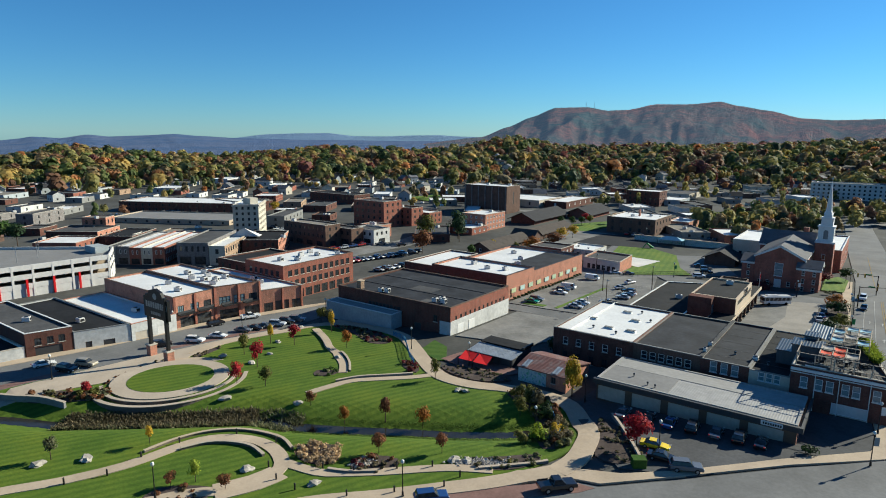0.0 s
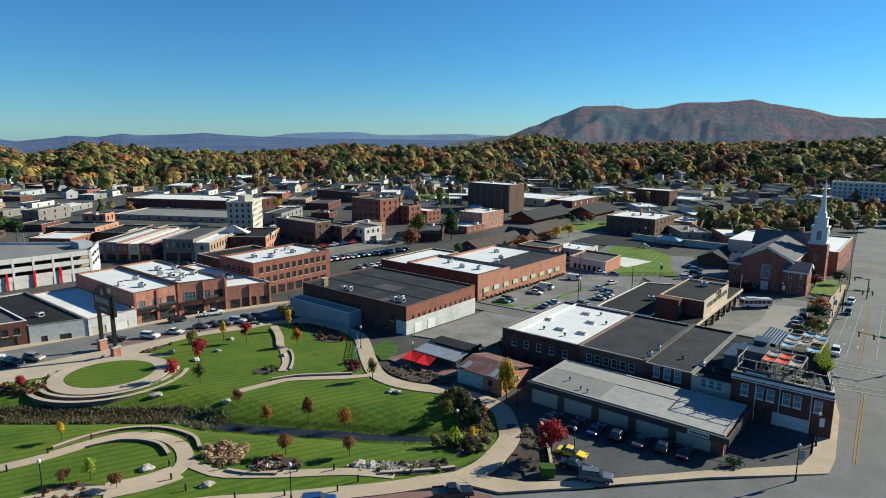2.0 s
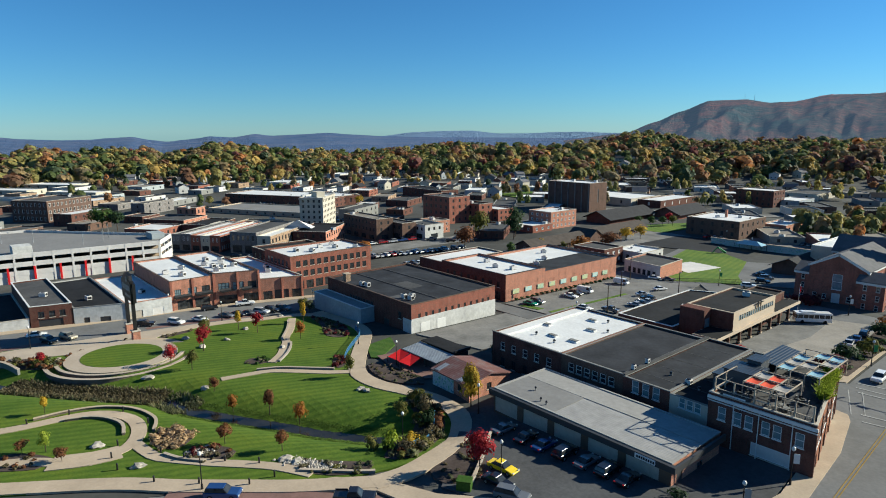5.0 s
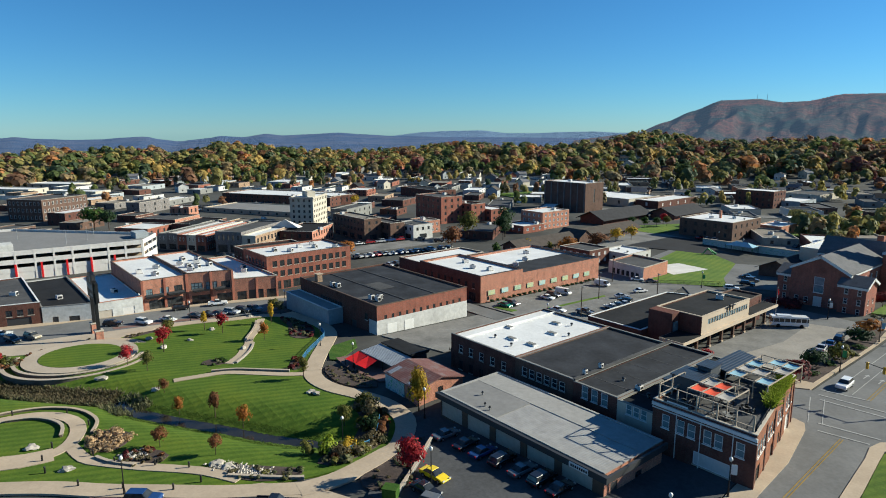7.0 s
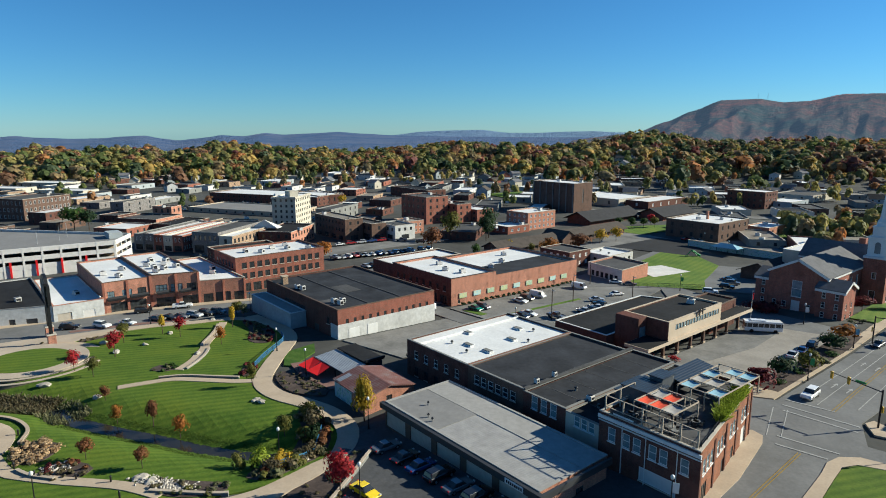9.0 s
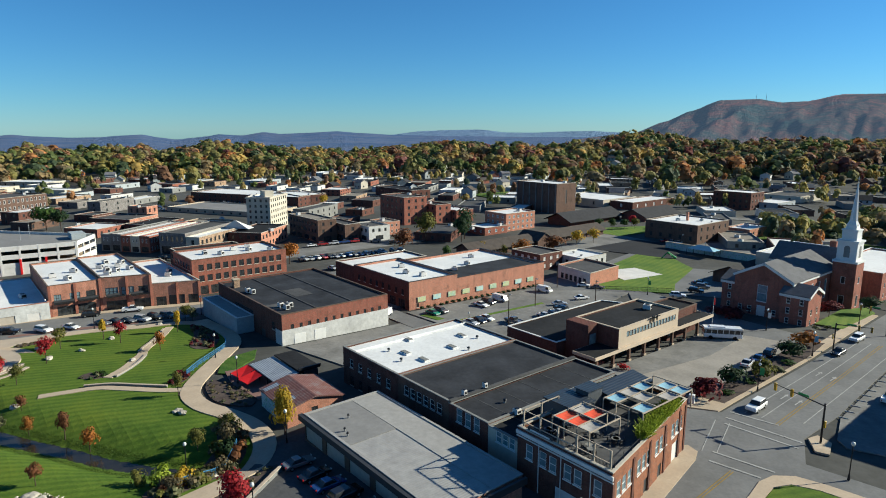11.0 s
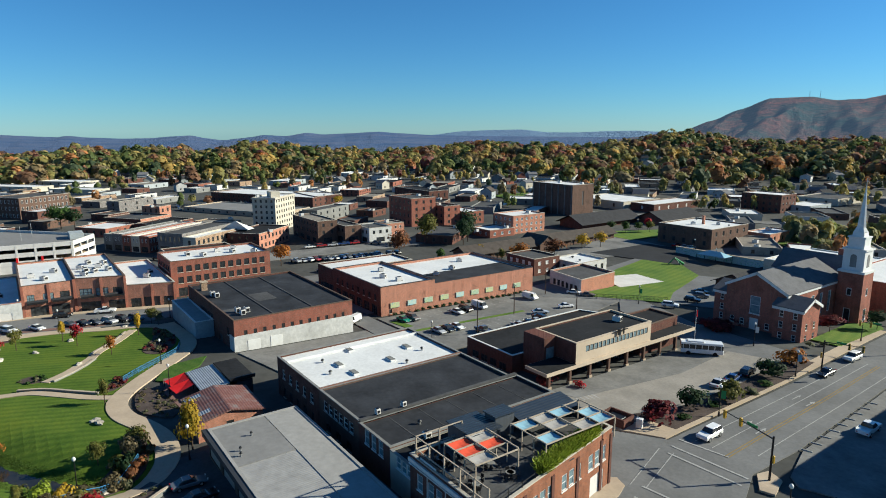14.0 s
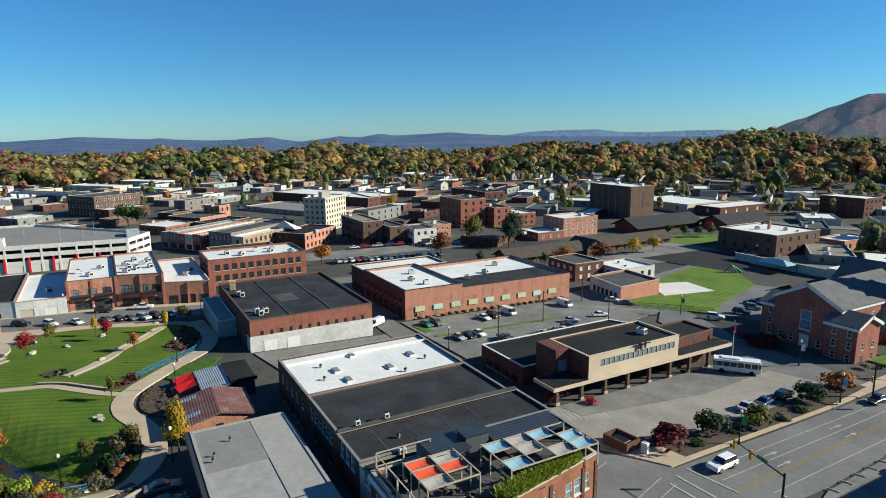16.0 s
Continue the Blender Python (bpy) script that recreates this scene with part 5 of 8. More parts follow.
depot(238, 276, -156, -146, "long brown market hall with a dark shingle roof")
depot(286, 330, -158, -148, "second brown market hall with a dark shingle roof")
gable("market hall porch with a cross gable", -157, -144, 276.2, 285.8, -3.0, 0.0, "x", "brick_brown", "shingle_brown", name="depot", category="market hall")
gable("long dark-roofed railway station", -192, -176, 338, 384, -3.2, 0.4, "y", "brick_dark", "shingle_dark", over=2.0, name="railway_station", category="station")
gable("long brick railway station wing", -176, -160, 386, 420, -3.2, 0.2, "y", "brick_red", "shingle_dark", over=2.0, name="railway_station", category="station")
TAKEN += [(-196, -158, 334, 424)]

# lawn with play things, shelter and wall
structure(drape("lawn", [(-84.2, 238.5), (-79.5, 235.5), (-60, 248), (-68, 262), (-78, 292), (-92, 303), (-108, 299), (-104, 278), (-98, 264), (-85.4, 255)], 0.13, "lawn_far", 4), "green lawn with a paved corner and play things", "lawn")
structure(drape("pad", [(-83, 254), (-79.8, 273.5), (-93.8, 276.5), (-98, 262)], 0.18, "concrete_white", 4), "pale concrete square on the lawn", "paved square")
road([(-60, 248), (-68, 262), (-78, 292), (-62, 298), (-44, 252)], "dark asphalt lot beside the church", 0.07, "asphalt", "car_park")
road([(-108, 299), (-92, 303), (-106, 332), (-128, 330), (-130, 292)], "freshly laid black car park", 0.07, "asphalt_new", "car_park")
road([(-103, 330), (-60, 320), (-40, 340), (-60, 372), (-92, 372), (-102, 345)], "asphalt lot behind the brick hall", 0.05, "asphalt", "car_park")
sh = gable("open picnic shelter with a dark roof and brick ends", -62, -50, 276, 296, -2.6, 0.2, "y", "brick_brown", "shingle_dark", over=1.2, open_={}, name="picnic_shelter", category="shelter")
pw = thing("painted_wall", "long retaining wall painted with a mural", "wall", kind="structure")
part("wall", boxes((-108, -62, 321.8, 322.3, -8, -3.6)), "graffiti", pw)
part("coping", boxes((-108.2, -61.8, 321.6, 322.5, -3.6, -3.4)), "concrete", pw)
sl = thing("play_slide", "green play slide with a frame on the lawn", "slide", (-95, 302, ter(-95, 302)), 40)
bm = bmesh.new()
for a in (-2.4, 2.4):
    tube(bm, (a, -0.6, 0), (0, -0.3, 2.8), 0.12), tube(bm, (a, 0.6, 0), (0, 0.3, 2.8), 0.12)
part("frame", bm, "play_green", sl)
part("chute", (lambda bm: (tube(bm, (0, 0, 2.6), (3.5, 0.4, 0.3), 0.45, 0.45, 8), bm)[1])(bmesh.new()), "play_green", sl)
ca = thing("shade_canopy", "bright blue peaked shade canopy on posts", "canopy", (-88, 318, ter(-88, 318)))
bm = bmesh.new()
v = [bm.verts.new(p) for p in ((-6, -3, 2.8), (6, -3, 2.8), (6, 3, 2.8), (-6, 3, 2.8), (-2.5, 0, 4.4), (2.5, 0, 4.4))]
for q in ((0, 1, 5, 4), (1, 2, 5), (2, 3, 4, 5), (3, 0, 4)):
    bm.faces.new([v[i] for i in q])
part("canopy_sheet", bm, "blue_canvas", ca)
for a in (-5.9, 5.9):
    for b in (-2.9, 2.9):
        part("post", boxes((a - 0.08, a + 0.08, b - 0.08, b + 0.08, 0, 2.85)), "dark_metal", ca)

structure(drape("verge", [(-168, 332), (-140, 332), (-134, 376), (-146, 380), (-160, 350)], 0.12, "lawn_far", 4), "green verge with young trees beside the railway station", "verge")
structure(drape("verge", [(-96, 376), (-60, 376), (-40, 400), (-96, 404)], 0.12, "lawn_far", 4), "green verge below the trees", "verge")
structure(drape("verge", [(-340, 410), (-290, 400), (-280, 440), (-335, 450)], 0.4, "lawn_far", 6), "green open field among houses", "verge")
road([(-140, 240), (-130, 240), (-120, 292), (-112, 330), (-136, 334), (-160, 334), (-140, 300)], "pale asphalt street beside the market hall", 0.04, "asphalt_old")
road([(-214, 160), (-196, 165), (-190, 240), (-210, 330), (-222, 330), (-204, 240)], "pale asphalt square and street in the town", 0.04, "asphalt_old")
road([(-232, 380), (-120, 440), (10, 470), (10, 482), (-122, 452), (-238, 392)], "pale asphalt road across the town", 0.05, "asphalt_old")

# more of the town, street by street
rng = random.Random(5)
WALLS = ["brick_red", "brick_dark", "brick_brown", "brick_buff", "white_wall", "white_wall", "grey_wall", "cream_wall", "pale_blue_wall"]
WORD = {"brick_red": "red brick", "brick_dark": "dark brick", "brick_brown": "brown brick", "brick_orange": "orange brick", "brick_buff": "buff brick", "brick_grey": "grey stone", "white_wall": "white rendered", "grey_wall": "grey rendered", "cream_wall": "cream rendered", "pale_blue_wall": "pale blue metal"}
ROOFS = ["roof_white", "roof_white", "roof_grey", "roof_grey", "roof_tan", "roof_black"]
RW = {"roof_white": "white", "roof_grey": "grey", "roof_black": "black", "roof_tan": "tan"}


def free(x0, x1, y0, y1):
    return all(x1 < a or x0 > b or y1 < c or y0 > d for a, b, c, d in TAKEN)


TAKEN += [(-215, -128, 160, 240), (-205, -90, 20, 165), (-270, -205, 48, 112), (-150, 70, -50, 260), (-30, 15, 250, 640), (-128, -70, 300, 325)]
count = 0
for k in range(3200):
    a, r = radians(rng.uniform(-2, 100)), rng.uniform(225, 640)
    x, y = -60 - math.sin(a) * r, 60 + math.cos(a) * r
    w, d = rng.uniform(10, 24), rng.uniform(14, 34)
    if r > 420 and rng.random() < 0.5 or count > 150:
        continue
    e = (w + d) * 0.5
    if not free(x - e, x + e * 0.2, y - e * 0.4, y + e * 0.8):
        continue
    core = x < -210 and r < 430
    wl_, rf = rng.choice(["brick_dark", "brick_brown", "brick_brown", "grey_wall", "brick_grey", "brick_buff", "brick_dark"] if core else WALLS), rng.choice(ROOFS)
    fl = rng.choice((1, 1, 1, 2)) if core else 1
    count += 1
    th_ = turned("%s %s-storey town building with a %s roof" % (WORD[wl_], "two" if fl == 2 else "one", RW[rf]), (x, y), w, d, ter(x, y) + 3.1 * fl + rng.uniform(0.3, 1.2), wl_, rf, fl, "far", 9.0 if r > 330 else 5.5, rng.choice((36, 36, 30, 40)), coping=rng.choice(("stone_trim", "grey_wall", "brown_trim")))
hs = 0
for k in range(5000):
    a, r = radians(rng.uniform(-2, 98)), rng.uniform(400, 860)
    x, y = -60 - math.sin(a) * r, 60 + math.cos(a) * r
    if hs >= 170 or not free(x - 6, x + 6, y - 6, y + 6):
        continue
    hs += 1
    TAKEN.append((x - 9, x + 9, y - 9, y + 9))
    z = ter(x, y)
    wl_, rf = rng.choice(["white_wall", "white_wall", "cream_wall", "pale_blue_wall", "grey_wall", "brick_red"]), rng.choice(["shingle_dark", "shingle_grey", "shingle_brown"])
    e = z + rng.choice((3.2, 5.4))
    al = rng.choice("xy")
    gable("%s house under a %s shingle roof" % (WORD[wl_], rf[8:]), -rng.uniform(4, 6), rng.uniform(4, 6), -rng.uniform(3.5, 5), rng.uniform(3.5, 5), e, e + rng.uniform(2, 3.2), al, wl_, rf, z - 1, 0.4,
          {0: [(2.2, 1.2, 1.1, 1.5, "far"), (6, 1.2, 1.1, 1.5, "far")], 1: [(3.4, 1.2, 1.3, 1.5, "far")]}, at=(x, y), rz=rng.choice((0, 12, -20, 30)))

# ---- trees ----
FOL = {
    "green": [(0, (0.018, 0.04, 0.01)), (0.5, (0.035, 0.07, 0.016)), (1, (0.06, 0.1, 0.022))],
    "pine": [(0, (0.012, 0.028, 0.012)), (0.5, (0.022, 0.045, 0.018)), (1, (0.035, 0.06, 0.022))],
    "olive": [(0, (0.05, 0.055, 0.012)), (0.5, (0.09, 0.095, 0.02)), (1, (0.14, 0.13, 0.03))],
    "gold": [(0, (0.22, 0.15, 0.012)), (0.5, (0.34, 0.23, 0.018)), (1, (0.44, 0.31, 0.03))],
    "orange": [(0, (0.14, 0.055, 0.012)), (0.5, (0.24, 0.09, 0.018)), (1, (0.32, 0.14, 0.025))],
    "rust": [(0, (0.075, 0.035, 0.018)), (0.5, (0.13, 0.055, 0.024)), (1, (0.19, 0.085, 0.035))],
    "umber": [(0, (0.08, 0.05, 0.02)), (0.5, (0.13, 0.085, 0.03)), (1, (0.18, 0.12, 0.04))],
    "red": [(0, (0.14, 0.01, 0.015)), (0.5, (0.28, 0.018, 0.025)), (1, (0.4, 0.03, 0.035))],
    "maroon": [(0, (0.06, 0.012, 0.015)), (0.5, (0.1, 0.018, 0.022)), (1, (0.15, 0.03, 0.03))],
    "lime": [(0, (0.12, 0.17, 0.015)), (0.5, (0.2, 0.26, 0.025)), (1, (0.28, 0.32, 0.04))],
    "straw": [(0, (0.22, 0.15, 0.08)), (0.5, (0.36, 0.26, 0.15)), (1, (0.48, 0.36, 0.22))],
    "brush": [(0, (0.05, 0.045, 0.025)), (0.5, (0.1, 0.085, 0.045)), (1, (0.17, 0.14, 0.08))],
    "bank": [(0, (0.035, 0.06, 0.01)), (0.5, (0.05, 0.085, 0.014)), (1, (0.075, 0.11, 0.02))],
    "sage": [(0, (0.05, 0.055, 0.03)), (0.5, (0.09, 0.1, 0.05)), (1, (0.15, 0.15, 0.08))],
}
for k_, s_ in FOL.items():
    leafy("leaf_" + k_, [(p_, tint(v_, 1.28)) for p_, v_ in s_])


def lumps(g, n, spread, shape):
    """Centres of the clumps that make up a crown one unit high and about one wide."""
    out = []
    for i in range(n):
        for _ in range(50):
            p = np.array([g.uniform(-1, 1), g.uniform(-1, 1), g.uniform(-1, 1)])
            if (p ** 2).sum() < 1:
                break
        if shape == "cone":
            h = (p[2] + 1) / 2
            p[:2] *= (1.05 - h) * 0.95
        out.append((p * np.array([spread, spread, 0.38]) * 0.8, g.uniform(0.16, 0.3)))
    return out


def leaf_cloud(seed, n, size, shape="round", nl=14, spread=0.42):
    """n leaf quads on the skins of the clumps; centred at mid crown, about one unit across."""
    g = np.random.RandomState(seed)
    ls = lumps(g, nl, spread, shape)
    V = np.zeros((n, 4, 3))
    for i in range(n):
        c, r = ls[g.randint(len(ls))]
        d = g.normal(size=3)
        d[2] = abs(d[2]) * 0.9 - 0.25
        d /= np.linalg.norm(d) + 1e-6
        p = c + d * r * g.uniform(0.75, 1.1)
        q = p / np.array([spread, spread, 0.38])
        nn = d * 0.55 + q / (np.linalg.norm(q) + 1e-6) * 0.5 + np.array([0, 0, 0.15]) + g.normal(size=3) * 0.16
        nn /= np.linalg.norm(nn)
        t = np.cross(nn, g.normal(size=3))
        t /= np.linalg.norm(t) + 1e-6
        b = np.cross(nn, t)
        s = size * g.uniform(0.6, 1.3)
        V[i] = [p - t * s - b * s * 0.6, p + t * s * 0.7 - b * s, p + t * s + b * s * 0.7, p - t * s * 0.6 + b * s]
    return V


def cloud_mesh(name, V, material):
    n = len(V)
    me = bpy.data.meshes.new(name)
    me.from_pydata(V.reshape(-1, 3).tolist(), [], np.arange(n * 4).reshape(n, 4).tolist())
    me.materials.append(MATS[material])
    return me


def trunk_mesh(seed, h, r, crown0, spread):
    g = random.Random(seed)
    bm = bmesh.new()
    tube(bm, (0, 0, -0.3), (0.02, 0.01, h * 0.45), r, r * 0.7, 7)
    tube(bm, (0.02, 0.01, h * 0.45), (0, 0, h * 0.86), r * 0.7, r * 0.15, 6)
    for i in range(6):
        a = i * 2.4 + g.uniform(-0.4, 0.4)
        z = h * (crown0 + 0.08 * i)
        e = spread * g.uniform(0.6, 0.9) * (1 - 0.08 * i)
        tube(bm, (0, 0, z), (math.cos(a) * e, math.sin(a) * e, z + h * 0.16), r * 0.35, r * 0.08, 5)
    return bm


TREE = {}


def tree(x, y, h, w, colour, shape="round", crown0=0.25, label=None, n=420, leaf=0.06, name="tree", category="tree", z=None, group="", seed=None):
    """A tapered trunk with limbs under a crown of leaf clumps, h high and w wide."""
    seed = seed if seed is not None else int(abs(x * 3 + y)) % 3
    key = (colour, shape, n, leaf, seed)
    if key not in TREE:
        TREE[key] = cloud_mesh("crown", leaf_cloud(seed + 11, n, leaf, shape), "leaf_" + colour)
    z = ter(x, y) if z is None else z
    t = thing(name, label or "%s-leaved tree on the grass" % colour, category, (x, y, z), (x * 37 + y * 11) % 360, group)
    part("trunk", trunk_mesh(seed, h, max(0.05, h * 0.018), crown0 + 0.05, w * 0.35), "bark", t)
    c = child("crown", TREE[key], t, Matrix.Translation((0, 0, h * (crown0 + (1 - crown0) / 2))) @ Matrix.Diagonal((w, w, h * (1 - crown0) * 1.05, 1)))
    return t


def shrub(x, y, h, w, colour, label=None, n=140, leaf=0.09, name="shrub", z=None, d=None):
    key = ("shrub", colour, n, leaf, int(abs(x * 7 + y)) % 3)
    if key not in TREE:
        TREE[key] = cloud_mesh("leaves", leaf_cloud(key[-1] + 31, n, leaf, "round", 10, 0.45), "leaf_" + colour)
    z = ter(x, y) if z is None else z
    t = new(name, TREE[key])
    t.matrix_basis = pose(x, y, z + h * 0.38, 0, 0, (x * 53 + y * 17) % 360) @ Matrix.Diagonal((w, d or w, h * 1.2, 1))
    return tagged(t, label or "%s-coloured shrub in a planted bed" % colour, "shrub")


# park trees
for x, y, h, w, c in [(-120.9, 86.5, 5.2, 3.6, "olive"), (-110.8, 82.5, 6.2, 3.8, "red"), (-106, 73.7, 4.8, 3.2, "red"), (-99.8, 76.1, 4.4, 3.0, "olive"), (-122.9, 95.9, 5.6, 2.2, "gold"), (-116.9, 98.4, 5.4, 3.0, "red"),
                      (-117.6, 111.8, 5.8, 2.6, "gold"), (-104.2, 104, 4.6, 2.8, "orange"), (-85.6, 75.5, 3.0, 2.4, "rust"), (-76.7, 75.5, 3.6, 2.3, "orange"), (-70.6, 79.9, 5.4, 2.8, "rust"), (-63.8, 82.3, 4.4, 2.9, "orange"),
                      (-61.7, 68.2, 3.6, 2.7, "rust"), (-53.5, 74, 3.6, 2.3, "rust"), (-102.1, 36.7, 4.2, 2.2, "sage"), (-94.4, 48.5, 3.4, 1.7, "gold"), (-77.8, 46.2, 3.6, 2.0, "lime"), (-73.3, 98.8, 4.8, 2.2, "olive"),
                      (-124.4, 52.2, 3.2, 2.6, "red"), (-51, 95, 4.0, 2.8, "olive"), (-72.5, 47.5, 2.6, 2.4, "rust"), (-79.5, 43.3, 2.4, 2.2, "rust"), (-126.6, 116.5, 5.0, 3.4, "olive"), (-124.8, 117.8, 4.2, 3.0, "sage")]:
    tree(x, y, h, w, c, "cone" if h > 5 and w < 3 else "round", 0.22, "young %s park tree with a slim trunk" % c, 900, 0.036, "park_tree", group="park trees")
tree(-46.4, 107.4, 8.0, 4.8, "gold", "cone", 0.1, "tall narrow bright yellow tree beside the path", 1600, 0.03, "yellow_tree")
tree(-28.6, 92.4, 6.2, 4.4, "red", "round", 0.12, "bright red maple in a mulched bed", 1600, 0.03, "red_maple")
# street and town trees
for x, y, h, w, c in [(-172.3, 221.7, 11, 10, "rust"), (-189.9, 247.6, 14, 11, "olive"), (-183.3, 266.7, 15, 11, "pine"), (-178, 260, 12, 8, "pine"), (-184.1, 174.5, 9, 9, "orange"), (-148.1, 226, 7, 4, "green"), (-150.6, 248, 6, 4, "gold"), (-138.7, 249.5, 5.5, 3.5, "olive"),
                      (-133, 254, 8, 9, "orange"), (-129.3, 270, 8.5, 9.5, "rust"), (-138, 296, 7, 7, "gold"), (-136, 306, 7, 6, "gold"), (-160, 342, 6, 5, "green"), (-155.2, 347.5, 6, 5, "green"), (-151.6, 353.2, 6, 5, "green"), (-148.4, 358.5, 6.5, 5, "olive"), (-154, 364, 7, 5, "red"), (-138, 372, 7, 6, "orange"),
                      (-343.3, 112, 14, 14, "green"), (-338, 118, 12, 10, "pine"), (-10.3, 262, 5, 6, "pine"), (-16.2, 250, 4.5, 6, "maroon"), (-343.5, 277, 8, 8, "gold")]:
    tree(x, y, h, w, c, "round", 0.2, "%s-leaved town tree, broad crowned" % c, 900, 0.036, "street_tree", group="street trees")
for x, y, h, w, c in [(-9.4, 172.9, 4.6, 6.4, "maroon"), (-9.0, 181.4, 4.6, 5.6, "pine"), (-7.6, 189.9, 4.6, 5.2, "olive"), (-8.8, 193, 3.4, 3.6, "olive"), (-9, 208.3, 4.4, 6, "pine"), (-11, 219.5, 3.8, 6.5, "orange"), (-33.1, 231.5, 4.2, 8, "maroon"), (-36.5, 229, 3.6, 5, "maroon"), (-33.2, 169.5, 3.4, 4.4, "maroon"), (-28, 173.5, 1.5, 2.6, "red"),
                      (-7.4, 176.5, 1.2, 2.4, "green"), (-7.6, 185.5, 1.2, 2.6, "green"), (-7.2, 197, 1.3, 3, "sage"), (-7.4, 203, 1.3, 3, "green"), (-60.5, 128.5, 4.6, 3.4, "pine"), (-6.0, 106.5, 1.7, 2.6, "pine"), (-14, 234.5, 1.2, 2.4, "sage"), (-12.5, 238, 1.2, 2.2, "sage")]:
    shrub(x, y, h, w, c, None, 700 if w > 4 else 220, 0.04 if w > 4 else 0.07)
structure(drape("bed", [(-5.9, 172), (-6.6, 210), (-8, 224), (-13, 222), (-10.8, 200), (-11, 178), (-14, 171)], 0.16, "mulch", 3), "mulched shrub bed along the street", "bed")

# planted beds in the park
def bed(poly, label, material="mulch", off=0.1):
    return structure(drape("bed", [tuple(p) for p in fair(poly, 1.5, True)], off, material, 1.5, 0.25), label, "bed")


BEDS = [([(-57, 101.5), (-51, 102), (-45.5, 100.5), (-42.5, 96), (-39.6, 92), (-38.6, 87), (-41, 84.5), (-44, 88), (-46.5, 93), (-50, 97.5), (-55.5, 99.5)], 60, ["brush", "olive", "brush", "rust", "sage", "olive"], 1.0, 2.0),
        ([(-46, 73.2), (-41.8, 75.8), (-39.5, 80), (-41, 82), (-45, 78.5), (-49.5, 74)], 26, ["brush", "sage", "olive"], 0.5, 0.9),
        ([(-60.5, 61.8), (-56.5, 65.2), (-58, 68.5), (-62, 67), (-63, 63.5)], 20, ["maroon", "brush", "rust"], 0.6, 1.1),
        ([(-73.5, 61.5), (-70.5, 59.5), (-66.5, 60.2), (-65.5, 63), (-69, 66), (-73, 64.5)], 34, ["straw"], 0.9, 1.4),
        ([(-37, 97.5), (-35, 92), (-33.2, 87), (-29.5, 86.5), (-27, 90.5), (-31, 96), (-38.5, 102.5)], 34, ["brush", "sage", "brush"], 0.5, 0.8),
        ([(-63, 104.5), (-67, 103), (-74, 104), (-77, 106.5), (-72, 109), (-64, 109.5), (-60, 107.5)], 44, ["sage", "brush", "brush"], 0.4, 0.7),
        ([(-129.5, 58), (-131.5, 66), (-133, 72), (-131.5, 72), (-129.2, 65), (-127.5, 58.5)], 26, ["brush", "rust"], 0.4, 0.7),
        ([(-134.5, 48), (-128, 53), (-124, 57), (-121, 53.5), (-127, 48), (-133, 44.5)], 44, ["brush", "sage", "rust", "olive"], 0.8, 1.5),
        ([(-130, 79), (-131.3, 86), (-129.8, 86), (-128, 79)], 14, ["brush"], 0.4, 0.7),
        ([(-121, 116), (-112, 118.8), (-104, 117.5), (-98, 113), (-102, 110), (-112, 114)], 52, ["brush", "maroon", "sage"], 0.6, 1.2),
        ([(-79, 99.5), (-84, 101), (-86, 104.5), (-81, 103)], 16, ["rust", "maroon"], 0.7, 1.1),
        ([(-96, 86), (-93, 88.5), (-94, 91), (-98, 88.5)], 12, ["sage", "green"], 0.6, 1.0),
        ([(-80.5, 42), (-75, 46.5), (-72.5, 44), (-78, 37.5)], 14, ["brush", "rust"], 0.5, 0.9)]
pr = random.Random(9)
low = {}
for poly, n, cols, h0, h1 in BEDS:
    bed(poly, "dark mulched planting bed with low shrubs")
    pp = [tuple(p) for p in fair(poly, 1.5, True)]
    xs, ys = [p[0] for p in pp], [p[1] for p in pp]
    done = 0
    for _ in range(3000):
        x, y = pr.uniform(min(xs), max(xs)), pr.uniform(min(ys), max(ys))
        if inside(pp, x, y):
            h = pr.uniform(h0, h1)
            c = pr.choice(cols)
            if c != "straw" and done % 2:
                low.setdefault(c, []).append(leaf_cloud(done % 5, 60, 0.12, "round", 7, 0.45) * np.array([h * 1.4, h * 1.4, h * 1.2]) + np.array([x, y, ter(x, y) + h * 0.38]))
            elif c == "straw":
                shrub(x, y, h, h * 1.5, c, "tuft of pale dry ornamental grass", 120, 0.08, "grass_tuft")
            else:
                shrub(x, y, h, h * pr.uniform(1.1, 1.7), c, None, 90, 0.1)
            done += 1
            if done >= n:
                break
for x, y, h, w, c in [(-52, 100.5, 3.8, 3.4, "olive"), (-49.5, 99.5, 4.2, 3.2, "brush"), (-47.5, 98, 3.6, 3.2, "pine"), (-54.5, 101, 3.0, 2.8, "olive"), (-44, 96, 3.4, 3.0, "brush"), (-43, 87.5, 3.8, 3.4, "lime"), (-41.5, 90, 3.2, 2.8, "gold"), (-45.5, 85, 2.8, 2.8, "olive"), (-40.2, 88, 2.4, 2.6, "brush")]:
    shrub(x, y, h, w, c, "tall %s shrub above the creek" % c, 600, 0.04)

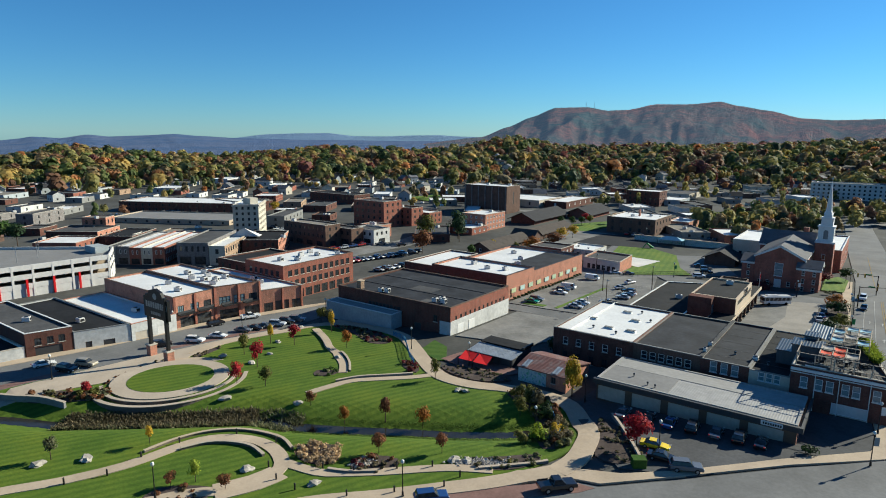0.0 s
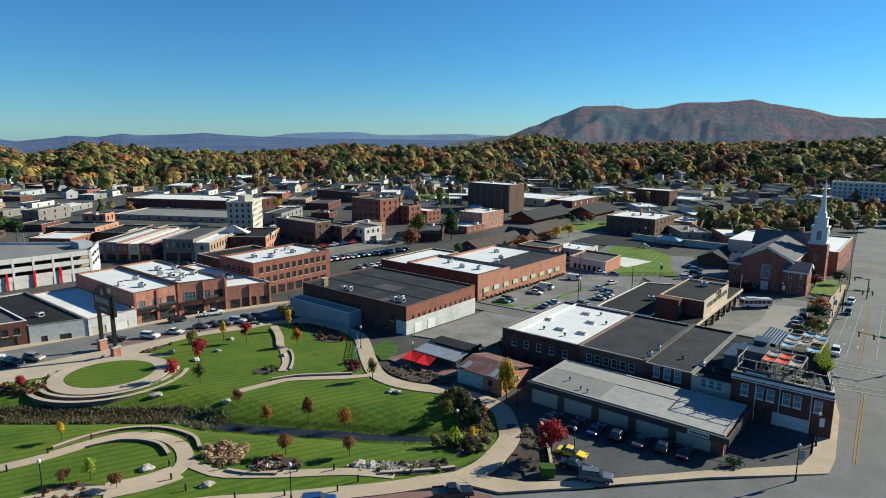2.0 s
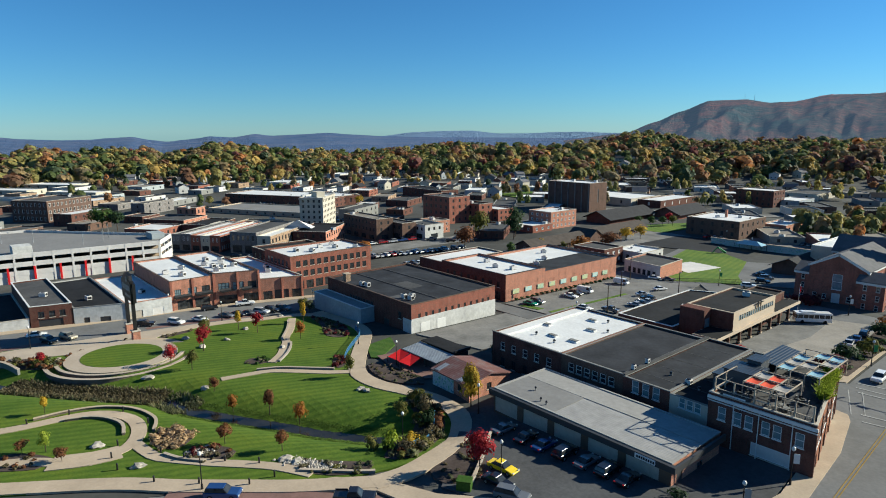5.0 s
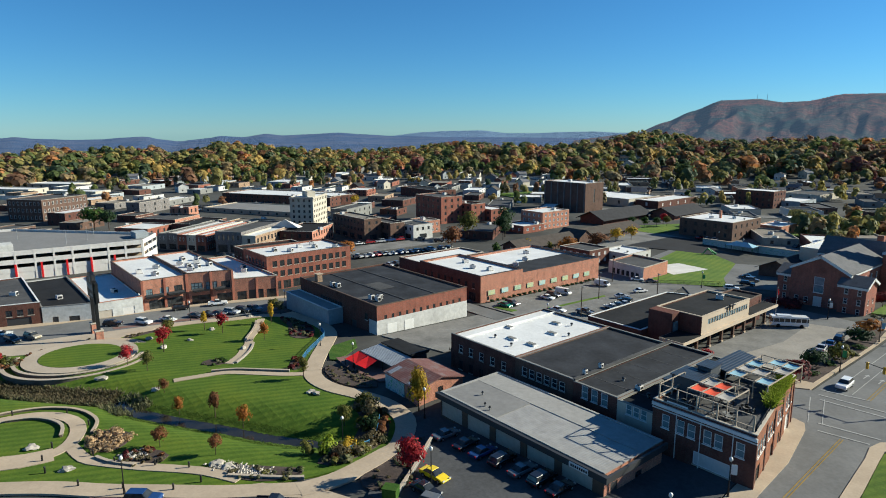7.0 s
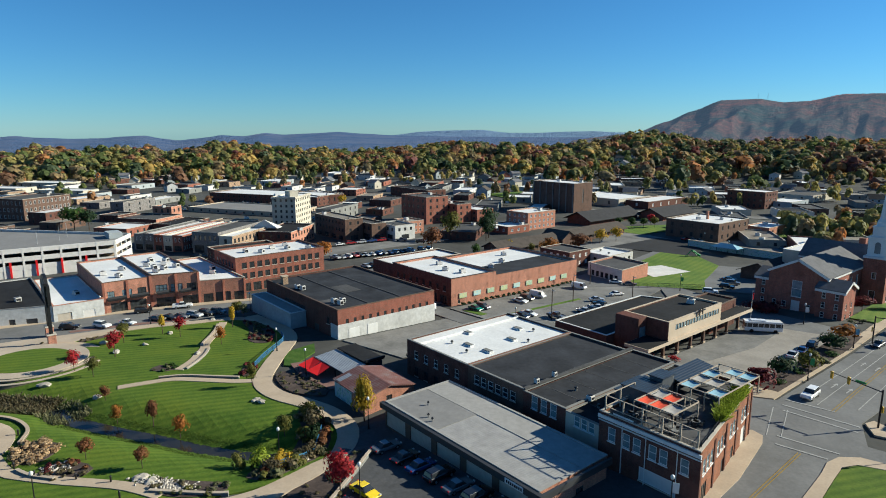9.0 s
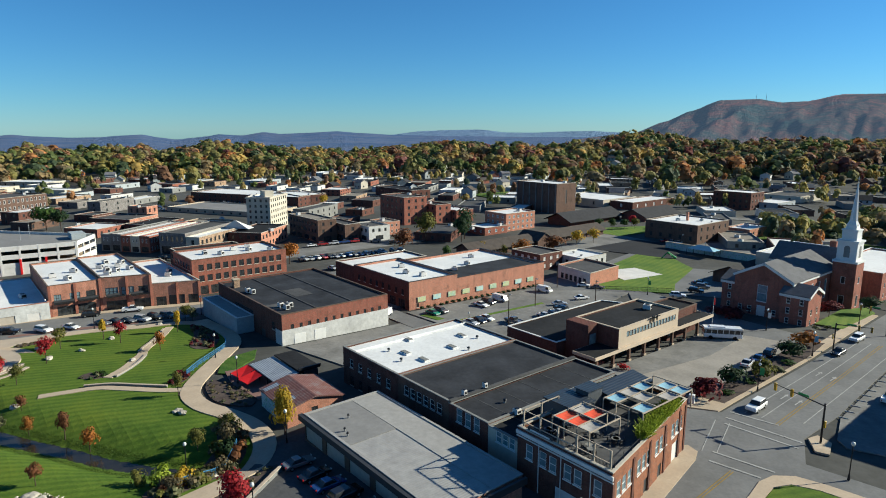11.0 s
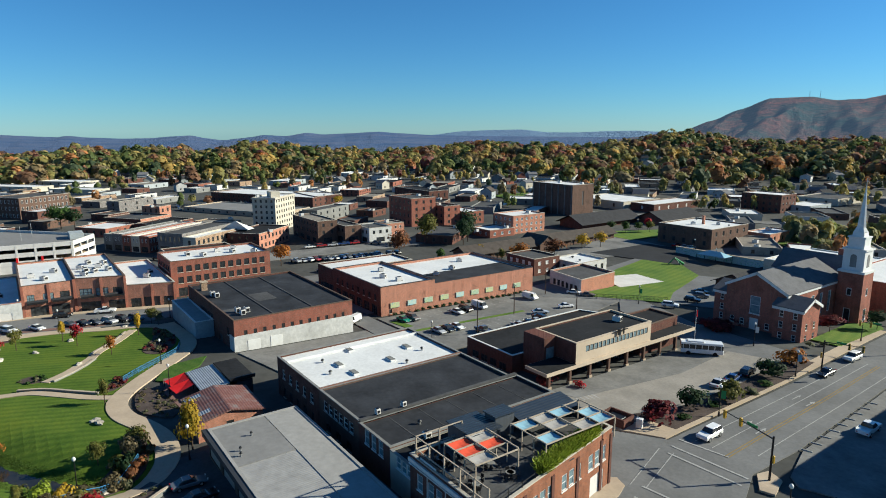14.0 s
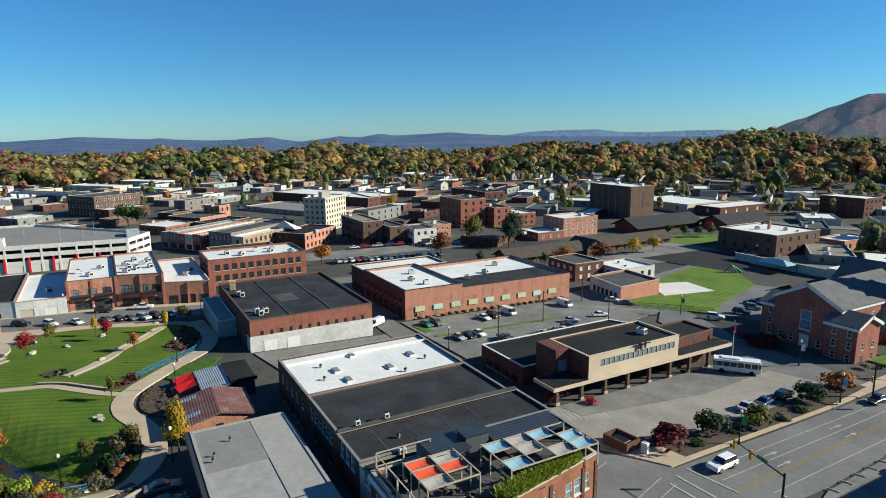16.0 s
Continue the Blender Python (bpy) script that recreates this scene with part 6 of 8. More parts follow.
# creek banks: reeds and rough grass, past counting
def stuff(name, V, material, label, category):
    n = len(V)
    me = bpy.data.meshes.new(name)
    me.vertices.add(n * 4), me.loops.add(n * 4), me.polygons.add(n)
    me.vertices.foreach_set("co", V.astype(np.float32).ravel())
    me.loops.foreach_set("vertex_index", np.arange(n * 4, dtype=np.int32))
    me.polygons.foreach_set("loop_start", np.arange(0, n * 4, 4, dtype=np.int32))
    me.update(calc_edges=True)
    me.materials.append(MATS[material])
    return tagged(new(name, me), label, category, kind="stuff")


def blades(spots, h, w, seed, lean=0.5):
    g = np.random.RandomState(seed)
    V = np.zeros((len(spots), 4, 3))
    for i, (x, y) in enumerate(spots):
        z = ter(x, y)
        a = g.uniform(0, 6.28)
        d, e = np.array([math.cos(a), math.sin(a), 0]), np.array([g.normal() * lean, g.normal() * lean, 1]) * h * g.uniform(0.5, 1.2)
        p = np.array([x, y, z - 0.05])
        ww = w * g.uniform(0.6, 1.4)
        V[i] = [p - d * ww, p + d * ww, p + d * ww * 0.5 + e, p - d * ww * 0.5 + e]
    return V


def along_creek(n, i0, i1, lo, hi, seed):
    g = random.Random(seed)
    ln = fair(CREEK[i0:i1], 0.5)
    out = []
    for _ in range(n):
        k = g.randrange(1, len(ln) - 1)
        d = (ln[k + 1] - ln[k - 1]).normalized()
        s = g.choice((-1, 1)) * g.uniform(lo, hi)
        out.append((ln[k].x - d.y * s + g.uniform(-0.4, 0.4), ln[k].y + d.x * s + g.uniform(-0.4, 0.4)))
    return out


for c_, l_ in low.items():
    stuff("ground_cover", np.concatenate(l_), "leaf_" + c_, "low %s ground cover in the planted beds" % c_, "ground cover")
stuff("reeds", blades(along_creek(6500, 3, 6, 0.0, 3.0, 1), 0.9, 0.14, 1), "leaf_brush", "dense dry reeds along the creek", "reeds")
stuff("reeds", blades(along_creek(4500, 3, 7, 0.5, 3.4, 2), 0.7, 0.14, 2), "leaf_sage", "green reeds along the creek", "reeds")
stuff("bank_grass", blades(along_creek(14000, 6, 12, 1.5, 3.2, 3), 0.25, 0.025, 3, 0.8), "leaf_bank", "rough green grass on the creek banks", "grass")

# far woods, colour by colour
MIXES = [("green", 0.2), ("pine", 0.09), ("olive", 0.29), ("gold", 0.12), ("orange", 0.07), ("rust", 0.13), ("maroon", 0.03), ("umber", 0.2)]
TMP = {s: leaf_cloud(s + 70, 112, 0.088, "round", 3, 0.3) * np.array([1.2, 1.2, 1.05]) for s in range(10)}
WOOD = {"green": (0.07, 0.09, 0.03), "pine": (0.042, 0.06, 0.032), "olive": (0.13, 0.125, 0.045), "gold": (0.2, 0.155, 0.052), "orange": (0.22, 0.11, 0.045), "rust": (0.155, 0.085, 0.05), "maroon": (0.11, 0.045, 0.04), "umber": (0.15, 0.12, 0.065)}
fr = np.random.RandomState(4)
acc = {k: [] for k, _ in MIXES}


def far_tree(x, y, h, w, c):
    V = TMP[fr.randint(10)].copy()
    a = fr.uniform(0, 6.28)
    R = np.array([[math.cos(a), -math.sin(a), 0], [math.sin(a), math.cos(a), 0], [0, 0, 1]])
    V = V @ R.T * np.array([w, w, h * 1.15]) + np.array([x, y, ter(x, y) + h * 0.5])
    acc[c].append(V)


names, probs = [m[0] for m in MIXES], np.array([m[1] for m in MIXES])
probs /= probs.sum()
placed = 0
for _ in range(40000):
    a, r = radians(fr.uniform(-9, 104)), math.sqrt(fr.uniform(470 ** 2, 1330 ** 2))
    x, y = -60 - math.sin(a) * r, 60 + math.cos(a) * r
    wood = noise.noise((x * 0.008, y * 0.008, 4.0)) + (r - 640) / 170
    if wood < fr.uniform(-0.5, 0.6) or not free(x, x, y, y):
        continue
    if fr.uniform() < (r - 800) / 900:
        continue
    k = noise.noise((x * 0.012, y * 0.012, 9.0))
    p = probs.copy()
    p[:2] *= math.exp(2.2 * k)
    p[3:8] *= math.exp(-1.6 * k)
    c = names[fr.choice(len(names), p=p / p.sum())]
    h = fr.uniform(8, 18) * (1.15 if noise.noise((x * 0.02, y * 0.02, 2.0)) > 0 else 0.85)
    far_tree(x, y, h, h * fr.uniform(0.95, 1.35), c)
    placed += 1
    if placed >= 6200:
        break
# belts among the houses
for _ in range(3200):
    a, r = radians(fr.uniform(-6, 100)), fr.uniform(370, 760)
    x, y = -60 - math.sin(a) * r, 60 + math.cos(a) * r
    if noise.noise((x * 0.013, y * 0.013, 7.0)) > 0.25 - (r - 370) / 500 and free(x - 3, x + 3, y - 3, y + 3):
        far_tree(x, y, fr.uniform(6, 12), fr.uniform(5, 9), names[fr.choice(len(names), p=probs)])
for cx, cy, n, sp in [(-73, 385, 10, 10), (-62, 425, 26, 16), (-52, 470, 24, 18), (-12, 520, 14, 14), (-5, 480, 10, 12), (-90, 400, 8, 10), (-60, 350, 6, 6), (-38, 420, 14, 12), (18, 520, 16, 14)]:
    for _ in range(n):
        far_tree(cx + fr.normal() * sp * 0.7, cy + fr.normal() * sp, fr.uniform(7, 13), fr.uniform(7, 11), names[fr.choice(len(names), p=probs)])
for c in names:
    if acc[c]:
        leafy("wood_" + c, [(0, tint(WOOD[c], 1.4)), (1, tint(WOOD[c], 1.95))], 0.7, 0.05)
        stuff("woods", np.concatenate(acc[c]), "wood_" + c, "far autumn woods in %s leaf on the hills" % c, "woods")

# ---- vehicles ----
for nm_, c_ in (("white", (0.75, 0.75, 0.74)), ("black", (0.012, 0.012, 0.014)), ("silver", (0.42, 0.43, 0.45)), ("grey", (0.12, 0.125, 0.135)), ("blue", (0.02, 0.05, 0.16)), ("red", (0.28, 0.015, 0.018)), ("yellow", (0.75, 0.55, 0.01)), ("green", (0.02, 0.22, 0.12)), ("tan", (0.32, 0.28, 0.2))):
    m_, n_, l_, b_ = shader("paint_" + nm_, 0.25, 0.0)
    l_.new(ramp(n_, l_, tex(n_, l_, 1.5, 3), [(0.3, tint(c_, 0.88)), (0.7, c_)]), b_.inputs["Base Color"])
    b_.inputs["Coat Weight"].default_value = 0.6
surface("lamp_red", (0.4, 0.01, 0.01), 0.3)
surface("lamp_clear", (0.7, 0.7, 0.68), 0.2)
CARS = {}
PROF = {  # side outline of the body and of the cabin, length, width, wheel radius
    "sedan": ([(-2.3, 0.35), (2.3, 0.35), (2.35, 0.62), (1.1, 0.86), (-1.75, 0.92), (-2.32, 0.85)], [(-1.65, 0.9), (0.95, 0.85), (0.25, 1.38), (-0.95, 1.42)], 1.8, 0.33),
    "suv": ([(-2.35, 0.4), (2.35, 0.4), (2.4, 0.75), (2.25, 1.0), (1.15, 1.1), (-2.3, 1.12), (-2.42, 0.9)], [(-2.25, 1.1), (1.0, 1.08), (0.4, 1.68), (-2.0, 1.72)], 1.92, 0.38),
    "pickup": ([(-2.8, 0.5), (2.75, 0.5), (2.8, 0.85), (2.65, 1.1), (1.2, 1.18), (-2.8, 1.15)], [(-0.95, 1.14), (1.1, 1.16), (0.5, 1.8), (-0.75, 1.82)], 1.98, 0.42),
    "van": ([(-2.7, 0.4), (2.6, 0.4), (2.65, 0.8), (2.3, 1.1), (-2.7, 1.15)], [(-2.68, 1.12), (2.2, 1.08), (1.6, 2.0), (-2.62, 2.05)], 2.0, 0.36),
}


def extrude_profile(bm, pts, w0, w1=None):
    """A side outline made solid; the top narrows to w1."""
    w1 = w0 if w1 is None else w1
    zlo, zhi = min(p[1] for p in pts), max(p[1] for p in pts)
    wd = lambda z: (w0 + (w1 - w0) * (z - zlo) / (zhi - zlo)) / 2
    a = [bm.verts.new((x, -wd(z), z)) for x, z in pts]
    b = [bm.verts.new((x, wd(z), z)) for x, z in pts]
    bm.faces.new(a), bm.faces.new(b[::-1])
    n = len(pts)
    for i in range(n):
        bm.faces.new((a[i], b[i], b[(i + 1) % n], a[(i + 1) % n]))
    bmesh.ops.recalc_face_normals(bm, faces=bm.faces)
    bmesh.ops.bevel(bm, geom=bm.edges[:], offset=0.07, segments=1, affect="EDGES")


def car(kind, colour, x, y, rz, z=None, off=0.08, label=None, far=False):
    z = ter(x, y) + off if z is None else z
    m = pose(x, y, z, 0, 0, rz)
    key = (kind, colour, far)
    if key in CARS:
        return copy_thing(CARS[key], m)
    body, cab, w, wr = PROF[kind]
    t = thing("car" if kind in ("sedan", "suv") else kind, label or "%s %s parked on the asphalt" % (colour, {"sedan": "saloon car", "suv": "sport utility car", "pickup": "pickup truck", "van": "delivery van"}[kind]), "car" if kind in ("sedan", "suv") else kind)
    bm = bmesh.new()
    extrude_profile(bm, body, w, w * 0.97)
    if kind == "pickup":
        box(bm, -2.7, -1.05, -w / 2 + 0.08, -w / 2 + 0.02, 1.1, 1.32), box(bm, -2.7, -1.05, w / 2 - 0.02, w / 2 - 0.08, 1.1, 1.32)
    b = part("body", bm, "paint_" + colour, t)
    bm = bmesh.new()
    extrude_profile(bm, cab, w * 0.94, w * 0.74)
    part("glasshouse", bm, "glass_dark", t)
    zt_, x0_, x1_ = cab[2][1], cab[3][0] + 0.05, cab[2][0] - 0.05
    part("roof", boxes((x0_, x1_, -w * 0.36, w * 0.36, zt_ - 0.02, zt_ + 0.06), bevel=0.03), "paint_" + colour, t)
    if kind == "van":
        part("side_panel", boxes((-2.6, 0.9, -w * 0.47, w * 0.47, 1.1, 1.5), (-2.6, 0.9, -w * 0.43, w * 0.43, 1.5, 2.0)), "paint_" + colour, t)
    L = body[1][0]
    for sx in (-0.62 * L, 0.62 * L):
        for sy in (-1, 1):
            bm = bmesh.new()
            tube(bm, (sx, sy * (w / 2 - 0.2), wr), (sx, sy * (w / 2 + 0.01), wr), wr, wr, 12)
            wh = part("wheel", bm, "rubber", t)
            if far:
                continue
            bm = bmesh.new()
            tube(bm, (sx, sy * (w / 2 - 0.05), wr), (sx, sy * (w / 2 + 0.02), wr), wr * 0.6, wr * 0.6, 8)
            part("rim", bm, "steel", wh)
    for sy in () if far else (-1, 1):
        part("headlight", boxes((L - 0.06, L + 0.06, sy * w * 0.36 - 0.16, sy * w * 0.36 + 0.16, 0.62, 0.78)), "lamp_clear", t)
        part("tail_light", boxes((-L - 0.1, -L + 0.05, sy * w * 0.38 - 0.12, sy * w * 0.38 + 0.12, 0.72, 0.9)), "lamp_red", t)
    t.matrix_basis = m
    CARS[key] = t
    return t


for k_, c_, x, y, rz in [("sedan", "white", -150.5, 54.9, 82), ("suv", "black", -142.6, 56.4, 20), ("suv", "tan", -142.9, 60.6, 25), ("suv", "white", -139.4, 85.4, 30), ("sedan", "white", -138.4, 91.4, 30), ("sedan", "grey", -137.6, 98.6, 30), ("sedan", "black", -136.6, 101.6, 30), ("sedan", "grey", -135.8, 104.4, 30), ("suv", "silver", -134.6, 107.6, 30), ("suv", "black", -149, 97.9, 78), ("pickup", "white", -147.4, 108.2, 72), ("suv", "black", -142.9, 78.6, 60), ("suv", "black", -134.4, 110.8, 30), ("suv", "grey", -133.8, 114, 30),
                         ("sedan", "white", -87.5, 189.1, 5), ("suv", "black", -88.2, 192.5, 5), ("van", "white", -88.6, 197.9, 5), ("van", "white", -88, 217.5, 5), ("sedan", "silver", -67.6, 194, 178), ("sedan", "black", -67.4, 197, 178), ("sedan", "silver", -67.6, 200, 178), ("suv", "black", -69, 203, 178), ("sedan", "silver", -73.6, 207.8, 60), ("sedan", "white", -74, 218.6, 70), ("sedan", "silver", -75.3, 174, 4), ("sedan", "black", -75.4, 176.8, 4), ("sedan", "white", -75.6, 180, 4), ("pickup", "grey", -68.6, 183.1, 178), ("sedan", "green", -89.5, 172.4, 4), ("suv", "grey", -89.3, 175.2, 4),
                         ("van", "white", -96.2, 160.8, -60), ("suv", "white", -56, 242.9, 30), ("sedan", "grey", -80.4, 235.1, 35), ("sedan", "white", -85.2, 234, 35),
                         ("sedan", "yellow", -26.4, 94.9, 8), ("sedan", "black", -24.2, 91.6, 8), ("suv", "grey", -20.4, 90.4, 25), ("pickup", "black", -33.8, 74.6, 48), ("suv", "blue", -46.6, 62, 48),
                         ("sedan", "black", -30.5, 104.4, 96), ("sedan", "blue", -26.9, 104.6, 92), ("suv", "black", -23.2, 105, 94), ("sedan", "grey", -19.4, 105.2, 90), ("suv", "black", -15.9, 105.4, 92), ("sedan", "black", -12.7, 105.4, 92), ("sedan", "grey", -35, 104.2, 90),
                         ("suv", "white", -1.2, 173.8, -88), ("sedan", "blue", -12.6, 200.4, 100), ("sedan", "silver", -12.8, 195.6, 100), ("suv", "black", -12.6, 205.6, 100), ("suv", "white", -4.0, 232, -92), ("sedan", "black", -3.2, 218, -92), ("pickup", "white", 12.5, 196, 92),
                         ("suv", "grey", -58, 262, 20), ("sedan", "black", -62, 268, 20), ("suv", "black", -56, 254, 20)]:
    car(k_, c_, x, y, rz)
cr = random.Random(3)
mixc = ["black", "grey", "silver", "white", "white", "grey", "blue", "red", "black", "silver"]
for x0, y0, x1, y1, n, rz in [(-186, 180, -176, 224, 17, 10), (-164, 181, -158, 214, 12, 10), (-152, 184, -149, 222, 12, 190), (-138, 206, -134, 228, 7, 10), (-95, 350, -68, 345, 8, 90), (-85, 366, -62, 360, 7, 90), (-60, 336, -48, 358, 7, 0), (-410, 185, -398, 240, 16, 0), (-392, 182, -386, 236, 14, 0), (20, 186, 36, 252, 3, 90), (-205, 226, -190, 232, 3, 60), (-300, 232, -270, 226, 6, 80), (-118, 334, -104, 336, 4, 90), (-352, 226, -338, 252, 9, 60), (-338, 216, -322, 246, 9, 60), (-212, 196, -208, 222, 5, 80), (-226, 136, -214, 146, 4, 36)]:
    for i in range(n):
        if cr.random() < 0.12:
            continue
        f = (i + 0.5) / n
        car(cr.choice(("sedan", "suv", "sedan", "suv", "pickup")), cr.choice(mixc), x0 + (x1 - x0) * f, y0 + (y1 - y0) * f, rz + cr.uniform(-3, 3) + cr.choice((0, 180)), far=True)

bs = thing("bus", "white city bus with dark windows at the station", "bus", (-25.6, 210.2, ter(-25.6, 210.2) + 0.08), 40)
part("body", boxes((-4.4, 4.4, -1.22, 1.22, 0.45, 1.45), (-4.4, 4.3, -1.2, 1.2, 2.35, 2.85), bevel=0.08), "paint_white", bs)
part("window_band", boxes((-4.34, 4.32, -1.18, 1.18, 1.4, 2.4), bevel=0.04), "glass_dark", bs)
for i in range(7):
    part("window_post", boxes((-4.0 + i * 1.3, -3.88 + i * 1.3, -1.21, 1.21, 1.4, 2.4)), "paint_white", bs)
part("roof_unit", boxes((-3.0, 0.5, -0.8, 0.8, 2.85, 3.1), bevel=0.06), "paint_white", bs)
for sx in (-2.8, 2.7):
    for sy in (-1, 1):
        bm = bmesh.new()
        tube(bm, (sx, sy * 1.0, 0.48), (sx, sy * 1.24, 0.48), 0.48, 0.48, 14)
        part("wheel", bm, "rubber", bs)

# ---- street furniture ----
surface("lamp_globe", (0.8, 0.8, 0.76), 0.3)


def lamp(x, y, h=5.6, banner=None):
    t = thing("street_lamp", "black post lamp with a white globe" + (" and a hanging banner" if banner else ""), "street lamp", (x, y, ter(x, y) + 0.1), 30, "street lamps")
    bm = bmesh.new()
    tube(bm, (0, 0, 0), (0, 0, 0.8), 0.19, 0.13, 10), tube(bm, (0, 0, 0.8), (0, 0, h - 0.6), 0.085, 0.06, 8)
    part("pole", bm, "dark_metal", t)
    bm = bmesh.new()
    bmesh.ops.create_icosphere(bm, subdivisions=2, radius=0.26, matrix=Matrix.Translation((0, 0, h - 0.3)) @ Matrix.Diagonal((1, 1, 1.3, 1)))
    part("globe", bm, "lamp_globe", t)
    if banner:
        part("banner", boxes((0.12, 0.85, -0.02, 0.02, h - 2.4, h - 1.0)), banner, t)
    return t


for x, y, bn in [(-139.8, 52.2, None), (-134.4, 96, None), (-50.5, 60.6, None), (-25.4, 93.5, None), (1.8, 107.6, "grey_canvas"), (-78.1, 40.2, None), (-46.2, 91.8, None), (-21.5, 224.6, "white_trim"), (-4.8, 182.4, "play_green"), (-6.4, 212.3, "blue_canvas"), (-64.3, 239.3, "play_green"), (-69, 167.6, None), (-72, 109.6, None), (-90, 111.6, None), (17.5, 159.7, None), (-8.5, 248, None), (-43.2, 106.2, None), (2.4, 121, "white_trim"), (-153.6, 88, None), (-130.5, 122, None), (-104.5, 330, None), (-87.6, 318.5, None), (-128, 160.5, None)]:
    lamp(x, y, 5.6, bn)
for x, y in [(-77.6, 201.5), (-68.4, 181), (-90, 226), (-64, 212)]:
    t = thing("utility_pole", "tall wooden utility pole in the car park", "utility pole", (x, y, ter(x, y)), 20, "utility poles")
    bm = bmesh.new()
    tube(bm, (0, 0, -0.3), (0, 0, 8.6), 0.15, 0.11, 8)
    part("pole", bm, "bark", t)
    part("lamp_head", boxes((-0.1, 0.7, -0.14, 0.14, 8.2, 8.4), bevel=0.03), "steel", t)
for x, y in [(-92.7, 34.6), (-90.1, 39.5), (-91.4, 45.4), (-91, 51.7), (-86.2, 59.3), (-78.3, 61.3), (-72.6, 55.2), (-68.6, 53.4), (-64.3, 53.2), (-65.4, 59.6), (-60.8, 61.6), (-56.1, 66), (-52.1, 69.6), (-47, 69.6), (-47.3, 66), (-52.2, 60.8), (-57, 56.2)]:
    t = thing("bollard", "black path bollard light beside the concrete path", "bollard", (x, y, ter(x, y)), 0, "path bollards")
    bm = bmesh.new()
    tube(bm, (0, 0, -0.1), (0, 0, 0.95), 0.13, 0.13, 10)
    part("post", bm, "dark_metal", t)
    bm = bmesh.new()
    tube(bm, (0, 0, 0.95), (0, 0, 1.08), 0.16, 0.1, 10)
    part("cap", bm, "dark_metal", t)
br_ = random.Random(8)


def boulder(x, y, r):
    t = thing("boulder", "pale limestone boulder on the lawn", "boulder", (x, y, ter(x, y) + r * 0.25), br_.uniform(0, 360), "park boulders")
    bm = bmesh.new()
    bmesh.ops.create_icosphere(bm, subdivisions=2, radius=r)
    for v in bm.verts:
        n1 = noise.noise(v.co * 1.3 / r + Vector((x, y, 0)))
        v.co *= 0.8 + 0.55 * n1
        v.co.z *= 0.6
        v.co.x *= 1.35
    part("stone", bm, "rock", t)


for x, y, r in [(-101.8, 34.6, 1.0), (-97.4, 39.8, 1.1), (-74.5, 52.7, 1.0), (-101.5, 67.7, 1.1), (-88.2, 74.6, 0.9), (-65.9, 96.4, 0.8), (-64.4, 96.9, 0.8), (-63.2, 55.8, 0.9), (-123.5, 82.6, 0.9), (-113.8, 83.2, 0.9), (-122, 97.5, 0.9), (-100.4, 97.2, 0.8), (-50.4, 73, 0.9), (-48.6, 74, 0.8), (-115.8, 90, 0.8), (-127.8, 110.2, 0.8), (-43.6, 95, 1.0), (-45, 96.6, 0.9)]:
    boulder(x, y, r)
rocks = []
for k in range(420):
    u = br_.random()
    x, y = -50.5 + 7.5 * u + br_.gauss(0, 0.6), 72.6 + 5.0 * u + br_.gauss(0, 0.7)
    if k > 300:
        x, y = -63 + 3 * br_.random(), 62.5 + 3.5 * br_.random()
    rocks.append((x, y, br_.uniform(0.12, 0.32)))
bm = bmesh.new()
vs, fs = [], []
for x, y, r in rocks:
    k = len(vs)
    z = ter(x, y) + 0.15
    vs += [(x + r * br_.uniform(0.7, 1.3) * a, y + r * br_.uniform(0.7, 1.3) * b, z + r * c) for a, b, c in ((1, 0, 0), (0, 1, 0.1), (-1, 0, 0), (0, -1, 0.1), (0.2, 0.1, 0.8), (0, 0, -0.8))]
    fs += [(k, k + 1, k + 4), (k + 1, k + 2, k + 4), (k + 2, k + 3, k + 4), (k + 3, k, k + 4), (k + 1, k, k + 5), (k + 2, k + 1, k + 5), (k + 3, k + 2, k + 5), (k, k + 3, k + 5)]
bm.free()
tagged(raw("stones", vs, fs, "rock"), "heaped pale stones beside the path", "stones", kind="stuff")


def low_wall(pts, h, w, label, material="stone_trim", zf=None, name="seat_wall", cap="concrete_pale", step=1.2):
    """A low masonry wall along a smooth line, with a cap stone."""
    zf = zf or ter
    t = thing(name, label, "wall", kind="structure")
    for nm, w2, z0, z1, mt in (("body", w, -0.5, h, material), ("cap_stone", w + 0.16, h, h + 0.1, cap)):
        ln = fair(pts, step)
        vs, fs = [], []
        for i, p in enumerate(ln):
            d = (ln[min(i + 1, len(ln) - 1)] - ln[max(i - 1, 0)]).normalized()
            q = Vector((-d.y, d.x)) * w2 / 2
            z = zf(p.x, p.y)
            vs += [(p.x + q.x, p.y + q.y, z + z0), (p.x - q.x, p.y - q.y, z + z0), (p.x - q.x, p.y - q.y, z + z1), (p.x + q.x, p.y + q.y, z + z1)]
        for i in range(len(ln) - 1):
            a, b = 4 * i, 4 * i + 4
            fs += [(a + k, a + (k + 1) % 4, b + (k + 1) % 4, b + k) for k in range(4)]
        n = 4 * (len(ln) - 1)
        fs += [(3, 2, 1, 0), (n, n + 1, n + 2, n + 3)]
        raw(nm, vs, fs, mt, t)
    return t


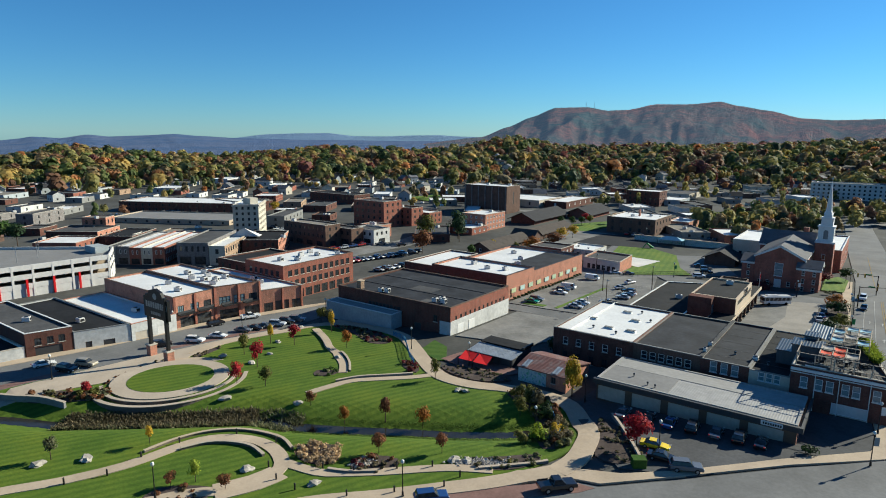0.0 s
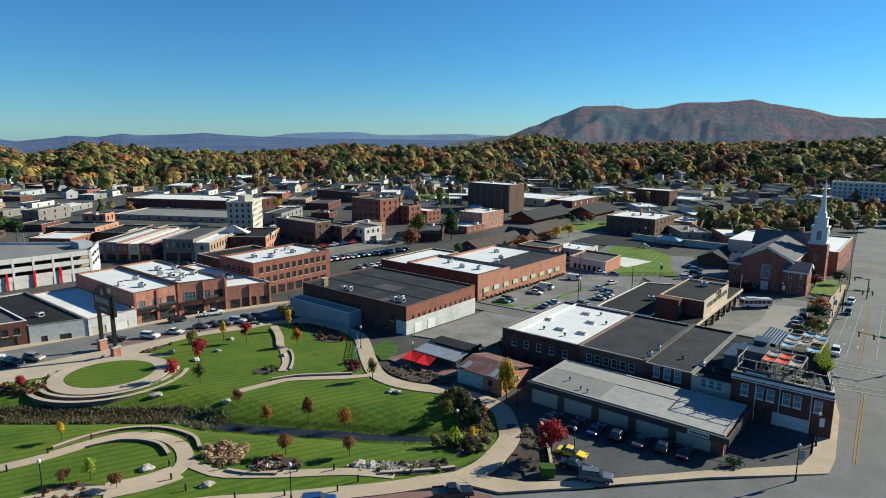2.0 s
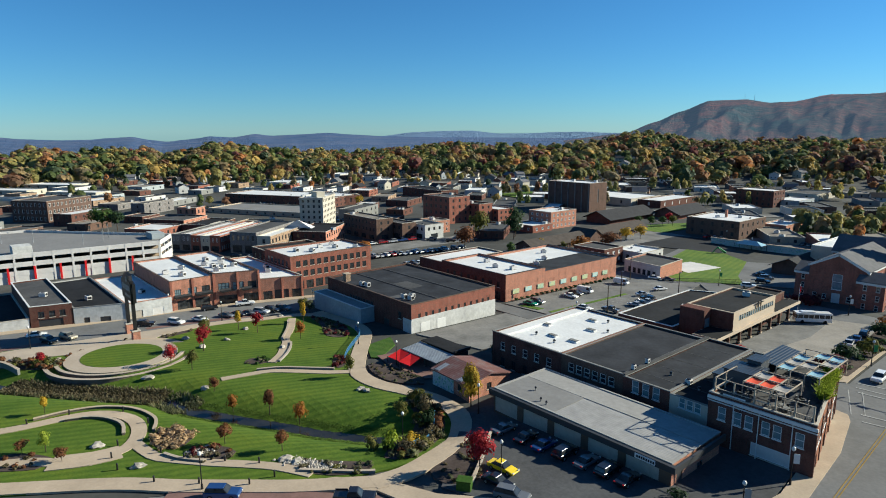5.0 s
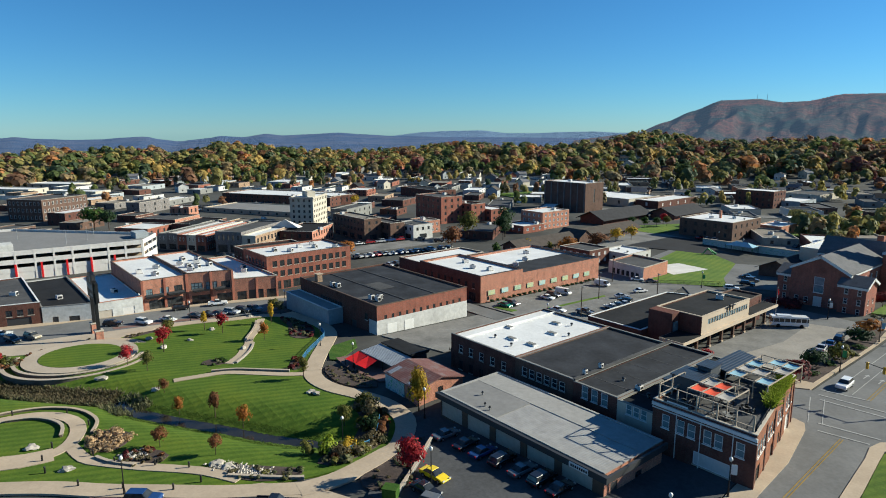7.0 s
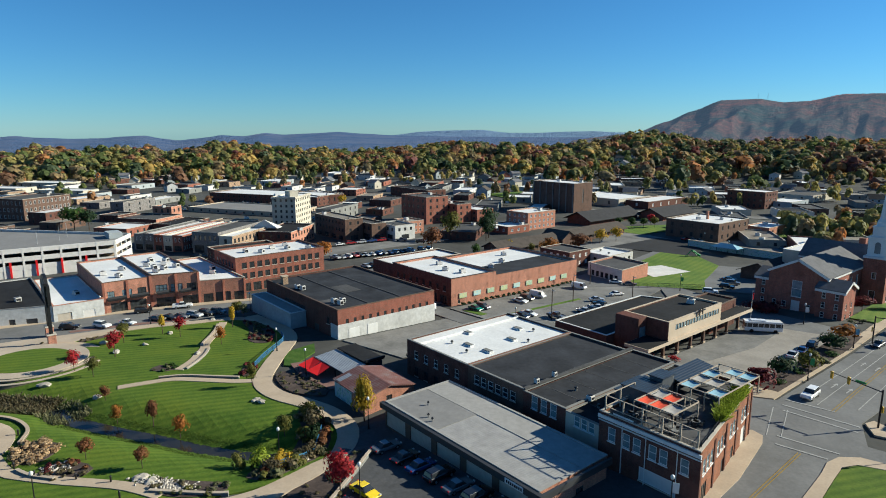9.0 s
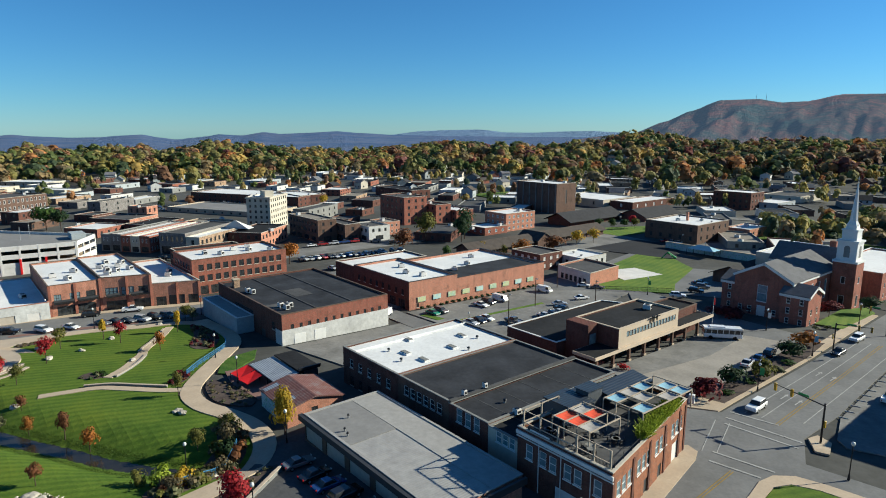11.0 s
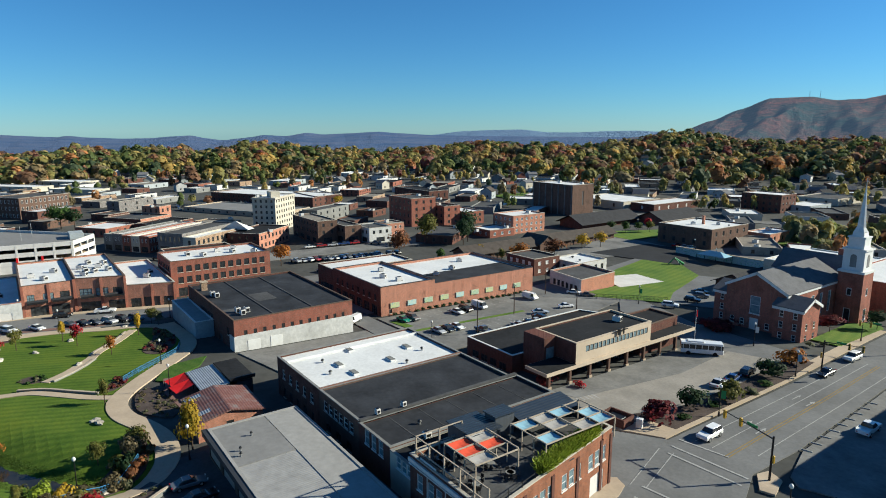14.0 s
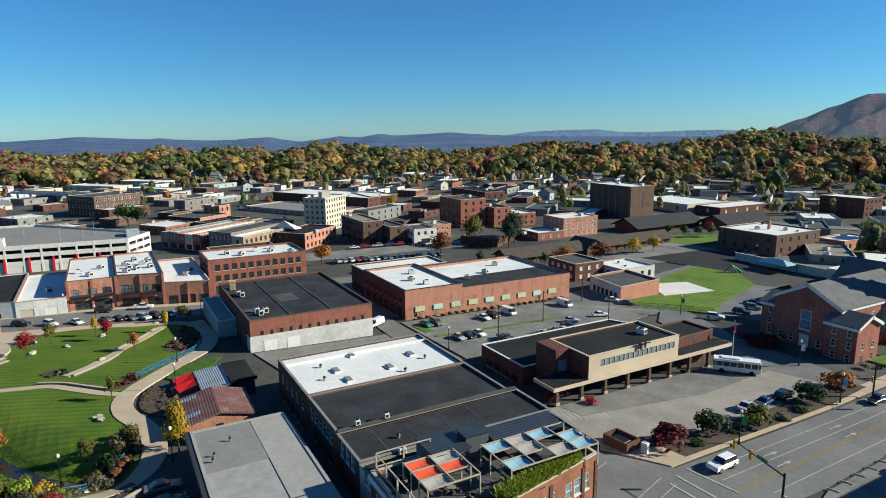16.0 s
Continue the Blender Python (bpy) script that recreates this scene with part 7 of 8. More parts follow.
low_wall([(-92.6, 46.5), (-92.4, 52), (-90.6, 57.2), (-86.7, 61), (-82.6, 62.5), (-78.2, 62.6), (-74, 61)], 0.38, 0.4, "curved stone seat wall above the path", "wall_brown", None, "seat_wall", "concrete")
low_wall([(-88.6, 50.5), (-87, 54.3), (-83.8, 56.7), (-80, 57.7), (-76, 56.9)], 0.4, 0.4, "curved stone retaining wall beside the lawn", "wall_brown")
hi_ = oval(6.6, 48)
low_wall([hi_[i % 48] for i in range(26, 49, 2)], 1.1, 0.7, "curved concrete retaining wall below the plaza", "wall_brown", lambda x, y: -4.4)
hi_ = oval(4.6, 48)
low_wall([hi_[i % 48] for i in range(25, 51, 2)], 0.6, 0.6, "curved concrete seat wall round the plaza", "wall_brown", lambda x, y: -3.75)
structure(drape("terrace", oval(6.4), 0.02, "concrete", 2.0, 0.8, zf=lambda x, y: -3.95), "lower concrete terrace round the plaza", "terrace")
low_wall([(-122, 109.5), (-117, 107), (-112, 103.9), (-108.5, 101.4), (-105.8, 99.8)], 0.35, 0.35, "low stone wall along the winding path", "grey_wall")
low_wall([(-102.6, 100.6), (-99, 98.6), (-95, 95.6), (-91.4, 92)], 0.35, 0.35, "low stone wall along the winding path", "grey_wall")
low_wall([(-78.9, 98.4), (-83, 94.4), (-87.2, 90.4), (-89.6, 86)], 0.4, 0.35, "low stone wall along the side path", "grey_wall")
low_wall([(-38.4, 81), (-39.6, 79.4), (-42.5, 76.4), (-46, 73)], 0.35, 0.35, "low kerb wall round the planting bed", "grey_wall")
low_wall([(-58, 63.6), (-61.5, 61), (-64.5, 59.8)], 0.35, 0.35, "low kerb wall round the planting bed", "grey_wall")
low_wall([(-36.6, 103), (-31.4, 96), (-27.6, 90.5), (-26.4, 88.5)], 0.7, 0.3, "low block wall at the edge of the yard", "grey_wall")
low_wall([(-142, 40), (-136, 43), (-130, 46.2), (-124, 48)], 1.2, 0.5, "grey culvert wall over the creek", "grey_wall")


def railing(pts, h, label, material, step=1.6, name="railing"):
    t = thing(name, label, "railing")
    ln = fair(pts, step)
    P = [Vector((p.x, p.y, ter(p.x, p.y) + 0.2)) for p in ln]
    for p in P:
        bm = bmesh.new()
        tube(bm, p - Vector((0, 0, 0.4)), p + Vector((0, 0, h)), 0.05, 0.05, 6)
        part("post", bm, material, t)
    for z in (0.3, 0.65, h):
        bm = bmesh.new()
        for a, b in zip(P, P[1:]):
            tube(bm, a + Vector((0, 0, z)), b + Vector((0, 0, z)), 0.035 if z < h else 0.055, None, 5)
        part("rail", bm, material, t)
    for a, b in zip(P, P[1:]):
        bm = bmesh.new()
        for k in range(1, 8):
            p = a.lerp(b, k / 8)
            box(bm, p.x - 0.02, p.x + 0.02, p.y - 0.02, p.y + 0.02, p.z + 0.12, p.z + h)
        part("balusters", bm, material, t)


railing([(-82.5, 103.2), (-86.5, 106.6), (-91, 111.2), (-96, 116), (-101, 117.8)], 1.15, "blue steel railing beside the pond path", "blue_rail_paint")
railing([(-40.6, 89.6), (-42, 92.8), (-44.8, 97.2), (-47.8, 100)], 1.15, "blue steel railing above the creek", "blue_rail_paint")
railing([(-78, 233.4), (-70, 241), (-60.5, 248)], 1.3, "black metal fence along the lawn", "dark_metal", 2.4, "fence")

# gateway sign on two black posts
sg = thing("gateway_sign", "tall black gateway sign on two brick-footed posts", "sign")
gp = [(-138.6, 73.6), (-130.2, 73)]
for gx_, gy_ in gp:
    z = ter(gx_, gy_)
    part("pier", boxes((gx_ - 0.85, gx_ + 0.85, gy_ - 0.85, gy_ + 0.85, z - 0.4, z + 2.6), bevel=0.04), "brick_orange", sg)
    part("pier_cap", boxes((gx_ - 1.0, gx_ + 1.0, gy_ - 1.0, gy_ + 1.0, z + 2.6, z + 2.85), bevel=0.03), "stone_trim", sg)
    part("post", boxes((gx_ - 0.38, gx_ + 0.38, gy_ - 0.38, gy_ + 0.38, z + 2.85, z + 15.2), bevel=0.05), "dark_metal", sg)
zs_ = ter(-134, 73) 
bm = bmesh.new()
out_ = [(-5.0, 9.8), (5.0, 9.8), (5.0, 14.6), (3.2, 14.9), (2.4, 16.2), (0, 16.8), (-2.4, 16.2), (-3.2, 14.9), (-5.0, 14.6)]
f0 = [bm.verts.new((-134.4 + a, 73.0, zs_ + b)) for a, b in out_]
f1 = [bm.verts.new((-134.4 + a, 73.7, zs_ + b)) for a, b in out_]
bm.faces.new(f0), bm.faces.new(f1[::-1])
for i in range(len(out_)):
    j = (i + 1) % len(out_)
    bm.faces.new((f0[j], f0[i], f1[i], f1[j]))
part("sign_board", bm, "dark_metal", sg)
part("lettering", boxes(*[(-138.4 + i * 1.0, -137.7 + i * 1.0, 72.93, 72.99, zs_ + 12.2, zs_ + 13.6) for i in range(9)], *[(-136.4 + i * 0.7, -135.9 + i * 0.7, 72.93, 72.99, zs_ + 10.6, zs_ + 11.3) for i in range(6)]), "grey_canvas", sg, "faded pale lettering bars")
bm = bmesh.new()
tube(bm, (-134.4, 72.98, zs_ + 15), (-134.4, 72.9, zs_ + 15), 0.75, 0.75, 20)
part("emblem", bm, "grey_canvas", sg)

# ---- roof terrace ----
ter_z = 6.5
rt = thing("roof_terrace", "roof terrace with pale frames, shade sails and metal railing", "terrace")
part("deck", boxes((-11.1, 2.4, 125.5, 131, ter_z, ter_z + 0.1), (-10.9, 0.6, 131, 141, ter_z, ter_z + 0.09), (-10.9, -1.6, 141, 150, ter_z, ter_z + 0.08)), "roof_grey", rt)
FR = [(-10.9, 125.5), (-8, 125.5), (-5, 125.5), (-2, 125.5), (0.6, 125.5), (3.0, 125.5)]
for x, y in FR + [(-10.9, 129), (-10.9, 132.5)]:
    part("post", boxes((x - 0.1, x + 0.1, y - 0.1, y + 0.1, ter_z, ter_z + 2.9), bevel=0.015), "wood_pale", rt)
for z in (ter_z + 1.15, ter_z + 2.8):
    part("rail", boxes((-10.9, 3.0, 125.42, 125.56, z, z + 0.1)), "wood_pale", rt)
    part("rail", boxes((-10.97, -10.83, 125.5, 132.5, z, z + 0.1)), "wood_pale", rt)
part("balustrade", boxes(*[(-10.8 + i * 0.2, -10.77 + i * 0.2, 125.47, 125.51, ter_z + 0.1, ter_z + 1.15) for i in range(69)]), "dark_metal", rt)
part("name_board", boxes((-9.9, -5.6, 125.2, 125.3, ter_z - 0.1, ter_z + 1.1), bevel=0.02), "dark_panel", rt, "black name board")
part("sign_bar", boxes((-9.4, -6.1, 125.15, 125.19, ter_z + 0.5, ter_z + 0.85)), "white_trim", rt)
part("sign_bar", boxes((-9.0, -6.5, 125.15, 125.19, ter_z + 0.15, ter_z + 0.3)), "white_trim", rt)


def sail_rows(x, y, n, m, w, d, cols, z, skew):
    """A pergola of n by m bays, each with a cloth panel or left open."""
    for i in range(n + 1):
        part("beam", boxes((x + i * w - 0.07, x + i * w + 0.07, y, y + m * d, z - 0.12, z + 0.02)), "wood_pale", rt)
    for j in range(m + 1):
        part("beam", boxes((x, x + n * w, y + j * d - 0.07, y + j * d + 0.07, z + 0.02, z + 0.15)), "wood_pale", rt)
    for i in range(n):
        for j in range(m):
            c = cols[(i + j * n) % len(cols)]
            if c:
                bm = bmesh.new()
                g = [[bm.verts.new((x + (i + 0.06 + 0.88 * a / 4) * w, y + (j + 0.06 + 0.88 * b / 4) * d, z - 0.05 - 0.22 * math.sin(math.pi * a / 4) * math.sin(math.pi * b / 4) - 0.05)) for a in range(5)] for b in range(5)]
                for a in range(4):
                    for b in range(4):
                        bm.faces.new((g[b][a], g[b][a + 1], g[b + 1][a + 1], g[b + 1][a]))
                part("shade_sail", bm, c, rt)
    for i in range(n + 1):
        for j in (0, m):
            part("post", boxes((x + i * w - 0.07, x + i * w + 0.07, y + j * d - 0.07, y + j * d + 0.07, ter_z, z)), "wood_pale", rt)


sail_rows(-7.6, 127.4, 3, 2, 2.0, 3.2, ["orange_canvas", "orange_canvas", "grey_canvas", "grey_canvas", "orange_canvas", None], ter_z + 2.7, 0)
sail_rows(-6.6, 137.0, 3, 4, 2.1, 3.1, ["blue_canvas", None, "blue_canvas", "grey_canvas", "grey_canvas", None, "blue_canvas", None, "grey_canvas", None, "blue_canvas", "blue_canvas"], ter_z + 2.8, 0)
part("planter", (lambda bm: (prism(bm, [(0.75, 134.5), (1.35, 134.5), (-1.25, 147), (-1.85, 147)], ter_z, ter_z + 0.6), bm)[1])(bmesh.new()), "dark_panel", rt)
part("side_rail", (lambda bm: ([tube(bm, (3.2 - 0.2072 * k * 2.5, 126 + k * 2.5, ter_z), (3.2 - 0.2072 * k * 2.5, 126 + k * 2.5, ter_z + 1.6), 0.04) for k in range(4)], tube(bm, (3.2, 126, ter_z + 1.2), (1.6, 133.5, ter_z + 1.2), 0.04), bm)[2])(bmesh.new()), "dark_metal", rt)
hg = np.random.RandomState(2)
sp_ = [(1.05 - 2.6 * u + hg.normal() * 0.22, 134.6 + 12.4 * u + hg.normal() * 0.1) for u in hg.uniform(0, 1, 6500)]
V = blades(sp_, 1.25, 0.09, 5, 0.4)
zz = np.array([ter(x, y) for x, y in sp_])
V[:, :, 2] += (ter_z + 0.5 - zz)[:, None]
hedge = thing("hedge", "bright green planted hedge on the roof edge", "hedge")
child("leaves", cloud_mesh("leaves", V, "leaf_lime"), hedge, Matrix())
ph = thing("stair_house", "dark metal-clad stair house on the roof", "stair house")
part("body", boxes((-15.2, -11.9, 134, 142, 3.2, 6.4), (-10.8, -8.6, 136.2, 139.4, 6.4, 9.6), (-12.4, -7.4, 131.4, 136, 6.5, 8.9)), "slate_panel", ph)
part("roof", boxes((-15.4, -11.7, 133.8, 142.2, 6.4, 6.6), (-11, -8.4, 136, 139.6, 9.6, 9.75), (-12.6, -7.2, 131.2, 136.2, 8.9, 9.05)), "roof_blue_metal", ph)
part("lean_to_roof", (lambda bm: ([bm.faces.new([bm.verts.new(p) for p in q]) for q in (((-10.6, 139.7, 9.0), (-6.8, 139.7, 8.4), (-6.8, 150, 8.4), (-10.6, 150, 9.0)),)], bm)[1])(bmesh.new()), "roof_blue_metal", ph)
part("lean_to_wall", boxes((-10.7, -10.4, 139.7, 150, 6.5, 8.95), (-10.4, -6.9, 149.7, 149.95, 6.5, 8.4)), "slate_panel", ph)
fu = random.Random(4)
for k in range(9):
    x, y = fu.uniform(-9.5, 0), fu.uniform(126.6, 133)
    t = thing("cafe_table", "dark round cafe table on the roof terrace", "table", (x, y, ter_z + 0.1), fu.uniform(0, 90), "terrace tables")
    bm = bmesh.new()
    tube(bm, (0, 0, 0.7), (0, 0, 0.75), 0.5, 0.5, 14)
    part("tabletop", bm, "grey_wall", t)
    bm = bmesh.new()
    tube(bm, (0, 0, 0), (0, 0, 0.7), 0.25, 0.05, 8)
    part("leg", bm, "dark_metal", t)
    for s in range(3):
        a = s * 2.1 + k
        c = thing("cafe_chair", "dark metal cafe chair on the roof terrace", "chair", (x + 0.8 * math.cos(a), y + 0.8 * math.sin(a), ter_z + 0.1), math.degrees(a), "terrace chairs")
        part("seat", boxes((-0.22, 0.22, -0.22, 0.22, 0.42, 0.47), bevel=0.01), "dark_metal", c)
        part("backrest", boxes((0.18, 0.23, -0.22, 0.22, 0.5, 0.9), bevel=0.01), "dark_metal", c)
        for lx in (-0.19, 0.19):
            for ly in (-0.19, 0.19):
                part("leg", boxes((lx - 0.02, lx + 0.02, ly - 0.02, ly + 0.02, 0, 0.42)), "dark_metal", c)


# ---- roof gear ----
def skylight(x, y, z, w=2.2, d=1.2):
    t = thing("skylight", "grey framed skylight on a white roof", "skylight", (x, y, z), 0, "skylights")
    part("curb", boxes((-w / 2, w / 2, -d / 2, d / 2, 0, 0.3), bevel=0.02), "white_trim", t)
    for i in range(3):
        part("pane", boxes((-w / 2 + 0.1 + i * (w - 0.2) / 3, -w / 2 + 0.04 + (i + 1) * (w - 0.2) / 3, -d / 2 + 0.1, d / 2 - 0.1, 0.3, 0.42), bevel=0.03), "grey_wall", t)


def vent(x, y, z, r=0.35):
    t = thing("roof_vent", "grey mushroom roof vent", "vent", (x, y, z), 0, "roof vents")
    bm = bmesh.new()
    tube(bm, (0, 0, 0), (0, 0, 0.5), r * 0.6, r * 0.6, 10)
    part("pipe", bm, "steel", t)
    bm = bmesh.new()
    tube(bm, (0, 0, 0.45), (0, 0, 0.7), r, r * 0.6, 10)
    part("hood", bm, "dark_metal", t)


def unit(x, y, z, w=1.6, d=1.3, h=1.1, rz=0):
    t = thing("rooftop_unit", "pale metal air-conditioning unit on the roof", "air conditioner", (x, y, z), rz, "rooftop units")
    part("case", boxes((-w / 2, w / 2, -d / 2, d / 2, 0.12, h), bevel=0.04), "concrete_white", t)
    bm = bmesh.new()
    tube(bm, (0, 0, h), (0, 0, h + 0.12), min(w, d) * 0.36, None, 12)
    part("fan_guard", bm, "dark_metal", t)
    if math.hypot(x + 60, y - 60) > 190:
        return
    part("skid", boxes((-w / 2, w / 2, -d / 2 + 0.1, -d / 2 + 0.25, 0, 0.12), (-w / 2, w / 2, d / 2 - 0.25, d / 2 - 0.1, 0, 0.12)), "dark_metal", t)
    part("grille", boxes((w / 2, w / 2 + 0.02, -d / 2 + 0.15, d / 2 - 0.15, 0.3, h - 0.2)), "dark_metal", t)


zr = wz - 0.35
for x, y in [(-55.5, 139), (-49.6, 134), (-46.5, 143), (-50.5, 149), (-44.6, 134.5)]:
    skylight(x, y, zr)
for x, y in [(-52.6, 132.2), (-46.8, 131), (-43.4, 144.6), (-47.4, 150.5)]:
    vent(x, y, zr)
fw = thing("roof_upstand", "pale roof upstand between the warehouse bays", "parapet", kind="structure")
part("upstand", boxes((-56.3, -56.0, 126.7, 155, zr, zr + 0.45), bevel=0.03), "roof_white", fw)
part("upstand", boxes((-41.5, -41.0, 126.4, 155.2, zr, zr + 0.5), bevel=0.03), "brick_red", fw)
part("upstand", boxes((-27.8, -27.2, 126.4, 156.8, zr - 0.2, zr + 0.5), bevel=0.03), "roof_grey", fw)
for i in range(5):
    part("seam", boxes((-27, -12, 131 + i * 5.2, 131.12 + i * 5.2, wz - 0.62, wz - 0.57)), "roof_grey", fw)
unit(-18.5, 132.2, wz - 0.6, 1.0, 1.0, 0.9)
for x, y in [(-27.5, 129.5), (-27.5, 134)]:
    unit(x, y, wz + 0.1, 0.7, 0.7, 0.9)
for x, y in [(-22.5, 133.6), (-16, 131)]:
    vent(x, y, wz - 0.6)
for x, y in [(-33, 110.8), (-31.5, 110.4), (-36.5, 113.5)]:
    vent(x, y, 2.25, 0.22)
for x, y in [(-116, 130), (-114, 130.5), (-94.5, 131), (-96, 132.5), (-97, 130.6)]:
    unit(x, y, 3.2, 1.5, 1.1, 1.3)
ch_ = thing("chimney", "square brick chimney on the flat roof", "chimney")
part("stack", boxes((-124.6, -123, 129, 130.6, 3.0, 5.4), bevel=0.04), "brick_buff", ch_)
part("flue_cap", boxes((-124.8, -122.8, 128.8, 130.8, 5.4, 5.6), bevel=0.03), "concrete", ch_)
ru = thing("roof_upstand", "patched roof seams on the bitumen roof", "parapet", kind="structure")
for y in (137, 147):
    part("seam", boxes((-130, -90.2, y, y + 0.35, 3.19, 3.36), bevel=0.03), "roof_grey", ru)
part("patch", boxes((-112, -104, 138, 143, 3.19, 3.22), (-101, -95, 128.2, 132, 3.19, 3.215)), "roof_grey", ru)
for x, y, z in [(-162, 95, 3.4), (-172, 98, 3.4), (-168, 92, 3.4), (-160, 105, 3.8), (-163, 108, 3.8), (-166, 106, 3.8), (-164, 112, 3.8), (-170, 110, 3.8), (-175, 112, 3.8), (-171, 105, 3.8), (-178, 108, 3.8), (-160, 122, 0.9), (-166, 124, 0.9), (-163, 140, 5), (-168, 146, 5), (-164, 150, 5), (-170, 152, 5), (-160, 156, 5), (-167, 136, 5), (-110, 178, 2.5), (-118, 182, 2.5), (-104, 180, 2.5), (-112, 205, 1.2), (-120, 214, 1.2), (-108, 196, 1.2), (-166, 70, -0.4), (-172, 60, 1.1), (-165, 84, -0.7), (-36, 194, 4.85), (-48, 186, 0.4), (-120, 352, 1.9), (-112, 360, 1.9), (-60, 656, 7.5)]:
    unit(x, y, z, 1.8, 1.4, 1.2, (x * 7) % 90)
for ob in [o for o in list(scene.objects) if o.name.startswith("building") and o.parent is None][:90]:
    rf = next((c for c in ob.children if c.name.startswith("roof")), None)
    if rf and math.hypot(rf.data.vertices[0].co.x + 60, rf.data.vertices[0].co.y - 60) > 200:
        xs, ys, zs = zip(*[v.co for v in rf.data.vertices])
        for _ in range(2):
            x, y = fu.uniform(min(xs) + 2.5, max(xs) - 2.5), fu.uniform(min(ys) + 2, max(ys) - 2)
            vent(x, y, max(zs), 0.6) if fu.random() < 0.4 else unit(x, y, max(zs), 2.2, 1.6, 1.4, 0)
lg = thing("station_sign", "dark metal emblem and bars on the bus station front", "sign")
part("bars", boxes((-30.5, -30.35, 186.5, 190.5, 5.3, 5.5), (-30.5, -30.35, 187.4, 188.1, 4.5, 5.9), (-30.5, -30.35, 189, 189.4, 4.5, 5.9)), "dark_metal", lg)
part("stand", boxes((-30.7, -30.5, 187, 187.1, 5.2, 5.4), (-30.7, -30.5, 190, 190.1, 5.2, 5.4)), "dark_metal", lg)

# ---- sheds by the park ----
rs = gable("rusty tin-roofed brick shed with a painted wall", -5.4, 5.4, -5.2, 5.2, 0.5, 1.7, "x", "brick_orange", "roof_rust", -3.2, 0.4, {0: [(4, 1.0, 1.0, 1.3, "dark"), (8, 1.0, 1.0, 1.3, "dark")], 1: [(5, 1.0, 1.2, 1.3, "dark")]}, name="shed", category="shed", at=(-53.6, 114.2), rz=-2)
part("painted_front", boxes((-5.56, -5.42, -5.2, 5.2, -3.0, 0.4), (-5.4, 1.0, -5.36, -5.22, -3.0, 0.2)), "graffiti", rs, "wall painted with graffiti")
for x in (-4.8, 2.2):
    bm = bmesh.new()
    v = [bm.verts.new((x + dx, y, z + dz)) for dz in (0.0, 0.05) for dx, y, z in ((0, -5.3, 0.73), (1.3, -5.3, 0.73), (1.3, -2.6, 1.35), (0, -2.6, 1.35))]
    for q in ((3, 2, 1, 0), (4, 5, 6, 7), (0, 1, 5, 4), (1, 2, 6, 5), (2, 3, 7, 6), (3, 0, 4, 7)):
        bm.faces.new([v[i] for i in q])
    part("roof_light", bm, "roof_tin", rs)
cs = thing("cafe_shed", "open-sided cafe shed with a tin roof and red awnings", "shed", (-69, 118, -3.6))
part("wall", boxes((-5.0, 5.4, 1.6, 4.7, 0, 3.4), (0.5, 5.4, -3.8, 1.55, 0, 2.9), bevel=0.03), "dark_panel", cs)
bm = bmesh.new()
for q in (((-5.8, -4.8, 3.1), (5.8, -4.8, 3.1), (5.8, 0.4, 3.6), (-5.8, 0.4, 3.6)), ((-5.8, 0.4, 3.52), (5.8, 0.4, 3.52), (5.8, -4.8, 3.02), (-5.8, -4.8, 3.02))):
    bm.faces.new([bm.verts.new(p) for p in q])
part("tin_roof", bm, "roof_tin", cs)
part("flat_roof", boxes((-5.6, 5.8, 0.45, 5.0, 3.7, 3.95), bevel=0.02), "roof_black", cs)
part("parapet", boxes((5.5, 5.85, 0.45, 5.1, 3.95, 4.4)), "dark_metal", cs)
for k in range(2):
    bm = bmesh.new()
    x0 = -6.2 + k * 3.8
    g = [bm.verts.new(p) for p in ((x0, -4.9, 3.0), (x0 + 3.4, -4.9, 3.0), (x0 + 3.9, -8.2, 2.1), (x0 + 0.6, -8.8, 2.3), (x0 + 2.0, -6.6, 2.4))]
    for q in ((0, 1, 4), (1, 2, 4), (2, 3, 4), (3, 0, 4)):
        bm.faces.new([g[i] for i in q])
    part("awning", bm, "red_canvas", cs)
    part("post", boxes((x0 + 0.5, x0 + 0.62, -8.86, -8.74, -0.3, 2.35)), "dark_metal", cs)
for x in (-5.4, -1.6, 2.2, 5.4):
    part("post", boxes((x - 0.08, x + 0.08, -4.6, -4.44, -0.2, 3.05)), "dark_metal", cs)
structure(drape("patio", [(-80, 110), (-72, 108.5), (-62, 109.5), (-60, 113), (-70, 116), (-76, 120), (-79, 116)], 0.14, "brick_paving", 2), "brick paved cafe patio", "patio")
structure(drape("lawn", [(-88, 112.5), (-80, 108.5), (-78.5, 110), (-84, 118), (-90, 121)], 0.1, "bank_grass", 2), "small rough grass strip beside the yard", "lawn")

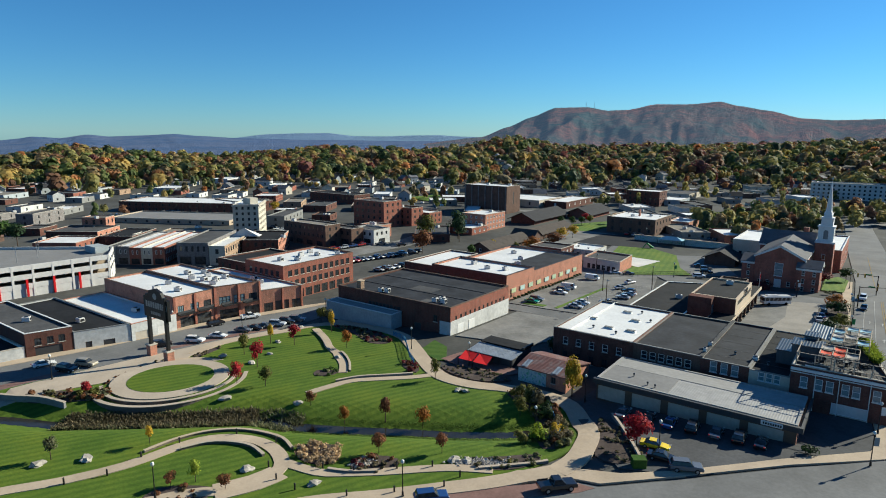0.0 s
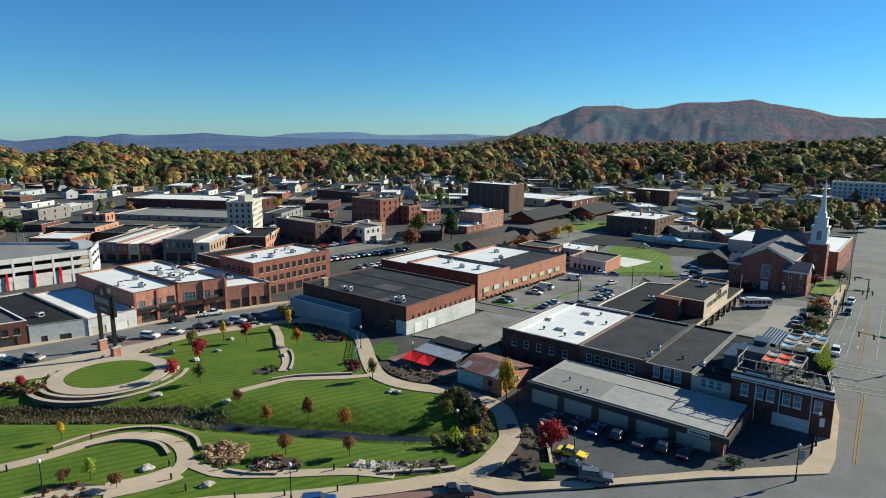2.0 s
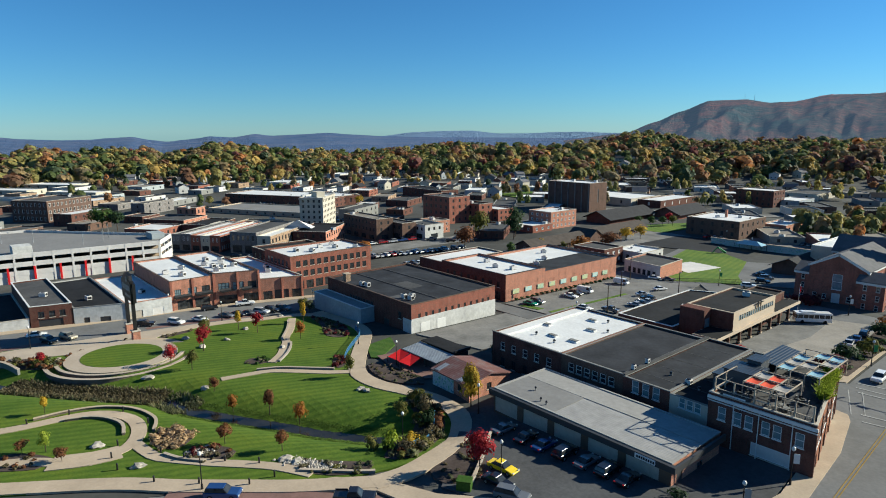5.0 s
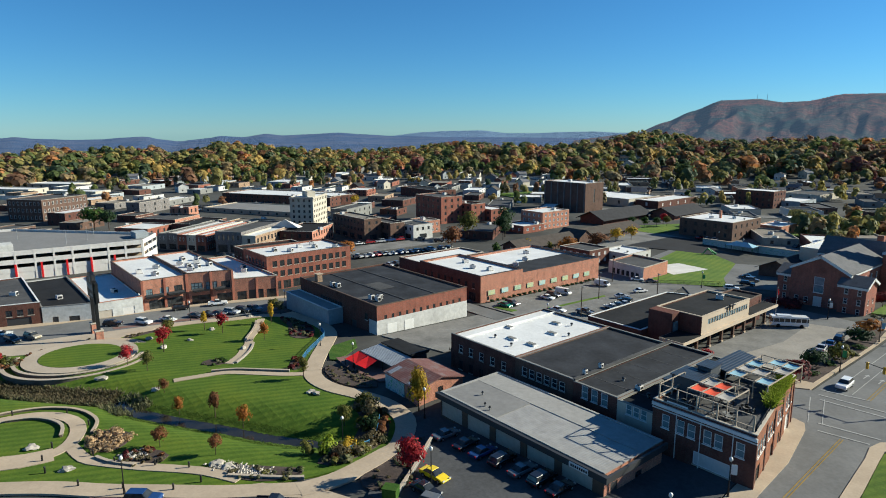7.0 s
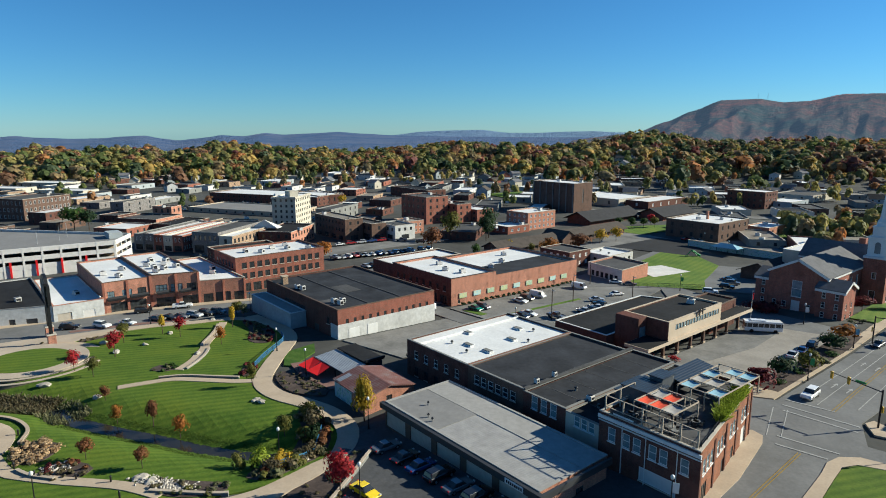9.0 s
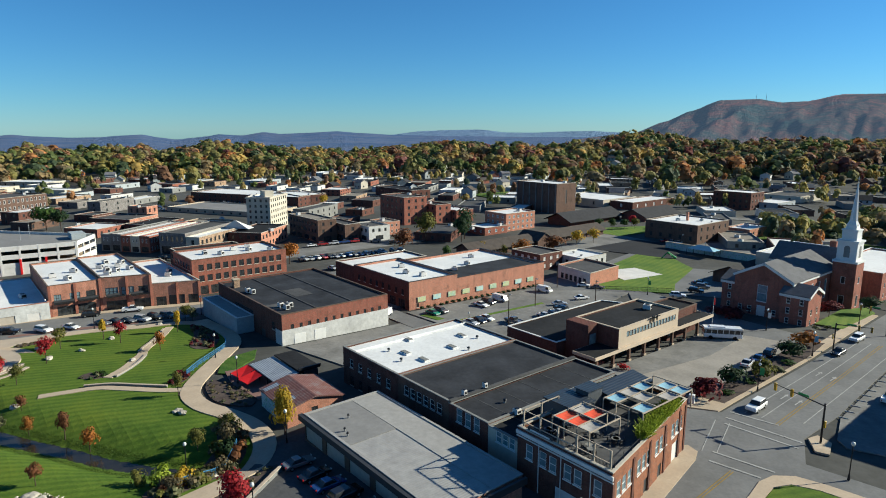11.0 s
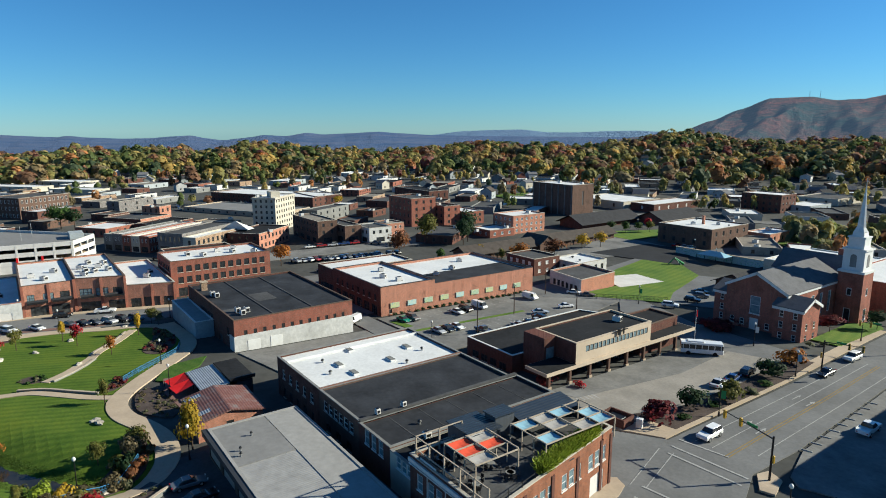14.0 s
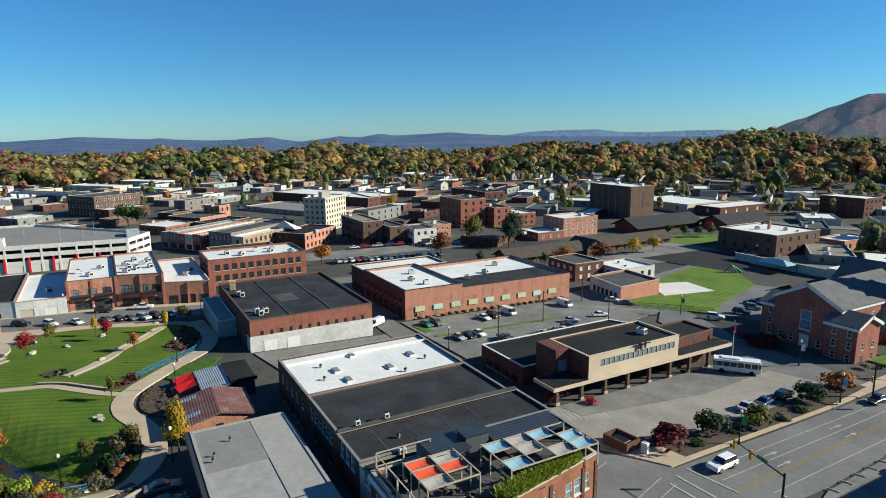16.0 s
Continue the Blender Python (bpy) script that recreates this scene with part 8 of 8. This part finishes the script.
# ---- signals, signs and paint ----
def signal(x, y, rz, arm):
    t = thing("traffic_light", "traffic light mast with a long arm and yellow signal heads", "traffic light", (x, y, ter(x, y)), rz, "traffic lights")
    bm = bmesh.new()
    tube(bm, (0, 0, 0), (0, 0, 6.6), 0.16, 0.13, 10), tube(bm, (0, 0, 6.2), (arm, 0, 6.7), 0.1, 0.06, 8)
    part("mast", bm, "dark_metal", t)
    for k in (0.62, 0.95):
        h = part("signal_head", boxes((arm * k - 0.2, arm * k + 0.2, -0.18, 0.18, 5.6, 6.9), bevel=0.04), "signal_yellow", t)
        for z in (5.85, 6.25, 6.65):
            bm = bmesh.new()
            tube(bm, (arm * k, -0.2, z), (arm * k, -0.32, z), 0.13, 0.13, 8)
            part("lens_hood", bm, "dark_metal", h)
    part("street_sign", boxes((arm * 0.3, arm * 0.3 + 1.7, -0.04, 0.04, 6.5, 6.85)), "play_green", t, "green street name plate")
    part("signal_head", boxes((-0.45, -0.2, -0.18, 0.18, 2.8, 3.9), bevel=0.04), "signal_yellow", t)


signal(10.9, 168.4, 168, 8.5)
signal(-4.9, 219.9, 10, 7.0)
signal(-0.8, 241.7, 195, 6.0)
fp = thing("flagpole", "white flagpole with a furled flag beside the station", "flagpole", (-31.6, 217, ter(-31.6, 217)))
bm = bmesh.new()
tube(bm, (0, 0, 0), (0, 0, 8.5), 0.09, 0.05, 8)
part("pole", bm, "white_trim", fp)
part("flag", boxes((0.06, 0.3, -0.12, 0.12, 6.2, 7.9), bevel=0.05), "red_canvas", fp)
for i in range(9):
    u = i / 8
    t = thing("wheel_stop", "white painted concrete wheel stop", "wheel stop", (9.8 - 1.8 * u, 181.5 + 28.3 * u, ter(9.8 - 1.8 * u, 181.5 + 28.3 * u)), 15, "wheel stops")
    part("block", boxes((-0.75, 0.75, -0.1, 0.1, -0.02, 0.18), bevel=0.03), "white_paint_line", t)
ub = thing("utility_box", "white utility cabinet beside the corner walk", "cabinet", (-9.8, 167.8, ter(-9.8, 167.8) + 0.1), 20)
part("case", boxes((-0.5, 0.5, -0.4, 0.4, 0, 1.6), bevel=0.03), "white_trim", ub)
part("door", boxes((-0.42, 0.42, -0.43, -0.4, 0.15, 1.45)), "concrete_white", ub)
tb = thing("utility_box", "green transformer box beside the yard", "cabinet", (-26.6, 87.6, ter(-26.6, 87.6)), 35)
part("case", boxes((-1.0, 1.0, -0.8, 0.8, 0, 1.4), bevel=0.05), "bank_grass", tb)
part("lid", boxes((-1.05, 1.05, -0.85, 0.85, 1.4, 1.5), bevel=0.02), "bank_grass", tb)
db = thing("bin_enclosure", "low brick bin enclosure beside the forecourt", "enclosure", (-13.2, 166.4, ter(-13.2, 166.4)), 8)
for w in ((-2.2, 2.2, -1.6, -1.35, 0, 1.7), (-2.2, 2.2, 1.35, 1.6, 0, 1.7), (-2.2, -1.95, -1.35, 1.35, 0, 1.7), (1.95, 2.2, -1.35, 1.35, 0, 1.7)):
    part("wall", boxes(w), "brick_dark", db)
part("bin", boxes((-1.4, 1.2, -1.0, 1.0, 0.05, 1.3), bevel=0.05), "dark_metal", db)


def stripe(a, b, w=0.14, material="white_paint_line", off=0.05):
    d = (Vector(b) - Vector(a)).normalized()
    q = Vector((-d.y, d.x)) * w / 2
    a, b = Vector(a), Vector(b)
    ob = drape("road_marking", [a + q, a - q, b - q, b + q], off, material, 2.0, 0)
    return structure(ob, "painted line on the asphalt", "road marking")


for a, b, m in [((7.6, 118), (6.0, 150), "yellow_paint_line"), ((8.0, 118), (6.4, 150), "yellow_paint_line"), ((4.1, 170), (1.2, 232), "yellow_paint_line"), ((3.6, 170), (0.7, 232), "yellow_paint_line"), ((1.0, 171), (-1.0, 232), "white_paint_line"), ((-1.8, 171), (-3.4, 232), "white_paint_line"), ((6.4, 174), (4.0, 232), "white_paint_line"), ((-1.2, 254), (-6, 330), "yellow_paint_line"),
                ((-3.6, 169.4), (4.1, 170.2), "white_paint_line"), ((-3.0, 166.6), (9, 166.6), "white_paint_line"), ((-2.0, 164.2), (9.4, 164.2), "white_paint_line"), ((2.6, 150.4), (9.6, 151.2), "white_paint_line"), ((1.6, 153.4), (10.2, 154.2), "white_paint_line"), ((-3.6, 164.4), (0.4, 152.4), "white_paint_line"), ((-1.4, 164.8), (2.2, 153.4), "white_paint_line"), ((-8, 152.6), (-10.5, 161), "white_paint_line")]:
    stripe(a, b, 0.35 if abs(a[1] - b[1]) < 2 else 0.15, m)
for ax_, ay_ in ((2.3, 181), (-0.5, 182), (1.7, 199), (-1.2, 200)):
    structure(drape("road_marking", [(ax_ - 0.1, ay_), (ax_ + 0.1, ay_), (ax_ + 0.1, ay_ + 2.2), (ax_ + 0.45, ay_ + 2.1), (ax_, ay_ + 3.3), (ax_ - 0.45, ay_ + 2.1), (ax_ - 0.1, ay_ + 2.2)], 0.05, "white_paint_line", 2.0, 0), "painted turn arrow on the asphalt", "road marking")
for i in range(14):
    y = 171 + i * 2.9
    stripe((-77.8 + i * 0.05, y), (-72.8 + i * 0.05, y + 0.4), 0.12)
    stripe((-70.2 - i * 0.05, y + 8), (-65.2 - i * 0.05, y + 8.4), 0.12)
for i in range(16):
    y = 172 + i * 2.9
    stripe((-93.5, y), (-88.6, y + 0.3), 0.12)
for i in range(9):
    stripe((-27.5 + i * 0.35, 165.6 + i * 0.9), (-24.6 + i * 0.35, 165.2 + i * 0.9), 0.25)
isl = structure(drape("island", [(-80.6, 170), (-79.4, 170), (-78, 206), (-79.2, 206)], 0.16, "lawn_far", 3), "narrow grassed island in the car park", "island")
structure(drape("verge", [(-91, 169), (-84, 169.5), (-84, 172), (-91, 171)], 0.14, "lawn_far", 3), "small grass verge at the lane", "verge")
structure(drape("verge", [(-16, 240), (-9.5, 240), (-9.5, 264), (-13, 270), (-17, 262)], 0.14, "lawn_far", 3), "green church lawn", "lawn")
hr = random.Random(6)
for i in range(22):
    y = 174 + i * 2.3
    shrub(-96.6 + (y - 170) / 56 * 1.75, y, 1.1, 1.6, "pine", "clipped dark shrub along the brick wall", 80, 0.11)

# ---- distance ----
# Blue in the ridge colours, like their glow, is painted distance haze.
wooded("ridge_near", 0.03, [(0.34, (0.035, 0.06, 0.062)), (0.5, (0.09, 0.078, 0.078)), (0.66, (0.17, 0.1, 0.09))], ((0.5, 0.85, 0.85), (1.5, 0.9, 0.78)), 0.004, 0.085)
wooded("ridge_haze_blue", 0.02, [(0.3, (0.04, 0.085, 0.18)), (0.7, (0.1, 0.115, 0.19))], ((0.65, 0.8, 0.95), (1.3, 1.1, 1.0)), 0.004, 0.075)
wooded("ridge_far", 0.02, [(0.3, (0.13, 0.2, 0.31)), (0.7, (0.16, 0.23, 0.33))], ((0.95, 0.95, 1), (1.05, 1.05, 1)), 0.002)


def lerp_table(tab, a):
    for (a0, h0), (a1, h1) in zip(tab, tab[1:]):
        if a0 <= a <= a1:
            t = (a - a0) / (a1 - a0)
            t = t * t * (3 - 2 * t) * 0.5 + t * 0.5
            return h0 + (h1 - h0) * t
    return tab[0][1] if a < tab[0][0] else tab[-1][1]


def ridge(label, dist, depth, tab, material, rough, seed, a0, a1):
    """A chain of hills: tab gives the skyline's height above the eye (in thousandths of the distance) by bearing, degrees left of north."""
    vs, fs, nu, nd = [], [], 420, 44
    for i in range(nu + 1):
        a = a0 + (a1 - a0) * i / nu
        h = lerp_table(tab, a)
        for j in range(nd + 1):
            s = j / nd
            r = dist + depth * (s - 1)
            x, y = -math.sin(radians(a)) * r, math.cos(radians(a)) * r
            top = 48 + h * dist / 1000
            k = min(1.0, max(0.08, (top + 14) / 150))
            spur = abs(noise.noise((a * 0.2 + s * 0.9 + seed, s * 1.6, seed))) * 1.3 + 0.5 * abs(noise.noise((a * 0.8 + seed, s * 2.2, 1.7))) + 0.22 * abs(noise.noise((a * 2.1, s * 5, seed)))
            z = -14 + (top + 14) * s ** 0.8 - k * rough * spur * math.sin(math.pi * s) ** 0.8 + rough * 0.03 * noise.noise((a * 3 + seed, 0, 7)) * s * k
            vs.append((x, y, z))
        vs.append((-math.sin(radians(a)) * (dist + 60), math.cos(radians(a)) * (dist + 60), -30))
    k = nd + 2
    fs = [(i * k + j, i * k + j + 1, (i + 1) * k + j + 1, (i + 1) * k + j) for i in range(nu) for j in range(k - 1)]
    ob = raw("mountain", vs, fs, material, smooth=True)
    return tagged(ob, label, "mountain", kind="structure")


ridge("wooded mountain in rust and green autumn colours under painted haze", 3300, 1500, [(-30, 8), (-6, 20), (1, 22.7), (4.2, 21.6), (6.4, 24.1), (8.9, 35.2), (11, 41.8), (12.5, 48.4), (14.8, 45), (17.5, 45.4), (19.8, 37.4), (21.5, 36.6), (23.2, 41.7), (25.9, 41), (28.1, 26.3), (30.1, 11.4), (32.5, -4.6), (40, -20), (60, -26)], "ridge_near", 48, 2.3, -30, 60)
ridge("wooded ridge on the skyline, coloured blue for haze", 4100, 2500, [(-20, -14), (38.7, -11.5), (48.8, -10.3), (53.9, -8.3), (57, -5.4), (59, -2.7), (61.7, -5.1), (63.9, -6.7), (65.3, -4), (67.2, -8.9), (69.1, -7.1), (70, -10), (71.2, -12.2), (72.4, -14.6), (73.8, -11.5), (75, -7.3), (76.7, -8.7), (78.1, -10.8), (80.1, -11.3), (82.7, -9.3), (84, -6.9), (84.8, -8.5), (89.8, -4.2), (92.5, -7.4), (95, -9.6), (115, -10)], "ridge_haze_blue", 40, 7.7, -20, 115)
ridge("far mountains on the skyline, coloured pale blue for haze", 4500, 300, [(-20, -8), (30, -6), (34.4, -3.9), (36.3, -2.1), (38.8, -2.8), (41.3, -4.5), (43.8, -4.4), (46.3, 0.1), (48.9, -0.6), (51.4, -2.2), (54.5, -8.2), (60, -14), (115, -16)], "ridge_far", 10, 3.1, -20, 115)
for a_ in (23.3, 22.6):
    ms_ = thing("radio_mast", "thin steel radio mast on the mountain top", "mast", (-math.sin(radians(a_)) * 3290, math.cos(radians(a_)) * 3290, 182), 0, "radio masts")
    bm = bmesh.new()
    tube(bm, (0, 0, -8), (0, 0, 26), 1.0, 0.5, 6)
    part("lattice", bm, "steel", ms_)
